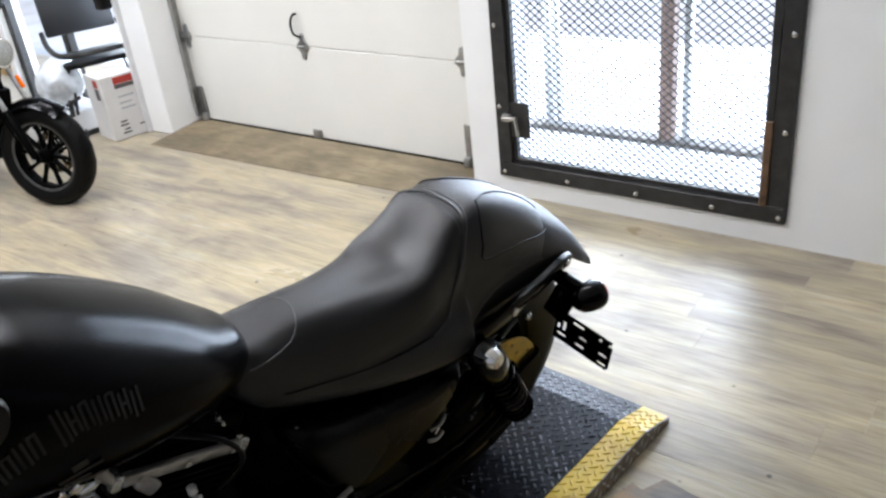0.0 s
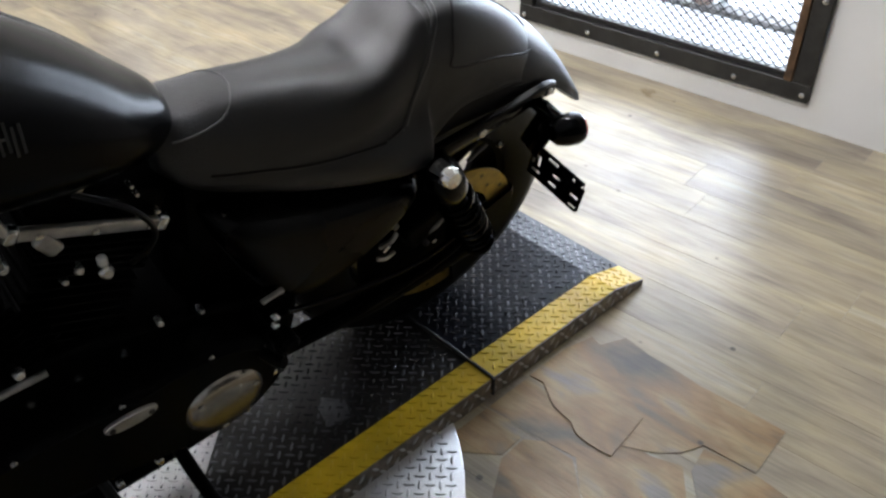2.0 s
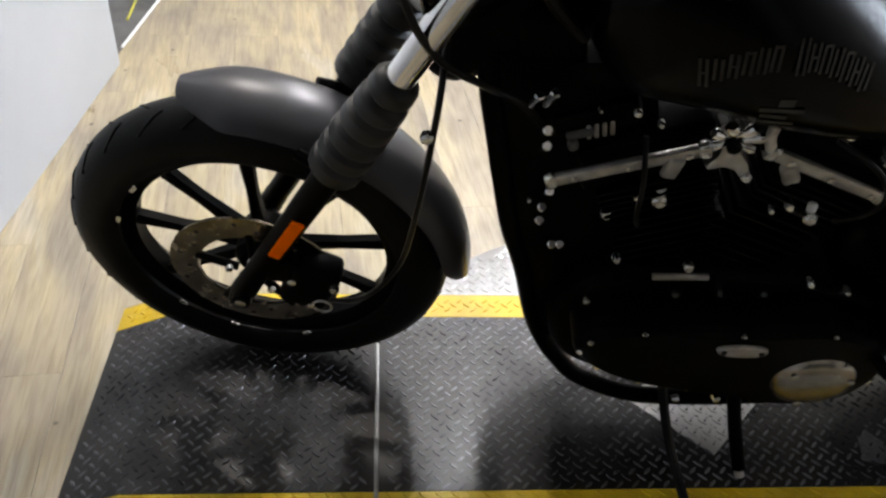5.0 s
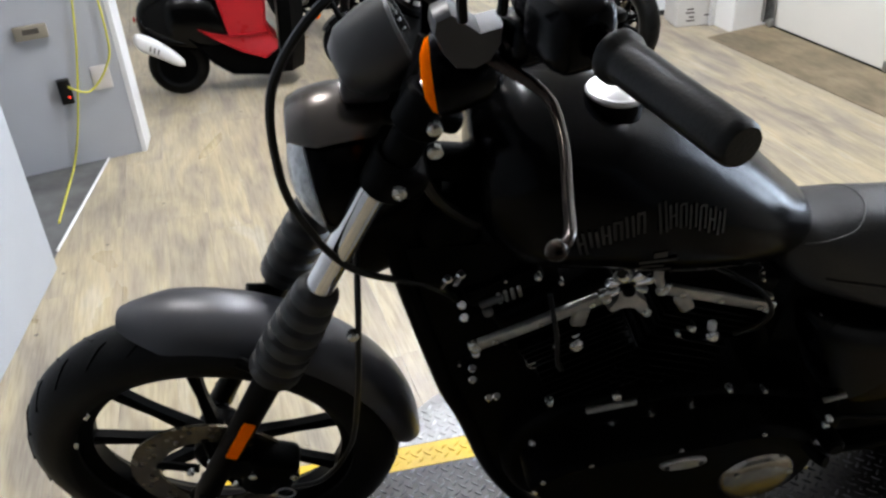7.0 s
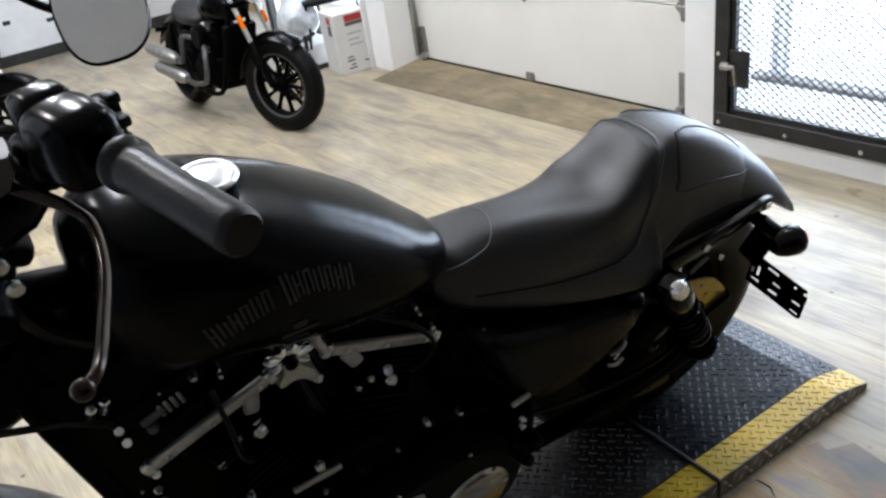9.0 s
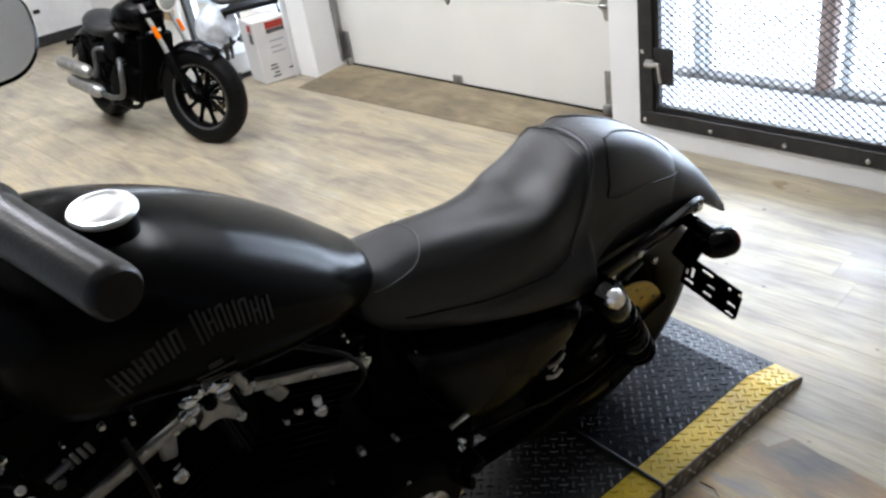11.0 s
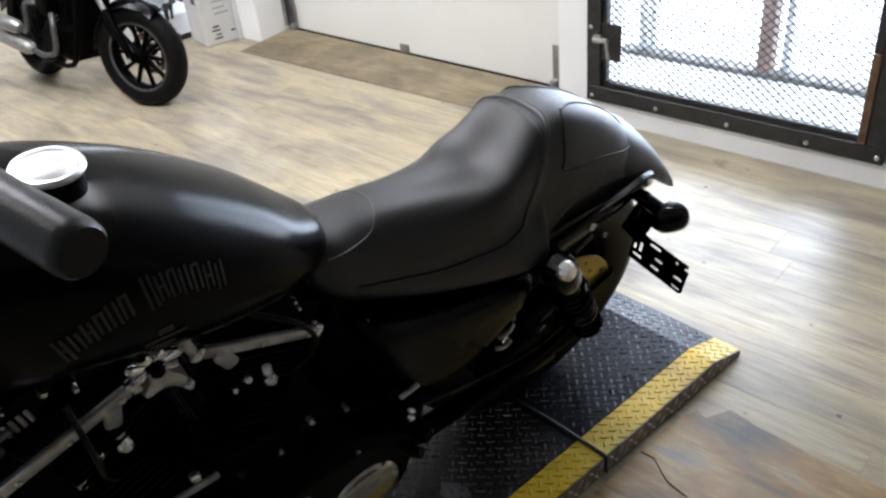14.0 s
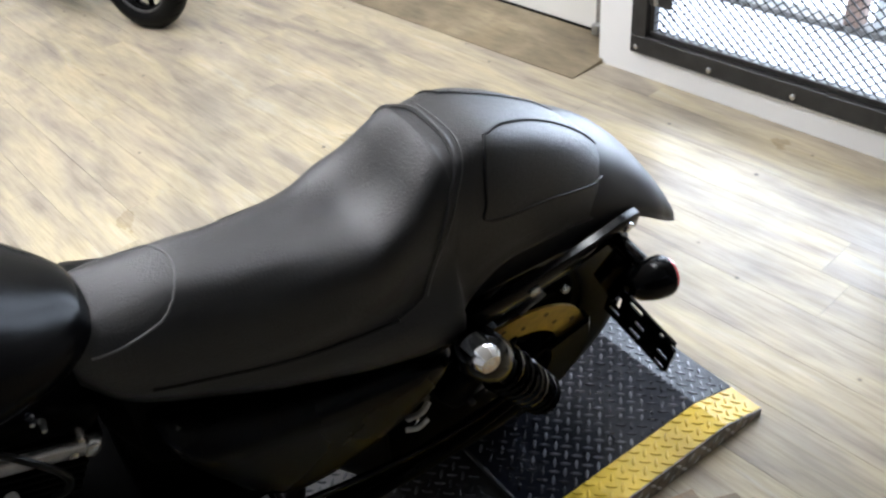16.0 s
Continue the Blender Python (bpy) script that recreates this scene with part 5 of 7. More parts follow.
# shocks
for s in (-1, 1):
    top, bot = Vector((1.352, 0.192 * s if s < 0 else 0.115, 0.642 if s < 0 else 0.590)), Vector((1.530, 0.182 * s if s < 0 else 0.13, 0.345))
    d = (bot - top).normalized()
    bm = new_bm()
    tube(bm, [top - d * 0.015, top + d * 0.0, top + d * 0.05, top + d * 0.075], [0.022, 0.033, 0.034, 0.028], 20)
    sk = part("shock", bm, M_GLOSS, mc, "black rear shock absorber")
    bm = new_bm()
    lathe(bm, [(0, 0.022), (0.014, 0.02), (0.02, 0.012), (0.021, 0.0), (0.021, -0.02), (0, -0.02)], top + Vector((0, 0.012 * s, 0.005)), (0, s, 0.15), 18)
    part("acorn_nut", bm, M_CHROME, sk, "chrome cap nut")
    bm = new_bm()
    L = (bot - top).length
    hx, hy, hz = basis(d)
    coil = []
    for k in range(9 * 14 + 1):
        u = k / (9 * 14)
        a = 9 * 2 * math.pi * u
        coil.append(top + d * (0.085 + (L - 0.12) * u) + (hx * math.cos(a) + hy * math.sin(a)) * 0.031)
    tube(bm, coil, 0.0052, 6)
    part("coil_spring", bm, M_GLOSS, sk, "black coil spring")
    bm = new_bm()
    tube(bm, [top + d * 0.06, bot], 0.019, 14)
    part("shock_body", bm, M_ENG, sk)

# side-mounted plate bracket with slots, and the rear lamp
po = Vector((1.640, -0.152, 0.477))          # inner lower corner; it stands across the bike
px, py = Vector((0.008, -1, 0.0)).normalized(), Vector((-0.03, -0.10, 1))
py = (py - px * py.dot(px)).normalized()
pn = px.cross(py)
# bands across the plate, each with its slots as shares of the length
BANDS = ((0.0, 0.07, ()), (0.07, 0.16, ((0.81, 0.95),)), (0.16, 0.27, ((0.06, 0.22), (0.40, 0.55))), (0.27, 0.37, ()), (0.37, 0.47, ((0.04, 0.09), (0.14, 0.19), (0.80, 0.94))), (0.47, 0.56, ((0.04, 0.09), (0.14, 0.19), (0.44, 0.57))),
         (0.56, 0.72, ((0.04, 0.09), (0.14, 0.19))), (0.72, 0.80, ()), (0.80, 0.91, ((0.30, 0.49), (0.76, 0.81), (0.93, 0.97))), (0.91, 1.0, ()))
bm = new_bm()
prot = Matrix((px, py, pn)).transposed()
for g0, g1, slots in BANDS:
    ends = [0.0] + [e for sl in slots for e in sl] + [1.0 if 0.05 < g0 < 0.8 else 0.97]
    for f0, f1 in zip(ends[::2], ends[1::2]):
        box(bm, po + px * 0.138 * (f0 + f1) / 2 + py * 0.077 * (g0 + g1) / 2, (0.138 * (f1 - f0), 0.077 * (g1 - g0), 0.003), prot)
part("plate_bracket", bm, M_GLOSS, mc, "black slotted plate bracket", smooth=False)
for s in (-1, 1):
    c = Vector((1.628, -0.225, 0.646)) if s < 0 else Vector((1.60, 0.185, 0.60))
    bm = new_bm()
    lathe(bm, [(0, -0.050), (0.014, -0.047), (0.024, -0.034), (0.029, -0.014), (0.030, 0.004), (0.0285, 0.010), (0, 0.010)], c, (1, -0.15, -0.05), 26)
    rl = part("rear_lamp", bm, M_GLOSS, mc, "black bullet rear lamp")
    bm = new_bm()
    lathe(bm, [(0.0288, 0.008), (0.027, 0.014), (0.018, 0.021), (0, 0.024), (0, 0.006)], c, (1, -0.15, -0.05), 26)
    part("red_lens", bm, M_RED, rl, "red lens")
    bm = new_bm()
    tube(bm, [c + Vector((-0.02, 0, 0)), c + Vector((-0.005, -0.06 * s, -0.01)), (1.62, 0.130 * s, 0.64)], 0.009, 8)
    part("lamp_stem", bm, M_GLOSS, mc)
bm = new_bm()
box(bm, (1.622, -0.166, 0.600), (0.010, 0.052, 0.115), Euler((radians(14), 0, 0)).to_matrix(), 0.003)
tube(bm, [(1.615, -0.125, 0.64), (1.618, -0.16, 0.655), (1.624, -0.195, 0.648)], 0.011, 10)
part("bracket_arm", bm, M_GLOSS, mc)

# frame, swingarm, belt guard
def bar_part(name, pts, r, material=None, label="", n=5, seg=10):
    bm = new_bm()
    tube(bm, smooth_line(pts, n), r, seg)
    return part(name, bm, material or M_ENG, mc, label)


for s in (-1, 1):
    bar_part("frame_tube", [(0.345, 0.03 * s, 0.93), (0.352, 0.045 * s, 0.83), (0.373, 0.055 * s, 0.725), (0.393, 0.06 * s, 0.63), (0.416, 0.062 * s, 0.53), (0.446, 0.066 * s, 0.44), (0.490, 0.075 * s, 0.28), (0.545, 0.095 * s, 0.185), (0.61, 0.11 * s, 0.13), (0.75, 0.125 * s, 0.105), (1.05, 0.12 * s, 0.15), (1.12, 0.10 * s, 0.30), (1.14, 0.085 * s, 0.50), (1.20, 0.08 * s, 0.60)], 0.0165, label="black frame tube")
    bar_part("swingarm", [(1.12, 0.145 * s, 0.30), (1.30, 0.150 * s, 0.30), (1.52, 0.150 * s, 0.325)], 0.021)
bar_part("frame_backbone", [(0.36, 0, 0.98), (0.60, 0, 0.92), (0.95, 0, 0.78), (1.20, 0, 0.62)], 0.028)
bar_part("steering_head", [(0.33, 0, 0.93), (0.40, 0, 1.10)], 0.034, n=2)
bar_part("lower_rail", [(1.02, -0.175, 0.335), (1.20, -0.172, 0.325), (1.40, -0.168, 0.35), (1.52, -0.165, 0.40)], 0.010, M_ENG, "thin black rail")
# regulator in front of the frame
bm = new_bm()
box(bm, (0.425, 0, 0.56), (0.03, 0.10, 0.14), Euler((0, radians(-14), 0)).to_matrix(), 0.008)
reg = part("regulator", bm, M_ENG, mc, "finned black regulator")
for i in range(7):
    bm = new_bm()
    box(bm, (0.412, -0.045 + i * 0.015, 0.562), (0.02, 0.005, 0.13), Euler((0, radians(-14), 0)).to_matrix(), 0.001)
    part("fin", bm, M_ENG, reg)

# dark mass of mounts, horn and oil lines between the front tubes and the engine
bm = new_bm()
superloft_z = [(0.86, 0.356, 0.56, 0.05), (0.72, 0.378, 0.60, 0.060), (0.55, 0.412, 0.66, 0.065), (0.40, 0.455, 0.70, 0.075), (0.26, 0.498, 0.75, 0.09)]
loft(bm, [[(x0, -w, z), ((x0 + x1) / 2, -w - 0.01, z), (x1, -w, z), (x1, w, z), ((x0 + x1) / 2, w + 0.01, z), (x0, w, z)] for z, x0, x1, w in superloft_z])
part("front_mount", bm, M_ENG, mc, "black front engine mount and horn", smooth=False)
# horn and wiring shroud round the steering neck
bm = new_bm()
superloft(bm, dense([(0.262, 0.020, 0.815, 0.860, 0.9), (0.280, 0.040, 0.793, 0.905, 0.8), (0.310, 0.050, 0.786, 0.955, 0.7), (0.345, 0.052, 0.800, 0.985, 0.7), (0.390, 0.045, 0.800, 0.985, 0.8), (0.420, 0.020, 0.85, 0.95, 0.9)], 3), 20)
part("neck_shroud", bm, M_ENG, mc, "black horn and wiring shroud")
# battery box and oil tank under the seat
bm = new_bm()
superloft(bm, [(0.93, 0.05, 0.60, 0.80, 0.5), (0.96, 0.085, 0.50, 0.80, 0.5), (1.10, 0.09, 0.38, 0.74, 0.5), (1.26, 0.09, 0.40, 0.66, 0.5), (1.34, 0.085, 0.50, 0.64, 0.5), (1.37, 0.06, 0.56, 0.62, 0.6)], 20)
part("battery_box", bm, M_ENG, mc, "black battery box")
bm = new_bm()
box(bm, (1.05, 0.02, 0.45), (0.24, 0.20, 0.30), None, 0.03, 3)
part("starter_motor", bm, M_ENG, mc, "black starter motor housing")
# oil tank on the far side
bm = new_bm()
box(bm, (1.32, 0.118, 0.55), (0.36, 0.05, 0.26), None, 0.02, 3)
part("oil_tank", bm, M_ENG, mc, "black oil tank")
# side cover
bm = new_bm()
COV = ring_pts([(0.984, 0.672), (1.025, 0.664), (1.075, 0.648), (1.165, 0.624), (1.255, 0.608), (1.335, 0.595), (1.364, 0.578), (1.362, 0.552), (1.345, 0.525), (1.30, 0.487), (1.24, 0.452), (1.17, 0.428), (1.08, 0.44), (1.02, 0.535), (0.977, 0.650)], 4)
cx, cz = 1.17, 0.535
rings = []
for k, y in ((0.98, -0.05), (1.0, -0.086), (0.992, -0.104), (0.968, -0.125), (0.93, -0.142), (0.88, -0.154), (0.81, -0.161), (0.72, -0.165), (0.55, -0.166), (0.3, -0.166)):
    rings.append([(cx + (x - cx) * k, y, cz + (z - cz) * k) for x, z in COV])
loft(bm, rings)
sc = part("side_cover", bm, M_SATIN, mc, "satin black rounded side cover", angle=60)
bolt(sc, (0.998, -0.118, 0.660), (0, -1, 0), 0.009, 0.007)

# engine


def oval(bm, pts, y0, y1, rnd=0.012):
    c = Vector((sum(p[0] for p in pts) / len(pts), 0, sum(p[1] for p in pts) / len(pts)))
    rings = []
    for k, y in ((1, y0), (1, y1 + rnd), (0.985, y1 + rnd * 0.4), (0.94, y1)):
        rings.append([(c.x + (x - c.x) * k, y, c.z + (z - c.z) * k) for x, z in pts])
    loft(bm, rings)


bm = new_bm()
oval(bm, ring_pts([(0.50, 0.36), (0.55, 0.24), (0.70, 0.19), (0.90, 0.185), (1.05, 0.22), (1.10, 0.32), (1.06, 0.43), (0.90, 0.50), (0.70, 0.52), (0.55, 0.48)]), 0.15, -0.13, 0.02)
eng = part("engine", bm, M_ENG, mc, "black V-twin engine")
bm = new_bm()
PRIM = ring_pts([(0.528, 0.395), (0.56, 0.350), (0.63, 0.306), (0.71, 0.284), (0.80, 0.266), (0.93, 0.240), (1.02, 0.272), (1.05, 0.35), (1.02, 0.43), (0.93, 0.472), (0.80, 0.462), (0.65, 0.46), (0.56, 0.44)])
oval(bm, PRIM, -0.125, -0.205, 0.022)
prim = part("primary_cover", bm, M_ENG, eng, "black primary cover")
for k in range(0, len(PRIM), 9):
    x, z = PRIM[k]
    bolt(prim, (0.80 + (x - 0.80) * 0.955, -0.198, 0.345 + (z - 0.345) * 0.93), (0, -1, 0), 0.0068, 0.006, label="silver cover bolt")
bm = new_bm()
dc = Vector((0.940, -0.204, 0.335))
lathe(bm, [(0, 0.017), (0.045, 0.0165), (0.062, 0.012), (0.070, 0.003), (0.071, -0.006), (0, -0.006)], dc, (0, -1, 0), 40)
dby = part("clutch_cover", bm, M_BRUSHED, eng, "round brushed silver clutch cover")
for k in range(3):
    a = 2 * math.pi * k / 3 + 0.4
    bolt(dby, dc + Vector((math.cos(a) * 0.057, -0.012, math.sin(a) * 0.057)), (0, -1, 0), 0.0065, 0.005)
bm = new_bm()
ip = [(0.789 + 0.041 * math.copysign(abs(math.cos(a)) ** 0.8, math.cos(a)), 0.427 + 0.0145 * math.sin(a)) for a in (2 * math.pi * k / 28 for k in range(28))]
oval(bm, ip, -0.198, -0.212, 0.004)
isp = part("inspection_cover", bm, M_SILVER, eng, "small oval silver inspection cover")
for s in (-1, 1):
    bolt(isp, (0.789 + 0.030 * s, -0.212, 0.427), (0, -1, 0), 0.005, 0.004, M_STEEL_BLACK)
# cylinders with fins, heads and rocker boxes
for tilt, lab in ((-24, "front"), (24, "rear")):
    m3 = Matrix.Translation((0.712, 0, 0.43)) @ Matrix.Rotation(radians(tilt), 4, "Y")
    bm = new_bm()
    lathe(bm, [(0, 0), (0.062, 0), (0.062, 0.25), (0, 0.25)], (0, 0, 0), (0, 0, 1), 24)
    bmesh.ops.transform(bm, matrix=m3, verts=bm.verts[:])
    part("cylinder", bm, M_ENG, eng, "finned black cylinder")
    for i in range(14):
        bm = new_bm()
        if i < 9:
            box(bm, (0, 0, 0.07 + i * 0.0175), (0.175 - 0.004 * abs(i - 4), 0.205, 0.004), None, 0.0015, 1)
        else:
            box(bm, (0, -0.01, 0.235 + (i - 9) * 0.013), (0.165, 0.19, 0.0045), None, 0.0015, 1)
        bmesh.ops.transform(bm, matrix=m3, verts=bm.verts[:])
        part("fin", bm, M_ENG, eng)
    bm = new_bm()
    box(bm, (0, 0, 0.332), (0.19, 0.17, 0.05), None, 0.016, 3)
    box(bm, (0, 0, 0.30), (0.20, 0.18, 0.022), None, 0.004, 1)
    bmesh.ops.transform(bm, matrix=m3, verts=bm.verts[:])
    rb = part("rocker_box", bm, M_ENG, eng, "black rocker box")
for a, b, tab, lean in ((Vector((0.449, -0.108, 0.694)), Vector((0.640, -0.108, 0.769)), 0.82, 8), (Vector((0.729, -0.108, 0.770)), Vector((0.914, -0.104, 0.688)), 0.20, -28)):
    bm = new_bm()
    d = (b - a).normalized()
    rot = Matrix((d, (0, 1, 0), d.cross(Vector((0, 1, 0))))).transposed()
    box(bm, (a + b) / 2, ((b - a).length, 0.012, 0.019), rot, 0.004, 2)
    rr = part("rocker_rail", bm, M_SILVER, eng, "silver machined rocker edge")
    bm = new_bm()
    c = a + (b - a) * tab + Vector((0, -0.003, -0.020))
    box(bm, c, (0.024, 0.014, 0.040), Euler((0, radians(lean), 0)).to_matrix(), 0.0068, 4)
    part("rail_tab", bm, M_SILVER, rr, "rounded silver lug")
    for e in (a, b):
        bm = new_bm()
        box(bm, e, (0.018, 0.017, 0.026), rot, 0.006, 3)
        part("rail_end", bm, M_BOLT, rr, "bright rail end")
    for q in (0.16, 0.52, 0.9):
        bolt(rr, a + (b - a) * q + Vector((0, -0.005, -0.002)), (0, -1, 0), 0.0055, 0.004)
bar_part("rail_hook", [(0.731, -0.108, 0.768), (0.722, -0.108, 0.782), (0.717, -0.106, 0.800), (0.719, -0.104, 0.818)], 0.0072, M_SILVER, "bent silver pipe end", 4, 10)
# top engine mount: four bolted arms over a waisted body
st = Vector((0.672, -0.104, 0.783))
bm = new_bm()
MB = ring_pts([(0.662, 0.786), (0.684, 0.786), (0.690, 0.765), (0.706, 0.745), (0.714, 0.722), (0.706, 0.716), (0.694, 0.730), (0.676, 0.738), (0.660, 0.736), (0.652, 0.732), (0.650, 0.742), (0.660, 0.760)], 3)
loft(bm, [[(0.678 + (x - 0.678) * k, y, 0.752 + (z - 0.752) * k) for x, z in MB] for k, y in ((1.0, -0.080), (1.0, -0.102), (0.93, -0.110), (0.7, -0.113))])
em = part("engine_mount", bm, M_SILVER, eng, "chrome star-shaped top engine mount")
for dx, dz, r in ((-0.030, 0.021, 0.008), (-0.013, 0.033, 0.010), (0.014, 0.031, 0.009), (0.030, 0.018, 0.008), (-0.024, 0.000, 0.007), (0.022, -0.002, 0.007)):
    bm = new_bm()
    tip = st + Vector((dx, -0.010, dz))
    tube(bm, [st, st + (tip - st) * 0.5, tip, tip + (tip - st).normalized() * 0.006], [r * 0.6, r * 0.62, r, r * 0.7], 10)
    part("mount_arm", bm, M_CHROME, em, "chrome bolted arm")
bm = new_bm()
cyl(bm, st + Vector((0, 0.01, 0)), st + Vector((0, -0.018, 0.0)), 0.010, 12, 0.003)
part("mount_nut", bm, M_ENG, em, "dark centre nut")
bolt(em, (0.709, -0.110, 0.724), (0, -1, 0), 0.0085, 0.008)
for x, y, z, r in ((0.610, -0.100, 0.655, 0.0115), (0.545, -0.090, 0.611, 0.0105), (0.825, -0.115, 0.651, 0.011), (0.795, -0.10, 0.66, 0.008), (0.568, -0.13, 0.555, 0.007), (0.682, -0.13, 0.467, 0.006), (0.612, -0.13, 0.447, 0.006),
                   (0.547, -0.13, 0.438, 0.007), (0.82, -0.13, 0.48, 0.006), (0.75, -0.13, 0.475, 0.005), (0.879, -0.13, 0.515, 0.007), (0.945, -0.13, 0.497, 0.006), (0.818, -0.10, 0.805, 0.009), (0.879, -0.10, 0.775, 0.004), (0.885, -0.10, 0.757, 0.004), (0.909, -0.10, 0.713, 0.005)):
    bolt(eng, (x, y, z), (0, -1, 0.2), r, 0.012)
for x, z, y in ((0.610, 0.677, -0.094), (0.545, 0.632, -0.084), (0.825, 0.673, -0.108)):
    bm = new_bm()
    cyl(bm, (x, y, z), (x, y - 0.004, z - 0.014), 0.007, 10, 0.002)
    part("plug_body", bm, M_WHITE_PL, eng, "white spark plug body")
# ignition coil cover lines and hoses
for i in range(4):
    bm = new_bm()
    box(bm, (0.492 + i * 0.0100, -0.075, 0.757 + i * 0.0032), (0.006, 0.006, 0.026), Euler((0, radians(-12), 0)).to_matrix(), 0.002, 1)
    part("coil_fin", bm, M_GALV, eng, "small pale fin")
bm = new_bm()
box(bm, (0.50, -0.05, 0.775), (0.12, 0.05, 0.04), Euler((0, radians(-20), 0)).to_matrix(), 0.01)
part("horn_cover", bm, M_ENG, eng)
cable("plug_lead", [(0.81, -0.10, 0.79), (0.86, -0.14, 0.775), (0.885, -0.15, 0.735), (0.88, -0.14, 0.69), (0.86, -0.12, 0.65)], 0.0042, label="black plug lead")
cable("plug_lead", [(0.56, -0.10, 0.78), (0.565, -0.135, 0.73), (0.57, -0.14, 0.67), (0.585, -0.12, 0.62)], 0.0042, label="black plug lead")
# front pipe hardware by the frame
for x, z, h in ((0.408, 0.82, 0.030), (0.426, 0.824, 0.034), (0.431, 0.766, 0.016), (0.434, 0.736, 0.018), (0.452, 0.644, 0.020), (0.448, 0.61, 0.014), (0.449, 0.58, 0.013), (0.477, 0.522, 0.012), (0.489, 0.523, 0.014)):
    bm = new_bm()
    cyl(bm, (x, -0.078, z - h / 2), (x + h * 0.2, -0.092, z + h / 2), 0.0075, 10, 0.002)
    part("clamp_fitting", bm, M_CHROME, eng, "bright clamp fitting")
bm = new_bm()
box(bm, (0.425, 0, 0.87), (0.09, 0.11, 0.12), Euler((0, radians(-14), 0)).to_matrix(), 0.02, 3)
part("ignition_box", bm, M_ENG, mc, "black ignition switch box")
# foot controls
bar_part("shift_rod", [(0.631, -0.139, 0.521), (0.714, -0.141, 0.529)], 0.0055, M_SILVER, "silver shift rod", 2)
bar_part("shift_lever", [(1.0, -0.17, 0.42), (1.02, -0.22, 0.41), (1.03, -0.24, 0.415)], 0.011, M_ENG, n=3)
bolt(mc, (0.682, -0.130, 0.540), (0, -1, 0.3), 0.009, 0.010)
bm = new_bm()
cyl(bm, (1.055, -0.15, 0.41), (1.055, -0.225, 0.42), 0.018, 18, 0.006)
box(bm, (1.055, -0.16, 0.425), (0.05, 0.05, 0.06), None, 0.01)
fpg = part("foot_peg", bm, M_ENG, mc, "black rubber foot peg")
for z in (0.415, 0.445, 0.465):
    bolt(fpg, (1.045, -0.187, z), (0, -1, 0), 0.007, 0.008)
bm = new_bm()
box(bm, (1.045, -0.178, 0.512), (0.04, 0.010, 0.005), Euler((0, radians(-12), 0)).to_matrix(), 0.002)
part("peg_bracket", bm, M_SILVER, fpg, "silver bracket edge")
bm = new_bm()
cyl(bm, (0.926, -0.142, 0.457), (0.988, -0.142, 0.438), 0.009, 14, 0.002)
sp_g = part("shift_peg", bm, M_RUBBER, mc, "black shift linkage rod")
for p in ((0.922, -0.143, 0.458), (0.992, -0.143, 0.436)):
    bolt(sp_g, p, (0, -1, 0.1), 0.0075, 0.007)
bar_part("coil_stub", [(0.463, -0.078, 0.750), (0.497, -0.078, 0.762)], 0.006, M_DULL, "dark grey cable stub", 2, 10)
bolt(eng, (0.474, -0.080, 0.737), (0, -1, 0.2), 0.008, 0.008, M_DULL)
for p, r in (((0.429, -0.086, 0.628), 0.004), ((0.544, -0.086, 0.808), 0.006), ((0.496, -0.086, 0.810), 0.0035), ((0.579, -0.086, 0.790), 0.005), ((0.577, -0.10, 0.660), 0.006), ((0.775, -0.10, 0.646), 0.006)):
    bolt(eng, p, (0, -1, 0.2), r, 0.008)
# side stand and hanging strap
STAND = [(0.865, -0.15, 0.20), (0.875, -0.20, 0.145), (0.89, -0.262, 0.088)]
bar_part("side_stand", STAND, 0.013, M_ENG, "black side stand", 4)
bm = new_bm()
cyl(bm, (0.888, -0.258, 0.091), (0.893, -0.272, 0.078), 0.009, 12)
part("stand_tip", bm, M_SILVER, mc, "bare steel stand tip")
bm = new_bm()
tube(bm, smooth_line([(0.735, -0.14, 0.19), (0.745, -0.19, 0.15), (0.757, -0.25, 0.118), (0.77, -0.33, 0.108), (0.778, -0.42, 0.118)], 5), 0.0095, 8)
tube(bm, smooth_line([(0.778, -0.415, 0.117), (0.768, -0.435, 0.122), (0.780, -0.455, 0.127), (0.790, -0.435, 0.122), (0.778, -0.415, 0.117)], 5), 0.006, 8)
part("stand_foot", bm, M_RUBBER, mc, "black looped stand foot")
for x, y, z in ((0.76, -0.165, 0.175), (0.83, -0.17, 0.19)):
    bolt(mc, (x, y, z), (0, -1, 0.2), 0.008, 0.008)
# rear hardware behind the side cover
for pts, r, mm in (([(1.285, -0.145, 0.418), (1.303, -0.150, 0.415), (1.322, -0.147, 0.419)], 0.0042, M_SILVER), ([(1.286, -0.145, 0.450), (1.305, -0.152, 0.462), (1.321, -0.145, 0.467)], 0.005, M_SILVER),
                   ([(1.296, -0.150, 0.436), (1.303, -0.152, 0.452)], 0.0035, M_CHROME), ([(1.404, -0.145, 0.420), (1.410, -0.150, 0.436), (1.430, -0.148, 0.449), (1.424, -0.148, 0.432), (1.404, -0.145, 0.420)], 0.0028, M_DULL)):
    bar_part("caliper_fitting", pts, r, mm, "bright caliper fitting", 4, 8)
for p, r in (((1.313, -0.147, 0.492), 0.007), ((1.402, -0.147, 0.396), 0.006), ((1.389, -0.160, 0.319), 0.006)):
    bolt(mc, p, (0, -1, 0.2), r, 0.006, M_DULL)
bm = new_bm()
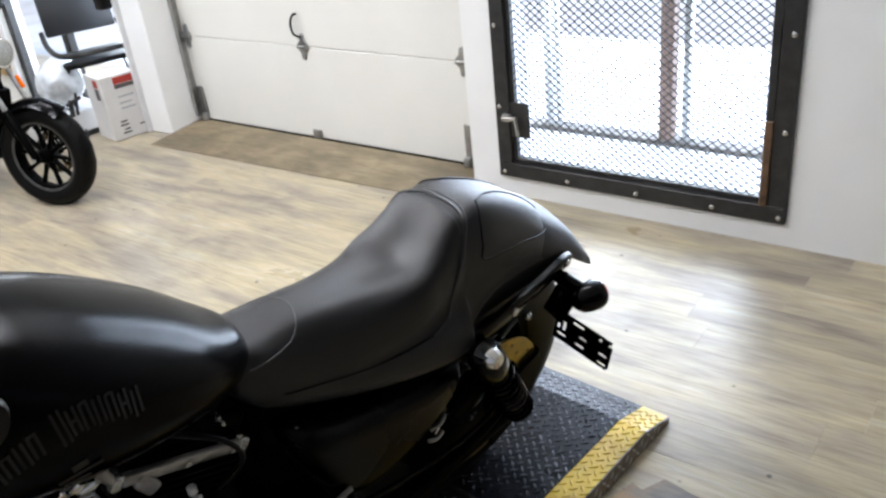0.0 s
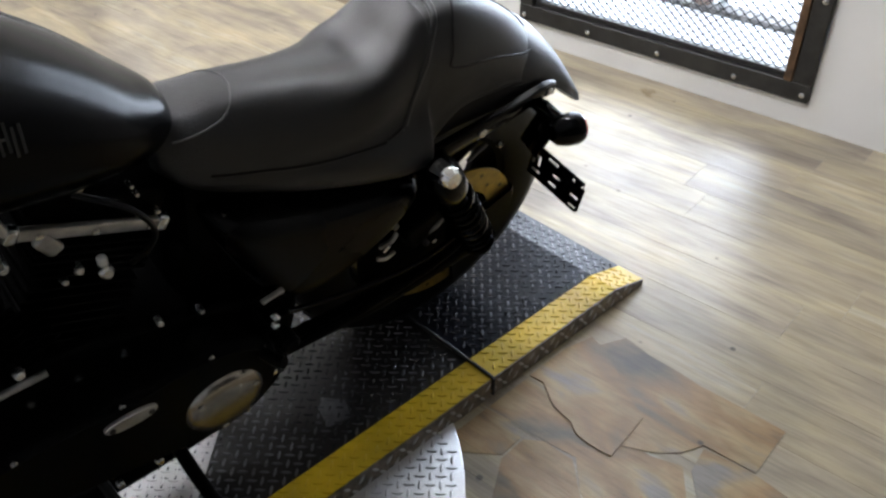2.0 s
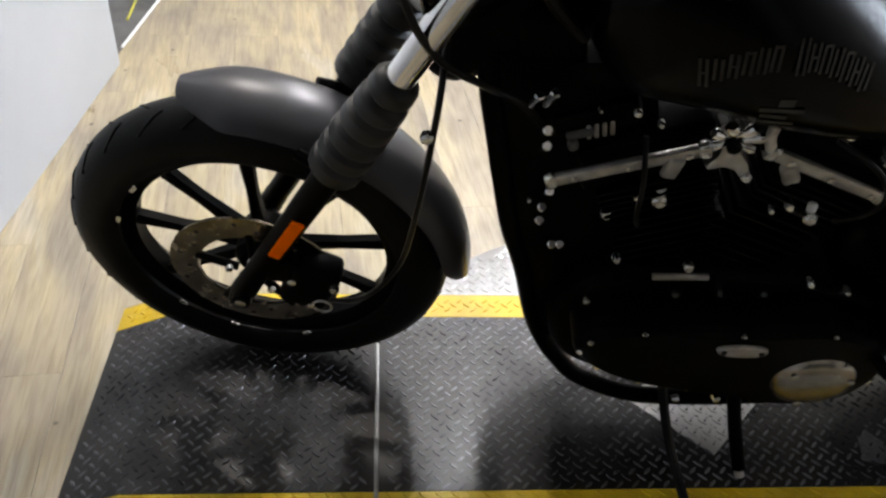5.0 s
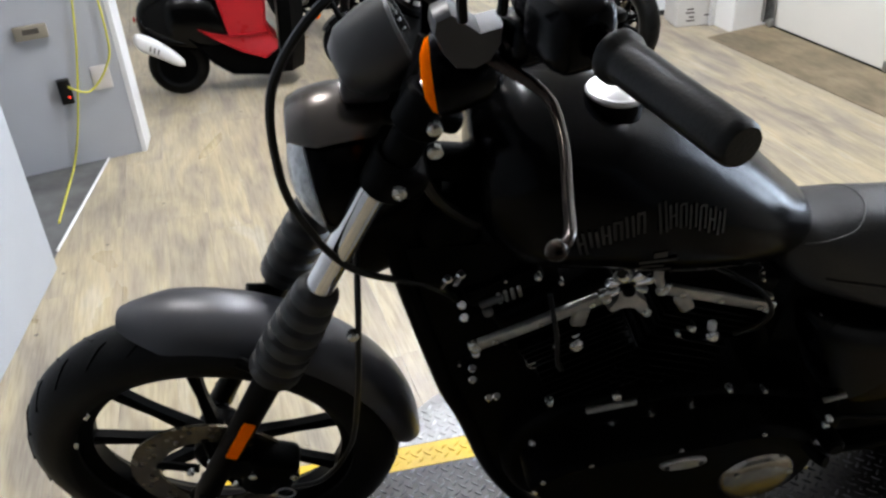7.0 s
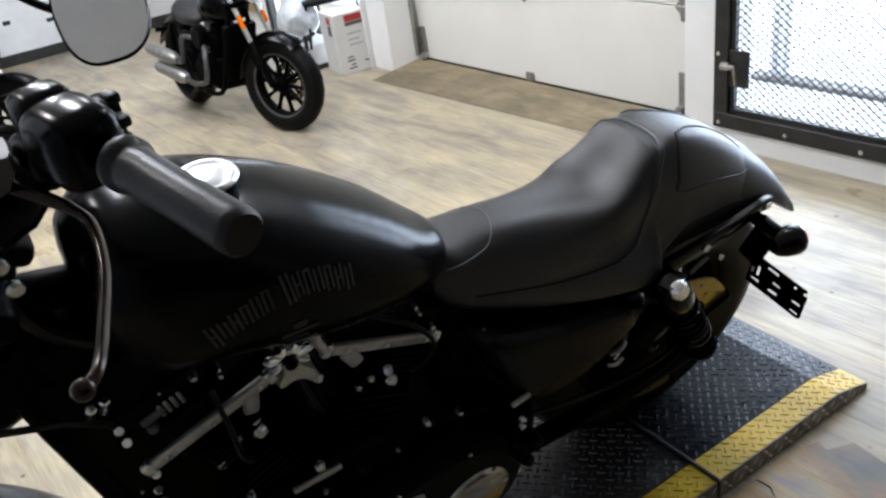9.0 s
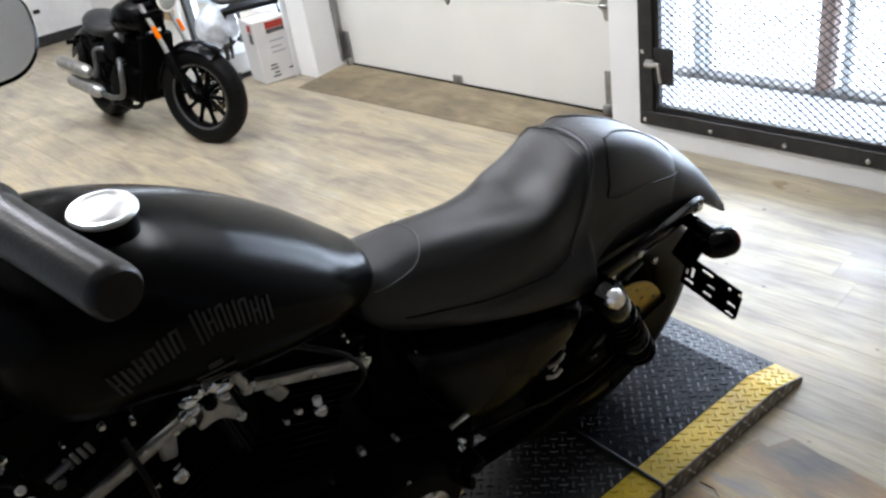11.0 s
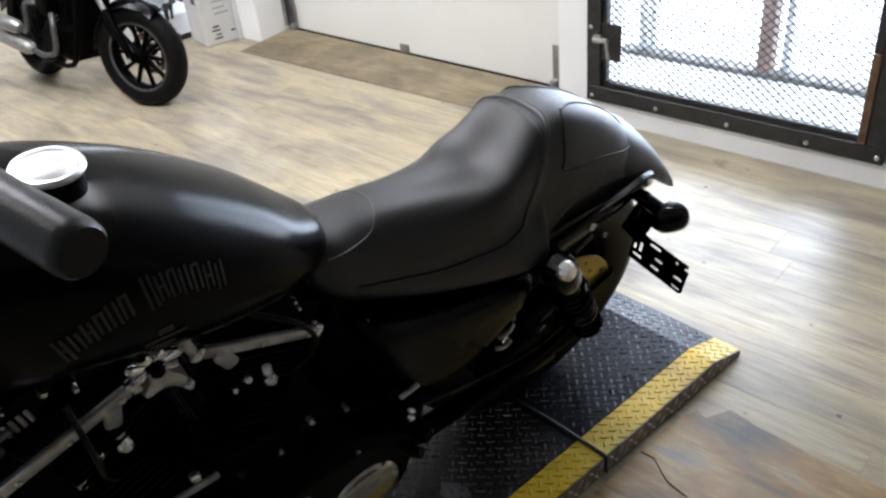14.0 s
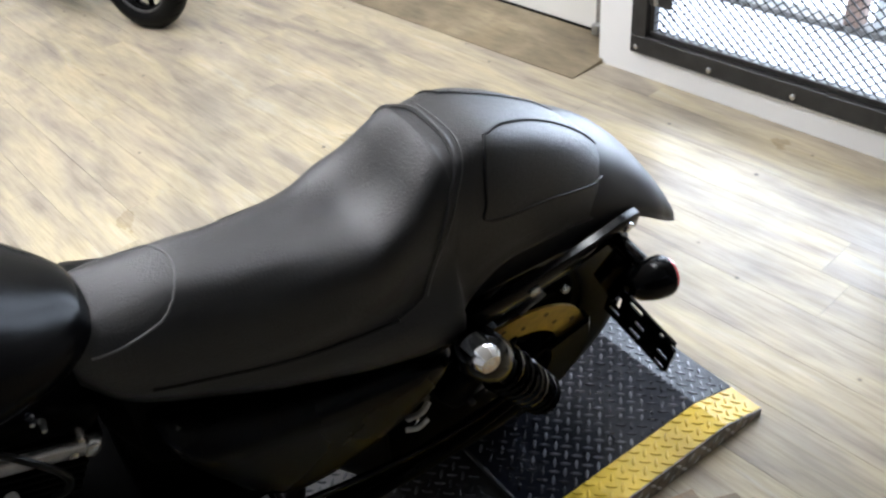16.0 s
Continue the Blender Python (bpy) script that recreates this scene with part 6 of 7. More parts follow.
box(bm, (1.252, -0.148, 0.486), (0.036, 0.003, 0.017), Euler((0, radians(-40), 0)).to_matrix(), 0.001)
part("caliper_tag", bm, M_GOLD, mc, "small brass-yellow tag", smooth=False)
bar_part("guard_edge", [(1.077, -0.166, 0.430), (1.215, -0.168, 0.396), (1.328, -0.168, 0.380), (1.413, -0.168, 0.388), (1.48, -0.166, 0.416)], 0.0055, M_GLOSS, "thin black guard edge")
bar_part("fender_brace", [(1.469, -0.140, 0.571), (1.486, -0.142, 0.586), (1.506, -0.142, 0.598)], 0.0045, M_DULL, "thin grey brace", 3, 8)
bolt(mc, (1.547, -0.142, 0.579), (0, -1, 0.2), 0.007, 0.006)
bm = new_bm()
box(bm, (1.40, -0.125, 0.44), (0.10, 0.045, 0.07), Euler((0, radians(-30), 0)).to_matrix(), 0.014, 3)
part("rear_caliper", bm, M_ENG, mc, "black rear caliper")
bm = new_bm()
arc = []
for k in range(13):
    a = radians(-75 + 97 * k / 12)
    ca, sa = math.cos(a), math.sin(a)
    arc.append([(1.5 + ca * r_, y, RR + sa * r_) for r_, y in ((0.085, -0.112), (0.09, -0.120), (0.168, -0.120), (0.176, -0.113), (0.176, -0.098), (0.172, -0.092), (0.172, -0.110))])
loft(bm, arc)
part("disc_guard", bm, M_ENG, mc, "black guard over the lower disc")
bm = new_bm()
quad = [(1.27, 0.40), (1.40, 0.44), (1.47, 0.40), (1.50, 0.28), (1.40, 0.24), (1.28, 0.27)]
loft(bm, [[(x, y, z) for x, z in quad] for y in (-0.118, -0.108)])
part("belt_guard", bm, M_ENG, mc, "black belt guard", smooth=False)
# exhaust on the far side
bar_part("exhaust_pipe", [(0.55, 0.10, 0.55), (0.47, 0.16, 0.40), (0.55, 0.20, 0.26), (0.80, 0.21, 0.23), (1.10, 0.21, 0.25)], 0.022)
bar_part("muffler", [(1.0, 0.20, 0.37), (1.06, 0.21, 0.375), (1.70, 0.235, 0.46)], 0.043, n=3, seg=18, label="black slash-cut muffler")
bar_part("muffler", [(1.08, 0.21, 0.25), (1.14, 0.215, 0.26), (1.75, 0.235, 0.34)], 0.042, n=3, seg=18)


# ---- the second motorcycle, parked by the entry ----
def small_cruiser(m, label):
    """A small black cruiser: front axle over x = 0, rear along +X, its right side at +Y."""
    b = thing("motorcycle", m, label, "motorcycle", "parked motorcycles")
    R, WB = 0.272, 1.10

    def bp(name, pts, r, material=M_ENG, lab="", n=4, seg=10, parent=None):
        bm = new_bm()
        tube(bm, smooth_line(pts, n), r, seg)
        return part(name, bm, material, parent or b, lab)

    w = cast_wheel(b, "front_wheel", (0, 0, R), R, 0.058, 0.185, 10, hub=0.04, grooves=22, phase=0.1)
    bm = new_bm()
    lathe(bm, [(0.176, 0.036), (0.190, 0.038), (0.192, 0.044), (0.178, 0.042)], (0, 0, R), (0, 1, 0), 48, closed=True)
    part("rim_lip", bm, M_DULL, w, "dull grey rim lip")
    brake_disc(w, (0, 0, R), 0.115, 0.075, -0.06, M_DISC, 14)
    turn = Matrix.Rotation(radians(20), 4, "Z")
    fr = [w]
    up = Vector((0.42, 0, 0.907))
    for s in (-1, 1):
        a0 = Vector((0, 0.085 * s, R))
        bm = new_bm()
        tube(bm, [a0 - up * 0.02, a0, a0 + up * 0.05, a0 + up * 0.27, a0 + up * 0.28], [0.016, 0.022, 0.02, 0.022, 0.018], 14)
        lg = part("fork_leg", bm, M_ENG, b, "black fork slider")
        bolt(lg, a0 + Vector((0, 0.022 * s, 0)), (0, s, 0), 0.012, 0.006)
        bm = new_bm()
        tube(bm, [a0 + up * 0.27, a0 + up * 0.58], 0.0135, 14)
        ft = part("fork_tube", bm, M_SILVER, b, "silver fork tube")
        bm = new_bm()
        box(bm, a0 + up * 0.40 + Vector((-0.014, 0.010 * s, 0)), (0.02, 0.022, 0.07), Euler((0, radians(25), 0)).to_matrix(), 0.005)
        rf = part("reflector", bm, M_ORANGE, b, "amber reflector")
        fr += [lg, ft, rf]
    bm = new_bm()
    rings = []
    for i in range(25):
        t = i / 24
        a = radians(125 - 120 * t)
        ring = []
        for th_in, rg in ((0, range(9)), (0.004, range(8, -1, -1))):
            for k in rg:
                v = -1 + k / 4
                rr = R + 0.035 - th_in - 0.04 * v * v
                ring.append((math.cos(a) * rr, (0.068 - th_in) * v, R + math.sin(a) * rr))
        rings.append(ring)
    loft(bm, rings)
    fr.append(part("front_fender", bm, M_DENIM, b, "black front fender"))
    for s in (-1, 1):
        fr.append(bp("fender_stay", [(0.14, 0.075 * s, R + 0.24), (0.06, 0.082 * s, R + 0.16), (0.10, 0.075 * s, R + 0.10), (0.17, 0.072 * s, R + 0.22)], 0.007, M_ENG))
    for z, t in ((0, 0.50), (0, 0.58)):
        bm = new_bm()
        box(bm, Vector((0, 0, R)) + up * t, (0.05, 0.21, 0.03), None, 0.01)
        fr.append(part("fork_clamp", bm, M_ENG, b))
    hc2 = Vector((0.12, 0, 0.80))
    bm = new_bm()
    lathe(bm, [(0.066, 0), (0.072, 0.006), (0.07, 0.04), (0.05, 0.08), (0, 0.10)], hc2, (1, 0, 0.1), 28)
    h2 = part("headlight", bm, M_ENG, b, "round black headlight")
    bm = new_bm()
    lathe(bm, [(0, -0.012), (0.045, -0.008), (0.064, 0.0), (0.064, 0.004), (0, 0.004)], hc2, (1, 0, 0.1), 28)
    part("headlight_glass", bm, M_LENS, h2, "clear round glass")
    bm = new_bm()
    lathe(bm, [(0.064, -0.003), (0.073, -0.003), (0.075, 0.006), (0.066, 0.006)], hc2, (1, 0, 0.1), 28, closed=True)
    part("headlight_ring", bm, M_CHROME, h2, "chrome headlight ring")
    fr.append(h2)
    hb2 = bp("handlebar", [(0.42, -0.36, 0.98), (0.34, -0.30, 1.0), (0.30, -0.08, 0.93), (0.30, 0.08, 0.93), (0.34, 0.30, 1.0), (0.42, 0.36, 0.98)], 0.012, M_ENG)
    fr.append(hb2)
    for s in (-1, 1):
        fr.append(bp("grip", [(0.37, 0.33 * s, 0.992), (0.46, 0.39 * s, 0.97)], 0.018, M_RUBBER, n=2))
    piv = Vector((0.24, 0, 0.75))
    for ob in fr:
        ob.matrix_basis = Matrix.Translation(piv) @ turn @ Matrix.Translation(-piv)
    # body
    bm = new_bm()
    superloft(bm, dense([(0.27, 0.03, 0.66, 0.72, 0.9), (0.30, 0.09, 0.62, 0.76, 0.8), (0.42, 0.125, 0.60, 0.79, 0.75), (0.55, 0.115, 0.60, 0.76, 0.8), (0.66, 0.07, 0.61, 0.69, 0.9), (0.69, 0.03, 0.63, 0.66, 1)], 4), 24)
    part("fuel_tank", bm, M_DENIM, b, "black fuel tank", angle=60)
    bm = new_bm()
    superloft(bm, dense([(0.64, 0.06, 0.58, 0.63, 0.8), (0.70, 0.11, 0.555, 0.63, 0.7), (0.82, 0.13, 0.545, 0.64, 0.7), (0.94, 0.125, 0.56, 0.675, 0.75), (1.0, 0.08, 0.59, 0.685, 0.85), (1.02, 0.03, 0.62, 0.67, 1)], 4), 24)
    part("seat", bm, M_SEAT, b, "grey-black solo seat", angle=70)
    bm = new_bm()
    rings = []
    for i in range(21):
        t = i / 20
        a = radians(120 - 100 * t)
        ring = []
        for th_in, rg in ((0, range(9)), (0.004, range(8, -1, -1))):
            for k in rg:
                v = -1 + k / 4
                rr = 0.315 - th_in - 0.045 * v * v
                ring.append((WB + math.cos(a) * rr, (0.085 - th_in) * v, 0.27 + math.sin(a) * rr))
        rings.append(ring)
    loft(bm, rings)
    part("rear_fender", bm, M_DENIM, b, "black rear fender")
    cast_wheel(b, "rear_wheel", (WB, 0, 0.265), 0.265, 0.07, 0.18, 10, hub=0.05, grooves=20)
    # radiator cover and frame
    bm = new_bm()
    box(bm, (0.33, 0, 0.44), (0.05, 0.20, 0.34), Euler((0, radians(-16), 0)).to_matrix(), 0.012)
    part("radiator", bm, M_ENG, b, "black radiator cover")
    for s in (-1, 1):
        bp("frame_tube", [(0.28, 0.05 * s, 0.68), (0.33, 0.10 * s, 0.40), (0.42, 0.12 * s, 0.20), (0.75, 0.12 * s, 0.19), (0.86, 0.12 * s, 0.34), (0.96, 0.12 * s, 0.54)], 0.015)
        bp("swingarm", [(0.78, 0.10 * s, 0.28), (WB, 0.10 * s, 0.265)], 0.018, n=2)
        sp = bp("shock", [(0.97, 0.125 * s, 0.56), (1.04, 0.125 * s, 0.30)], 0.017, n=2)
        bm = new_bm()
        pts = [Vector((0.975 + 0.06 * u / 70 + 0.022 * math.cos(u * 0.72), 0.125 * s + 0.022 * math.sin(u * 0.72), 0.53 - 0.17 * u / 70)) for u in range(70)]
        tube(bm, pts, 0.005, 5)
        part("coil_spring", bm, M_ENG, sp)
        bp("turn_signal", [(1.14, 0.10 * s, 0.50), (1.15, 0.17 * s, 0.50)], 0.014, M_ENG, n=2)
    bm = new_bm()
    box(bm, (0.60, 0, 0.30), (0.30, 0.22, 0.22), None, 0.05, 3)
    e2 = part("engine", bm, M_ENG, b, "black and silver engine")
    for tl in (-22, 24):
        m4 = Matrix.Translation((0.58, 0, 0.32)) @ Matrix.Rotation(radians(tl), 4, "Y")
        mm = M_SILVER if tl > 0 else M_ENG
        for i in range(7):
            bm = new_bm()
            box(bm, (0, 0, 0.09 + i * 0.02), (0.125, 0.17, 0.007), None, 0.002, 1)
            bmesh.ops.transform(bm, matrix=m4, verts=bm.verts[:])
            part("fin", bm, mm, e2)
        bm = new_bm()
        box(bm, (0, 0, 0.245), (0.11, 0.15, 0.06), None, 0.018, 3)
        cyl(bm, (0, 0, 0.02), (0, 0, 0.22), 0.05, 16)
        bmesh.ops.transform(bm, matrix=m4, verts=bm.verts[:])
        part("cylinder", bm, mm, e2, "finned cylinder")
    bm = new_bm()
    cyl(bm, (0.62, 0.10, 0.30), (0.62, 0.145, 0.30), 0.085, 28, 0.012)
    part("engine_cover", bm, M_ENG, e2, "round black engine cover")
    bm = new_bm()
    cyl(bm, (0.56, 0.10, 0.52), (0.56, 0.165, 0.52), 0.07, 24, 0.012)
    part("air_filter", bm, M_ENG, e2, "round black air filter cover")
    bm = new_bm()
    box(bm, (0.80, 0.10, 0.46), (0.16, 0.05, 0.12), None, 0.02, 3)
    part("side_cover", bm, M_ENG, b, "black side cover")
    for pts, mm, r in (([(0.53, 0.13, 0.48), (0.45, 0.17, 0.42), (0.47, 0.18, 0.28), (0.62, 0.18, 0.235), (0.78, 0.18, 0.24)], M_DULL, 0.016),
                       ([(0.68, 0.13, 0.50), (0.74, 0.17, 0.50), (0.76, 0.18, 0.40), (0.80, 0.18, 0.345), (0.86, 0.18, 0.345)], M_DULL, 0.016)):
        bp("exhaust_pipe", pts, r, mm, "silver exhaust pipe")
    for z in (0.245, 0.35):
        bm = new_bm()
        lathe(bm, [(0, 0), (0.02, 0), (0.036, 0.03), (0.042, 0.06), (0.042, 0.34), (0.036, 0.36), (0.028, 0.36), (0.028, 0.33), (0, 0.33)], (0.76 if z < 0.3 else 0.86, 0.185, z), (1, 0.06, 0.10), 24)
        part("muffler", bm, M_SILVER, b, "brushed silver muffler")
    bp("side_stand", [(0.55, -0.12, 0.18), (0.60, -0.20, 0.03)], 0.012, n=2)
    bp("foot_peg", [(0.55, 0.12, 0.22), (0.55, 0.22, 0.225)], 0.013, M_RUBBER, n=2)
    return b


def ground_pose(x, y, rx, ry, lean=0.0):
    """Stands a thing whose +X runs from (x, y) towards (rx, ry)."""
    return pose(x, y, 0.001) @ Matrix.Rotation(math.atan2(ry - y, rx - x), 4, "Z") @ Matrix.Rotation(radians(lean), 4, "X")


cr2 = small_cruiser(ground_pose(1.075, 2.845, 0.955, 4.0, 5) @ Matrix.Scale(0.875, 4), "small black cruiser motorcycle with twin silver mufflers")
o = copy_thing(cr2, ground_pose(-0.25, 5.0, 0.15, 5.95, 6) @ Matrix.Scale(0.9, 4))
o["label"] = "dark cruiser motorcycle parked further back in the showroom"
o = copy_thing(cr2, ground_pose(-0.03, 3.68, -0.52, 4.62, 6) @ Matrix.Scale(0.92, 4))
o["label"] = "dark motorcycle beside the scooter in the showroom"

# ---- the carton, bag, chair and shelf by the entry ----
bx = thing("carton", pose(1.735, 3.39, 0) @ Matrix.Rotation(radians(-4), 4, "Z"), "white printed cardboard carton with a red band", "box")
bm = new_bm()
box(bm, (0.10, 0.10, 0.18), (0.21, 0.20, 0.355), None, 0.003, 1)
part("carton_body", bm, M_CARD, bx, smooth=False)
for (c, s_, mm, nm) in (((0.125, -0.0012, 0.325), (0.11, 0.0015, 0.038), M_PRINT_RED, "red_band"), ((0.125, -0.0012, 0.292), (0.11, 0.0015, 0.022), M_PRINT_DARK, "dark_band"),
                        ((-0.0062, 0.06, 0.32), (0.0015, 0.05, 0.04), M_PRINT_RED, "red_band"), ((-0.0062, 0.06, 0.262), (0.0015, 0.05, 0.06), M_PRINT_DARK, "dark_band")):
    bm = new_bm()
    box(bm, c, s_)
    part(nm, bm, mm, bx, smooth=False)
for k, (x, w_, z) in enumerate(((0.12, 0.09, 0.235), (0.11, 0.07, 0.20), (0.12, 0.085, 0.17), (0.07, 0.04, 0.10), (0.07, 0.05, 0.08), (0.08, 0.03, 0.055), (0.17, 0.03, 0.06), (0.075, 0.05, 0.035))):
    bm = new_bm()
    box(bm, (x, -0.0012, z), (w_, 0.0014, 0.009))
    part("print_bar", bm, M_WALL_GREY if k < 3 else M_PRINT_DARK, bx, smooth=False)
bm = new_bm()
bmesh.ops.create_icosphere(bm, subdivisions=4, radius=0.13)
for v in bm.verts:
    n = noise.noise(v.co * 14) * 0.03 + noise.noise(v.co * 40) * 0.012
    v.co = v.co * (1 + n * 4)
    v.co.z = v.co.z * 1.15 if v.co.z > 0 else v.co.z * 0.9
bag = part("plastic_bag", bm, M_BAG, None, angle=25)
bag.matrix_basis = pose(1.70, 3.78, 0.30)
tagged(bag, "crumpled clear plastic bag with bluish folds", "bag")
lb = thing("low_shelf", pose(1.60, 3.75, 0), "low white shelf unit with a black base", "shelf")
bm = new_bm()
box(bm, (0.05, 0.10, 0.09), (0.42, 0.38, 0.12), None, 0.004, 1)
part("shelf_body", bm, M_WHITE_PL, lb, smooth=False)
bm = new_bm()
box(bm, (0.05, 0.10, 0.015), (0.43, 0.39, 0.03), None, 0.003, 1)
part("shelf_base", bm, M_STEEL_BLACK, lb, "black base strip", smooth=False)
pt_ = thing("pump_handle", pose(1.63, 3.60, 0.15), "dark metal tool with handles on the shelf", "tool")
bm = new_bm()
tube(bm, [(0, 0, 0), (0.01, 0.0, 0.09)], 0.014, 8)
tube(bm, [(-0.05, 0, 0.06), (0.07, 0, 0.09)], 0.011, 8)
tube(bm, [(0.03, 0, 0.0), (0.05, 0.0, 0.12)], 0.009, 8)
part("tool_body", bm, M_STEEL_BLACK, pt_)
ch = thing("folding_chair", pose(1.95, 3.90, 0) @ Matrix.Rotation(radians(-14), 4, "Z") @ Matrix.Scale(0.88, 4), "folding chair with black back and black tube frame", "chair")
bm = new_bm()
box(bm, (0, 0.0, 0.74), (0.44, 0.03, 0.30), Euler((radians(-8), 0, 0)).to_matrix(), 0.012)
part("backrest", bm, M_SEAT, ch, "black padded back")
bm = new_bm()
box(bm, (0, -0.18, 0.455), (0.44, 0.40, 0.035), None, 0.014, 3)
part("seat", bm, M_RUBBER, ch, "dark padded seat")
bm = new_bm()
tube(bm, smooth_line([(-0.24, 0.0, 0.62), (-0.25, -0.16, 0.555), (-0.21, -0.38, 0.53), (0, -0.41, 0.525), (0.21, -0.38, 0.53), (0.25, -0.16, 0.555), (0.24, 0.0, 0.62)], 6), 0.017, 10)
part("arm_tube", bm, M_STEEL_BLACK, ch, "black bent tube")
for s in (-1, 1):
    for y0, y1 in ((-0.34, -0.02), (-0.02, -0.36)):
        bm = new_bm()
        tube(bm, [(0.20 * s, y0, 0.45), (0.21 * s, y1, 0.0)], 0.009, 8)
        part("leg", bm, M_STEEL_BLACK, ch)
tp = thing("wall_panel", WM, "tan wooden panel on the wall beside the entry", "panel")
bm = new_bm()
box(bm, (-4.78, 2.285, 1.05), (0.56, 0.024, 1.7), None, 0.004, 1)
part("panel_board", bm, M_PANEL_TAN, tp, smooth=False)
cz_ = thing("white_counter", pose(0.35, 6.35, 0), "long white counter with black fittings at the back", "counter")
bm = new_bm()
box(bm, (0, 0, 0.24), (3.4, 0.5, 0.48), None, 0.01, 1)
part("counter_body", bm, M_WHITE_PL, cz_, smooth=False)
bm = new_bm()
box(bm, (0, -0.26, 0.04), (3.4, 0.03, 0.08), None, 0.004, 1)
part("kick_plate", bm, M_STEEL_BLACK, cz_, smooth=False)
for i in range(11):
    bm = new_bm()
    box(bm, (-1.5 + i * 0.3, -0.253, 0.26 + 0.05 * (i % 2)), (0.05, 0.012, 0.03), None, 0.004, 1)
    part("black_fitting", bm, M_STEEL_BLACK, cz_)

# ---- the red scooter ----
sc_ = thing("scooter", pose(-1.01, 3.30, 0.001) @ Matrix.Rotation(radians(2), 4, "Z") @ Matrix.Rotation(radians(-5), 4, "X") @ Matrix.Scale(0.79, 4), "red and black scooter with a white muffler guard", "scooter")


def sp_(name, bm, material, label="", parent=None, angle=40):
    return part(name, bm, material, parent or sc_, label, angle=angle)


for x in (0.0, 1.12):
    bm = new_bm()
    tyre_mesh(bm, (x, 0, 0.19), 0.19, 0.045, 0.115, 40)
    tw = sp_("wheel", bm, M_TYRE, "small black scooter tyre")
    bm = new_bm()
    lathe(bm, [(0, -0.03), (0.1, -0.03), (0.118, -0.036), (0.118, 0.036), (0.1, 0.03), (0, 0.03)], (x, 0, 0.19), (0, 1, 0), 28)
    part("rim", bm, M_ENG, tw)
bm = new_bm()
superloft(bm, dense([(-0.20, 0.03, 0.44, 0.50, 0.9), (-0.16, 0.12, 0.36, 0.60, 0.8), (-0.02, 0.165, 0.30, 0.66, 0.75), (0.18, 0.16, 0.26, 0.66, 0.75), (0.34, 0.13, 0.24, 0.58, 0.8), (0.40, 0.08, 0.24, 0.44, 0.9)], 4), 28)
sp_("rear_cowl", bm, M_GLOSS, "gloss black rear cowl", angle=60)
bm = new_bm()
superloft(bm, dense([(-0.12, 0.07, 0.655, 0.70, 0.8), (-0.04, 0.13, 0.63, 0.735, 0.75), (0.14, 0.15, 0.59, 0.735, 0.75), (0.34, 0.155, 0.57, 0.72, 0.75), (0.50, 0.15, 0.575, 0.705, 0.75), (0.57, 0.11, 0.585, 0.68, 0.85), (0.60, 0.05, 0.60, 0.65, 0.9)], 4), 24)
sp_("seat", bm, mat("brown_vinyl", (0.060, 0.032, 0.021), 0.42, 0.0, 0.15, 12, 0.1, 300), "dark brown scooter seat", angle=60)
bm = new_bm()
loft(bm, [[(0.44 + (x - 0.44) * k, y, 0.30 + (z - 0.30) * k) for x, z in ((0.163, 0.42), (0.25, 0.385), (0.345, 0.357), (0.47, 0.352), (0.60, 0.352), (0.64, 0.30), (0.63, 0.25), (0.548, 0.196), (0.40, 0.258), (0.27, 0.34))]
          for y, k in ((-0.155, 0.90), (-0.168, 0.96), (-0.174, 1.0), (0.0, 1.0), (0.174, 1.0), (0.168, 0.96), (0.155, 0.90))])
sp_("floorboard", bm, M_SCOOT_RED, "red flared floorboard", angle=50)
bm = new_bm()
loft(bm, [[(0.45 + (x - 0.45) * k, y, z) for x, z in ((0.30, 0.615), (0.45, 0.60), (0.60, 0.575), (0.592, 0.48), (0.582, 0.41), (0.60, 0.345), (0.347, 0.35), (0.328, 0.45))]
          for y, k in ((-0.13, 0.90), (-0.158, 0.96), (-0.168, 1.0), (0.0, 1.04), (0.168, 1.0), (0.158, 0.96), (0.13, 0.90))])
sp_("seat_front", bm, M_SCOOT_RED, "red panel below the seat", angle=50)
bm = new_bm()
loft(bm, [[(0.42 + (x - 0.42) * k, y, z) for x, z in ((0.08, 0.40), (0.163, 0.405), (0.40, 0.250), (0.548, 0.192), (0.66, 0.215), (0.68, 0.10), (0.60, 0.078), (0.33, 0.115), (0.22, 0.20))]
          for y, k in ((-0.12, 0.95), (-0.158, 1.0), (0.0, 1.0), (0.158, 1.0), (0.12, 0.95))])
sp_("underbody", bm, M_ENG, "black underbody", angle=50)
bm = new_bm()
loft(bm, [[(x0, -0.18 * w, z0), (x0 + 0.08, -0.19 * w, z0), (x0 + 0.17, 0, z0), (x0 + 0.08, 0.19 * w, z0), (x0, 0.18 * w, z0)] for x0, z0, w in ((0.62, 0.09, 0.85), (0.645, 0.22, 0.95), (0.655, 0.35, 1.0), (0.67, 0.60, 1.0), (0.72, 0.82, 0.7), (0.75, 0.90, 0.3))])
sp_("leg_shield", bm, M_ENG, "black leg shield", angle=50)
bm = new_bm()
tube(bm, [(0.90, 0, 0.80), (0.88, 0, 0.98), (0.85, 0.0, 1.0)], 0.03, 10)
tube(bm, [(0.83, -0.32, 1.02), (0.86, -0.1, 1.01), (0.86, 0.1, 1.01), (0.83, 0.32, 1.02)], 0.014, 10)
sp_("handlebar", bm, M_ENG)
bm = new_bm()
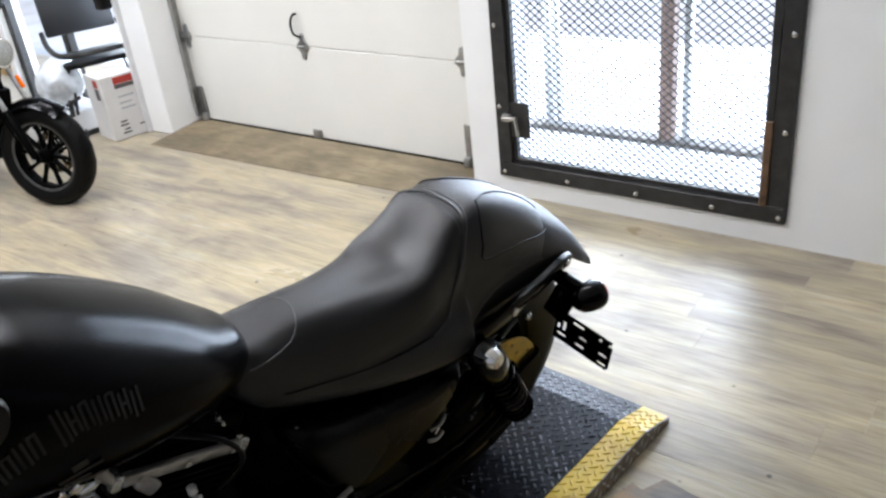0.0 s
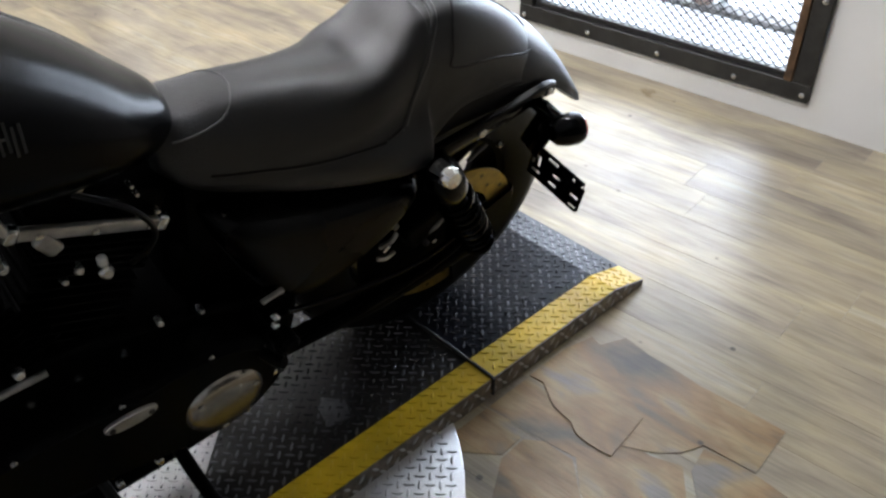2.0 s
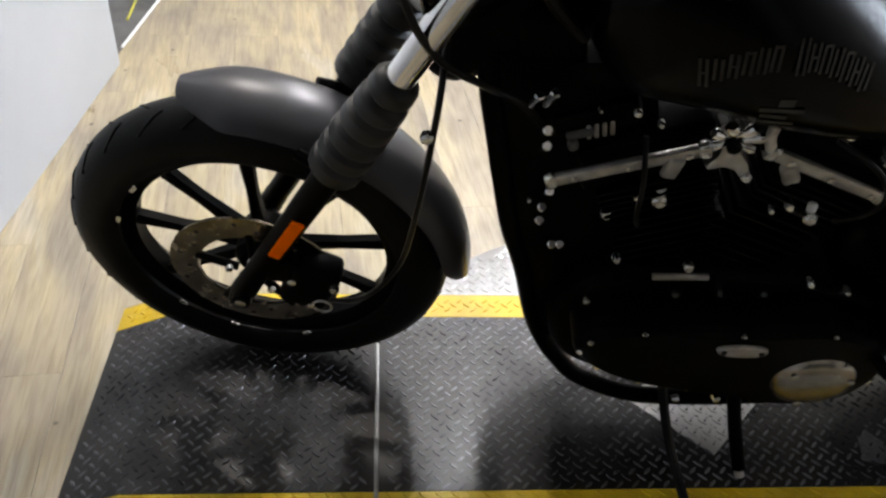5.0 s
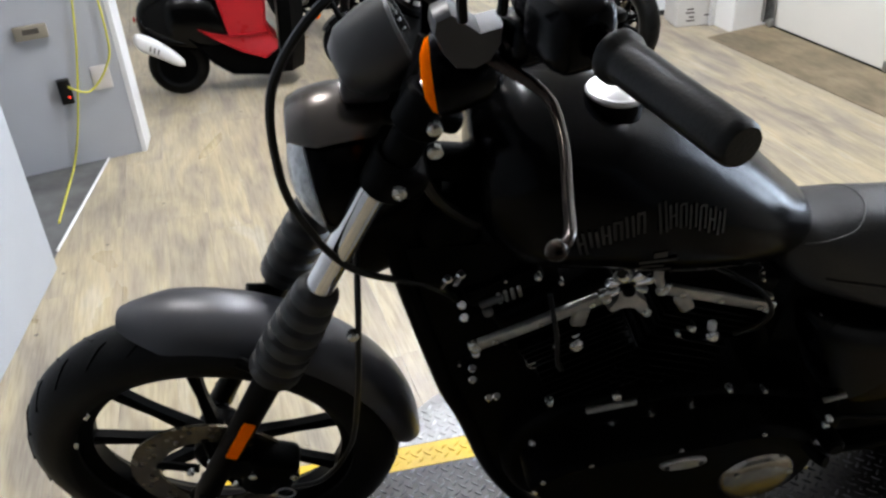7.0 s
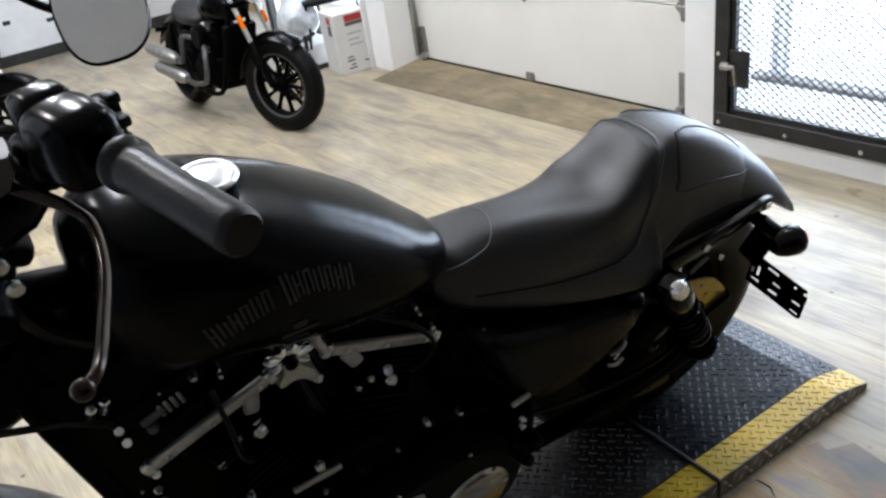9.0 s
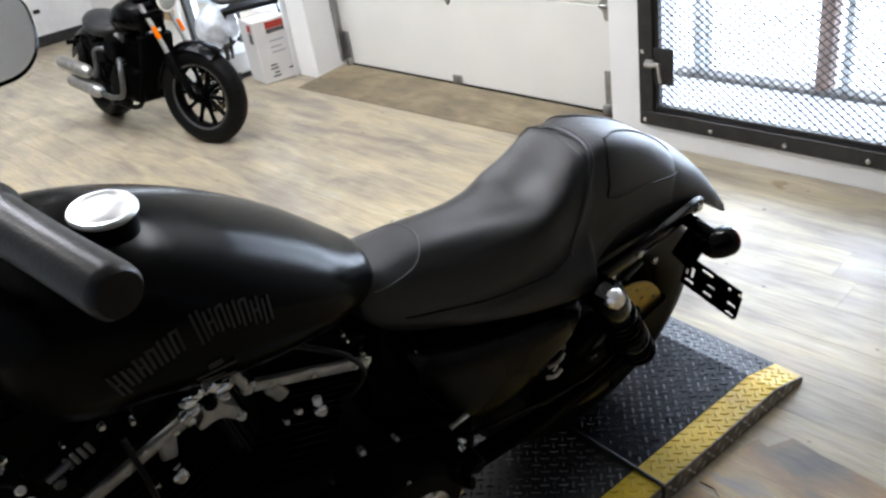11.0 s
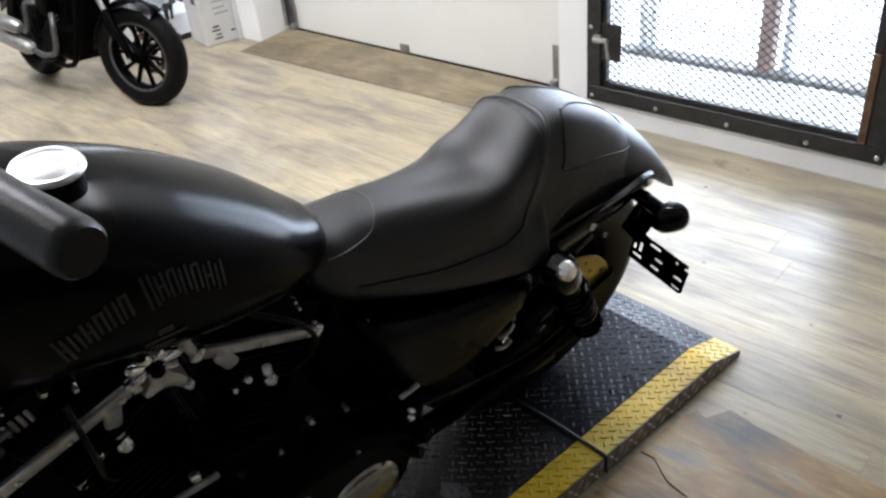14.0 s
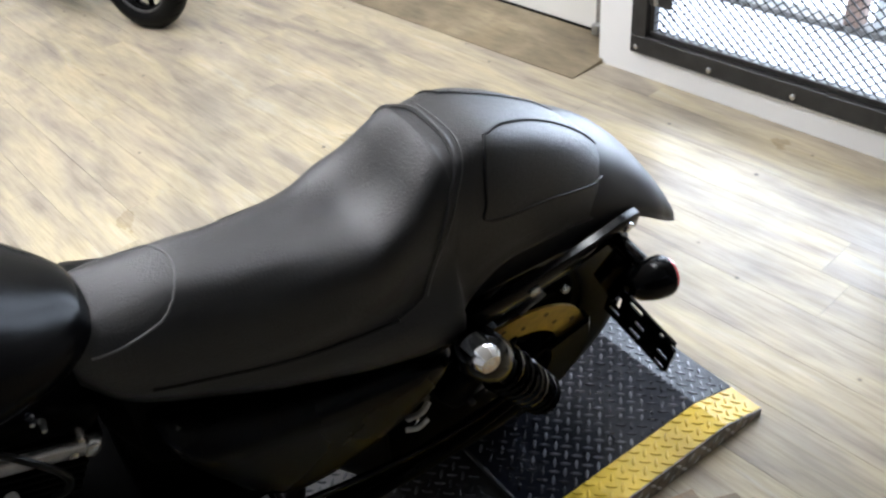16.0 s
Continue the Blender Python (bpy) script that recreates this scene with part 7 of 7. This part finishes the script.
tube(bm, smooth_line([(1.12, -0.07, 0.19), (1.06, -0.07, 0.36), (0.98, -0.04, 0.56), (0.93, 0, 0.70)], 4), 0.02, 10)
sp_("front_fork", bm, M_ENG)
bm = new_bm()
rings = []
for i in range(17):
    a = radians(150 - 130 * i / 16)
    rings.append([(1.12 + math.cos(a) * rr, yy, 0.19 + math.sin(a) * rr) for rr, yy in ((0.215, 0), (0.205, 0.045), (0.18, 0.062), (0.176, 0.058), (0.20, 0.042), (0.21, 0), (0.20, -0.042), (0.176, -0.058), (0.18, -0.062), (0.205, -0.045))])
loft(bm, rings)
sp_("front_fender", bm, M_GLOSS, "gloss black front fender")
bm = new_bm()
superloft(bm, dense([(-0.22, 0.02, 0.38, 0.42, 0.9), (-0.19, 0.035, 0.33, 0.44, 0.8), (-0.10, 0.042, 0.28, 0.395, 0.8), (0.0, 0.038, 0.22, 0.31, 0.8), (0.05, 0.02, 0.21, 0.25, 0.9)], 4), 20)
bmesh.ops.translate(bm, vec=(0, -0.17, 0), verts=bm.verts[:])
mg = sp_("muffler_guard", bm, M_WHITE_PL, "white muffler guard with dark slots", angle=60)
for i in range(3):
    bm = new_bm()
    box(bm, (-0.13 + i * 0.022, -0.211, 0.345 - i * 0.012), (0.008, 0.008, 0.035), Euler((0, radians(20), 0)).to_matrix(), 0.003)
    part("slot", bm, M_SUB, mg)
bm = new_bm()
lathe(bm, [(0, 0.01), (0.016, 0.008), (0.018, 0), (0, 0)], (-0.205, -0.02, 0.50), (-1, 0, 0.1), 14)
sp_("tail_reflector", bm, M_RED, "small red reflector")
bm = new_bm()
lathe(bm, [(0, 0.02), (0.02, 0.016), (0.026, 0), (0, 0)], (0.90, -0.19, 0.425), (0.6, -0.8, 0.1), 16)
sp_("front_indicator", bm, M_ORANGE, "amber indicator")

# ---- sockets and cord in the alcove ----
AN = Vector((-1.14 + 2.4, 2.60 - 2.26, 0)).normalized()      # along the alcove wall
AF = Vector((AN.y, -AN.x, 0))                                  # out of it, to the room


def on_alcove(x, z, out=0.0):
    t = (x + 1.14) / AN.x
    return Vector((-1.14, 2.60, 0)) + AN * t + Vector((0, 0, z)) + AF * out


arot = Matrix((AN, -AF, Vector((0, 0, 1)))).transposed()


def wall_box(name, x, z, w, h, d, material, label, category):
    e = thing(name, Matrix.Translation(on_alcove(x, z, d / 2)) @ arot.to_4x4(), label, category)
    bm = new_bm()
    box(bm, (0, 0, 0), (w, d, h), None, min(0.006, d / 3), 2)
    part("housing", bm, material, e)
    return e


tb = wall_box("wall_controller", -1.44, 0.59, 0.125, 0.055, 0.03, M_OUTLET, "beige wall controller with a dark window", "controller")
bm = new_bm()
box(bm, (0, -0.016, 0.006), (0.06, 0.003, 0.02))
part("window", bm, M_SUB, tb, "dark display window", smooth=False)
ad = wall_box("power_adapter", -1.382, 0.335, 0.05, 0.10, 0.045, M_RUBBER, "black power adapter plugged into the wall", "adapter")
bm = new_bm()
lathe(bm, [(0, 0.002), (0.004, 0.002), (0.004, 0), (0, 0)], (0.01, -0.0235, -0.02), (0, -1, 0), 10)
part("indicator_light", bm, glow("red_led", (1, 0.05, 0.02), 2.0), ad, "lit red indicator")
so = wall_box("wall_socket", -1.236, 0.36, 0.075, 0.10, 0.008, M_OUTLET_W, "pale pinkish wall socket plate", "socket")
cordt = thing("extension_cord", pose(0, 0, 0), "yellow extension cord hanging on the alcove wall", "cord")
for pts in ([on_alcove(-1.17, 1.5, 0.03), on_alcove(-1.22, 1.0, 0.03), on_alcove(-1.266, 0.69, 0.03), on_alcove(-1.296, 0.515, 0.03), on_alcove(-1.345, 0.30, 0.03), on_alcove(-1.386, 0.146, 0.03), on_alcove(-1.432, 0.018, 0.03), Vector((-1.413, 2.252, 0.0095)), Vector((-1.397, 1.980, 0.0095))],
            [on_alcove(-1.19, 1.5, 0.03), on_alcove(-1.18, 0.9, 0.03), on_alcove(-1.175, 0.60, 0.03), on_alcove(-1.182, 0.469, 0.03), on_alcove(-1.211, 0.404, 0.03), on_alcove(-1.25, 0.351, 0.03), on_alcove(-1.295, 0.32, 0.035), on_alcove(-1.335, 0.331, 0.04), on_alcove(-1.368, 0.36, 0.05)]):
    bm = new_bm()
    tube(bm, smooth_line(pts, 8), 0.0045, 8)
    part("cord", bm, M_CABLE_Y, cordt)


# ---- floor pieces ----
FM = Matrix(((WN.x, WU.x, 0, 0), (WN.y, WU.y, 0, 0), (0, 0, 1, 0), (0, 0, 0, 1)))   # across the planks, along them, up
PW, PL = 0.152, 1.22
plank_me = []
for _L in (PL,):
    bm = new_bm()
    box(bm, (0, 0, -0.004), (PW - 0.0008, _L - 0.0008, 0.008))
    me = bpy.data.meshes.new("plank")
    bm.to_mesh(me)
    bm.free()
    me.materials.append(M_PLANK)
    plank_me.append(me)
rest_v, rest_f = [], []
rng = random.Random(5)
for i in range(-30, 21):
    off = rng.random() * PL
    for j in range(-5, 6):
        x, y = (i + 0.5) * PW - 0.03, j * PL + off
        if x > 3.3 or (x > 2.42 and y < 3.05):
            continue
        if -2.0 < x < 2.5 and -1.9 < y < 4.3:
            ob = new("plank", plank_me[0])
            ob.parent = floor
            ob.matrix_basis = FM @ Matrix.Translation((x, y, 0))
        else:
            k = len(rest_v)
            end = (-4.0 - WN.y * x) / WU.y           # at the back wall
            if y + PL / 2 < end + 0.02:
                continue
            for sx, sy in ((-1, -1), (1, -1), (1, 1), (-1, 1)):
                rest_v.append((x + sx * (PW - 0.0012) / 2, max(end, y + sy * (PL - 0.0012) / 2), 0))
            rest_f.append((k, k + 1, k + 2, k + 3))
me = bpy.data.meshes.new("far_planks")
me.from_pydata(rest_v, [], rest_f)
me.materials.append(M_PLANK)
fp = new("far_planks", me)
fp.parent = floor
fp.matrix_basis = FM
tagged(fp, "more vinyl planks", kind="stuff")

# broken, lifted plank pieces beside the turntable
for outline, lift in (([(0.891, -0.187), (0.895, -0.222), (0.878, -0.25), (0.86, -0.279), (0.855, -0.31), (0.852, -0.337), (0.836, -0.36), (0.833, -0.387), (0.835, -0.42), (0.841, -0.448), (0.905, -0.441), (0.968, -0.433), (0.983, -0.405), (0.996, -0.379), (1.04, -0.31), (1.071, -0.26), (1.086, -0.205), (1.012, -0.187)], 0.0048),
                      ([(1.06, -0.225), (1.142, -0.26), (1.138, -0.30), (1.134, -0.334), (1.137, -0.40), (1.135, -0.467), (1.145, -0.56), (1.151, -0.657), (1.08, -0.662), (1.013, -0.669), (1.006, -0.61), (0.999, -0.559), (0.95, -0.54), (0.91, -0.50), (0.875, -0.44), (0.92, -0.36), (0.99, -0.28)], 0.0026),
                      ([(0.992, -0.565), (1.003, -0.62), (1.009, -0.672), (1.006, -0.76), (0.94, -0.74), (0.86, -0.64), (0.928, -0.578)], 0.0020),
                      ([(0.687, -0.294), (0.746, -0.291), (0.765, -0.24), (0.753, -0.187), (0.64, -0.187), (0.622, -0.22)], 0.0018),
                      ([(0.68, -0.300), (0.748, -0.297), (0.775, -0.33), (0.78, -0.40), (0.72, -0.47), (0.60, -0.52), (0.56, -0.44), (0.587, -0.359)], 0.0013),
                      ([(0.76, -0.187), (0.90, -0.187), (0.90, -0.40), (0.90, -0.50), (0.925, -0.56), (0.85, -0.62), (0.77, -0.66), (0.68, -0.58), (0.73, -0.46), (0.79, -0.40), (0.77, -0.30)], 0.0009)):
    bm = new_bm()
    quad_slab(bm, outline, 0.0004, lift)
    part("broken_plank", bm, M_STONE, floor, smooth=False)
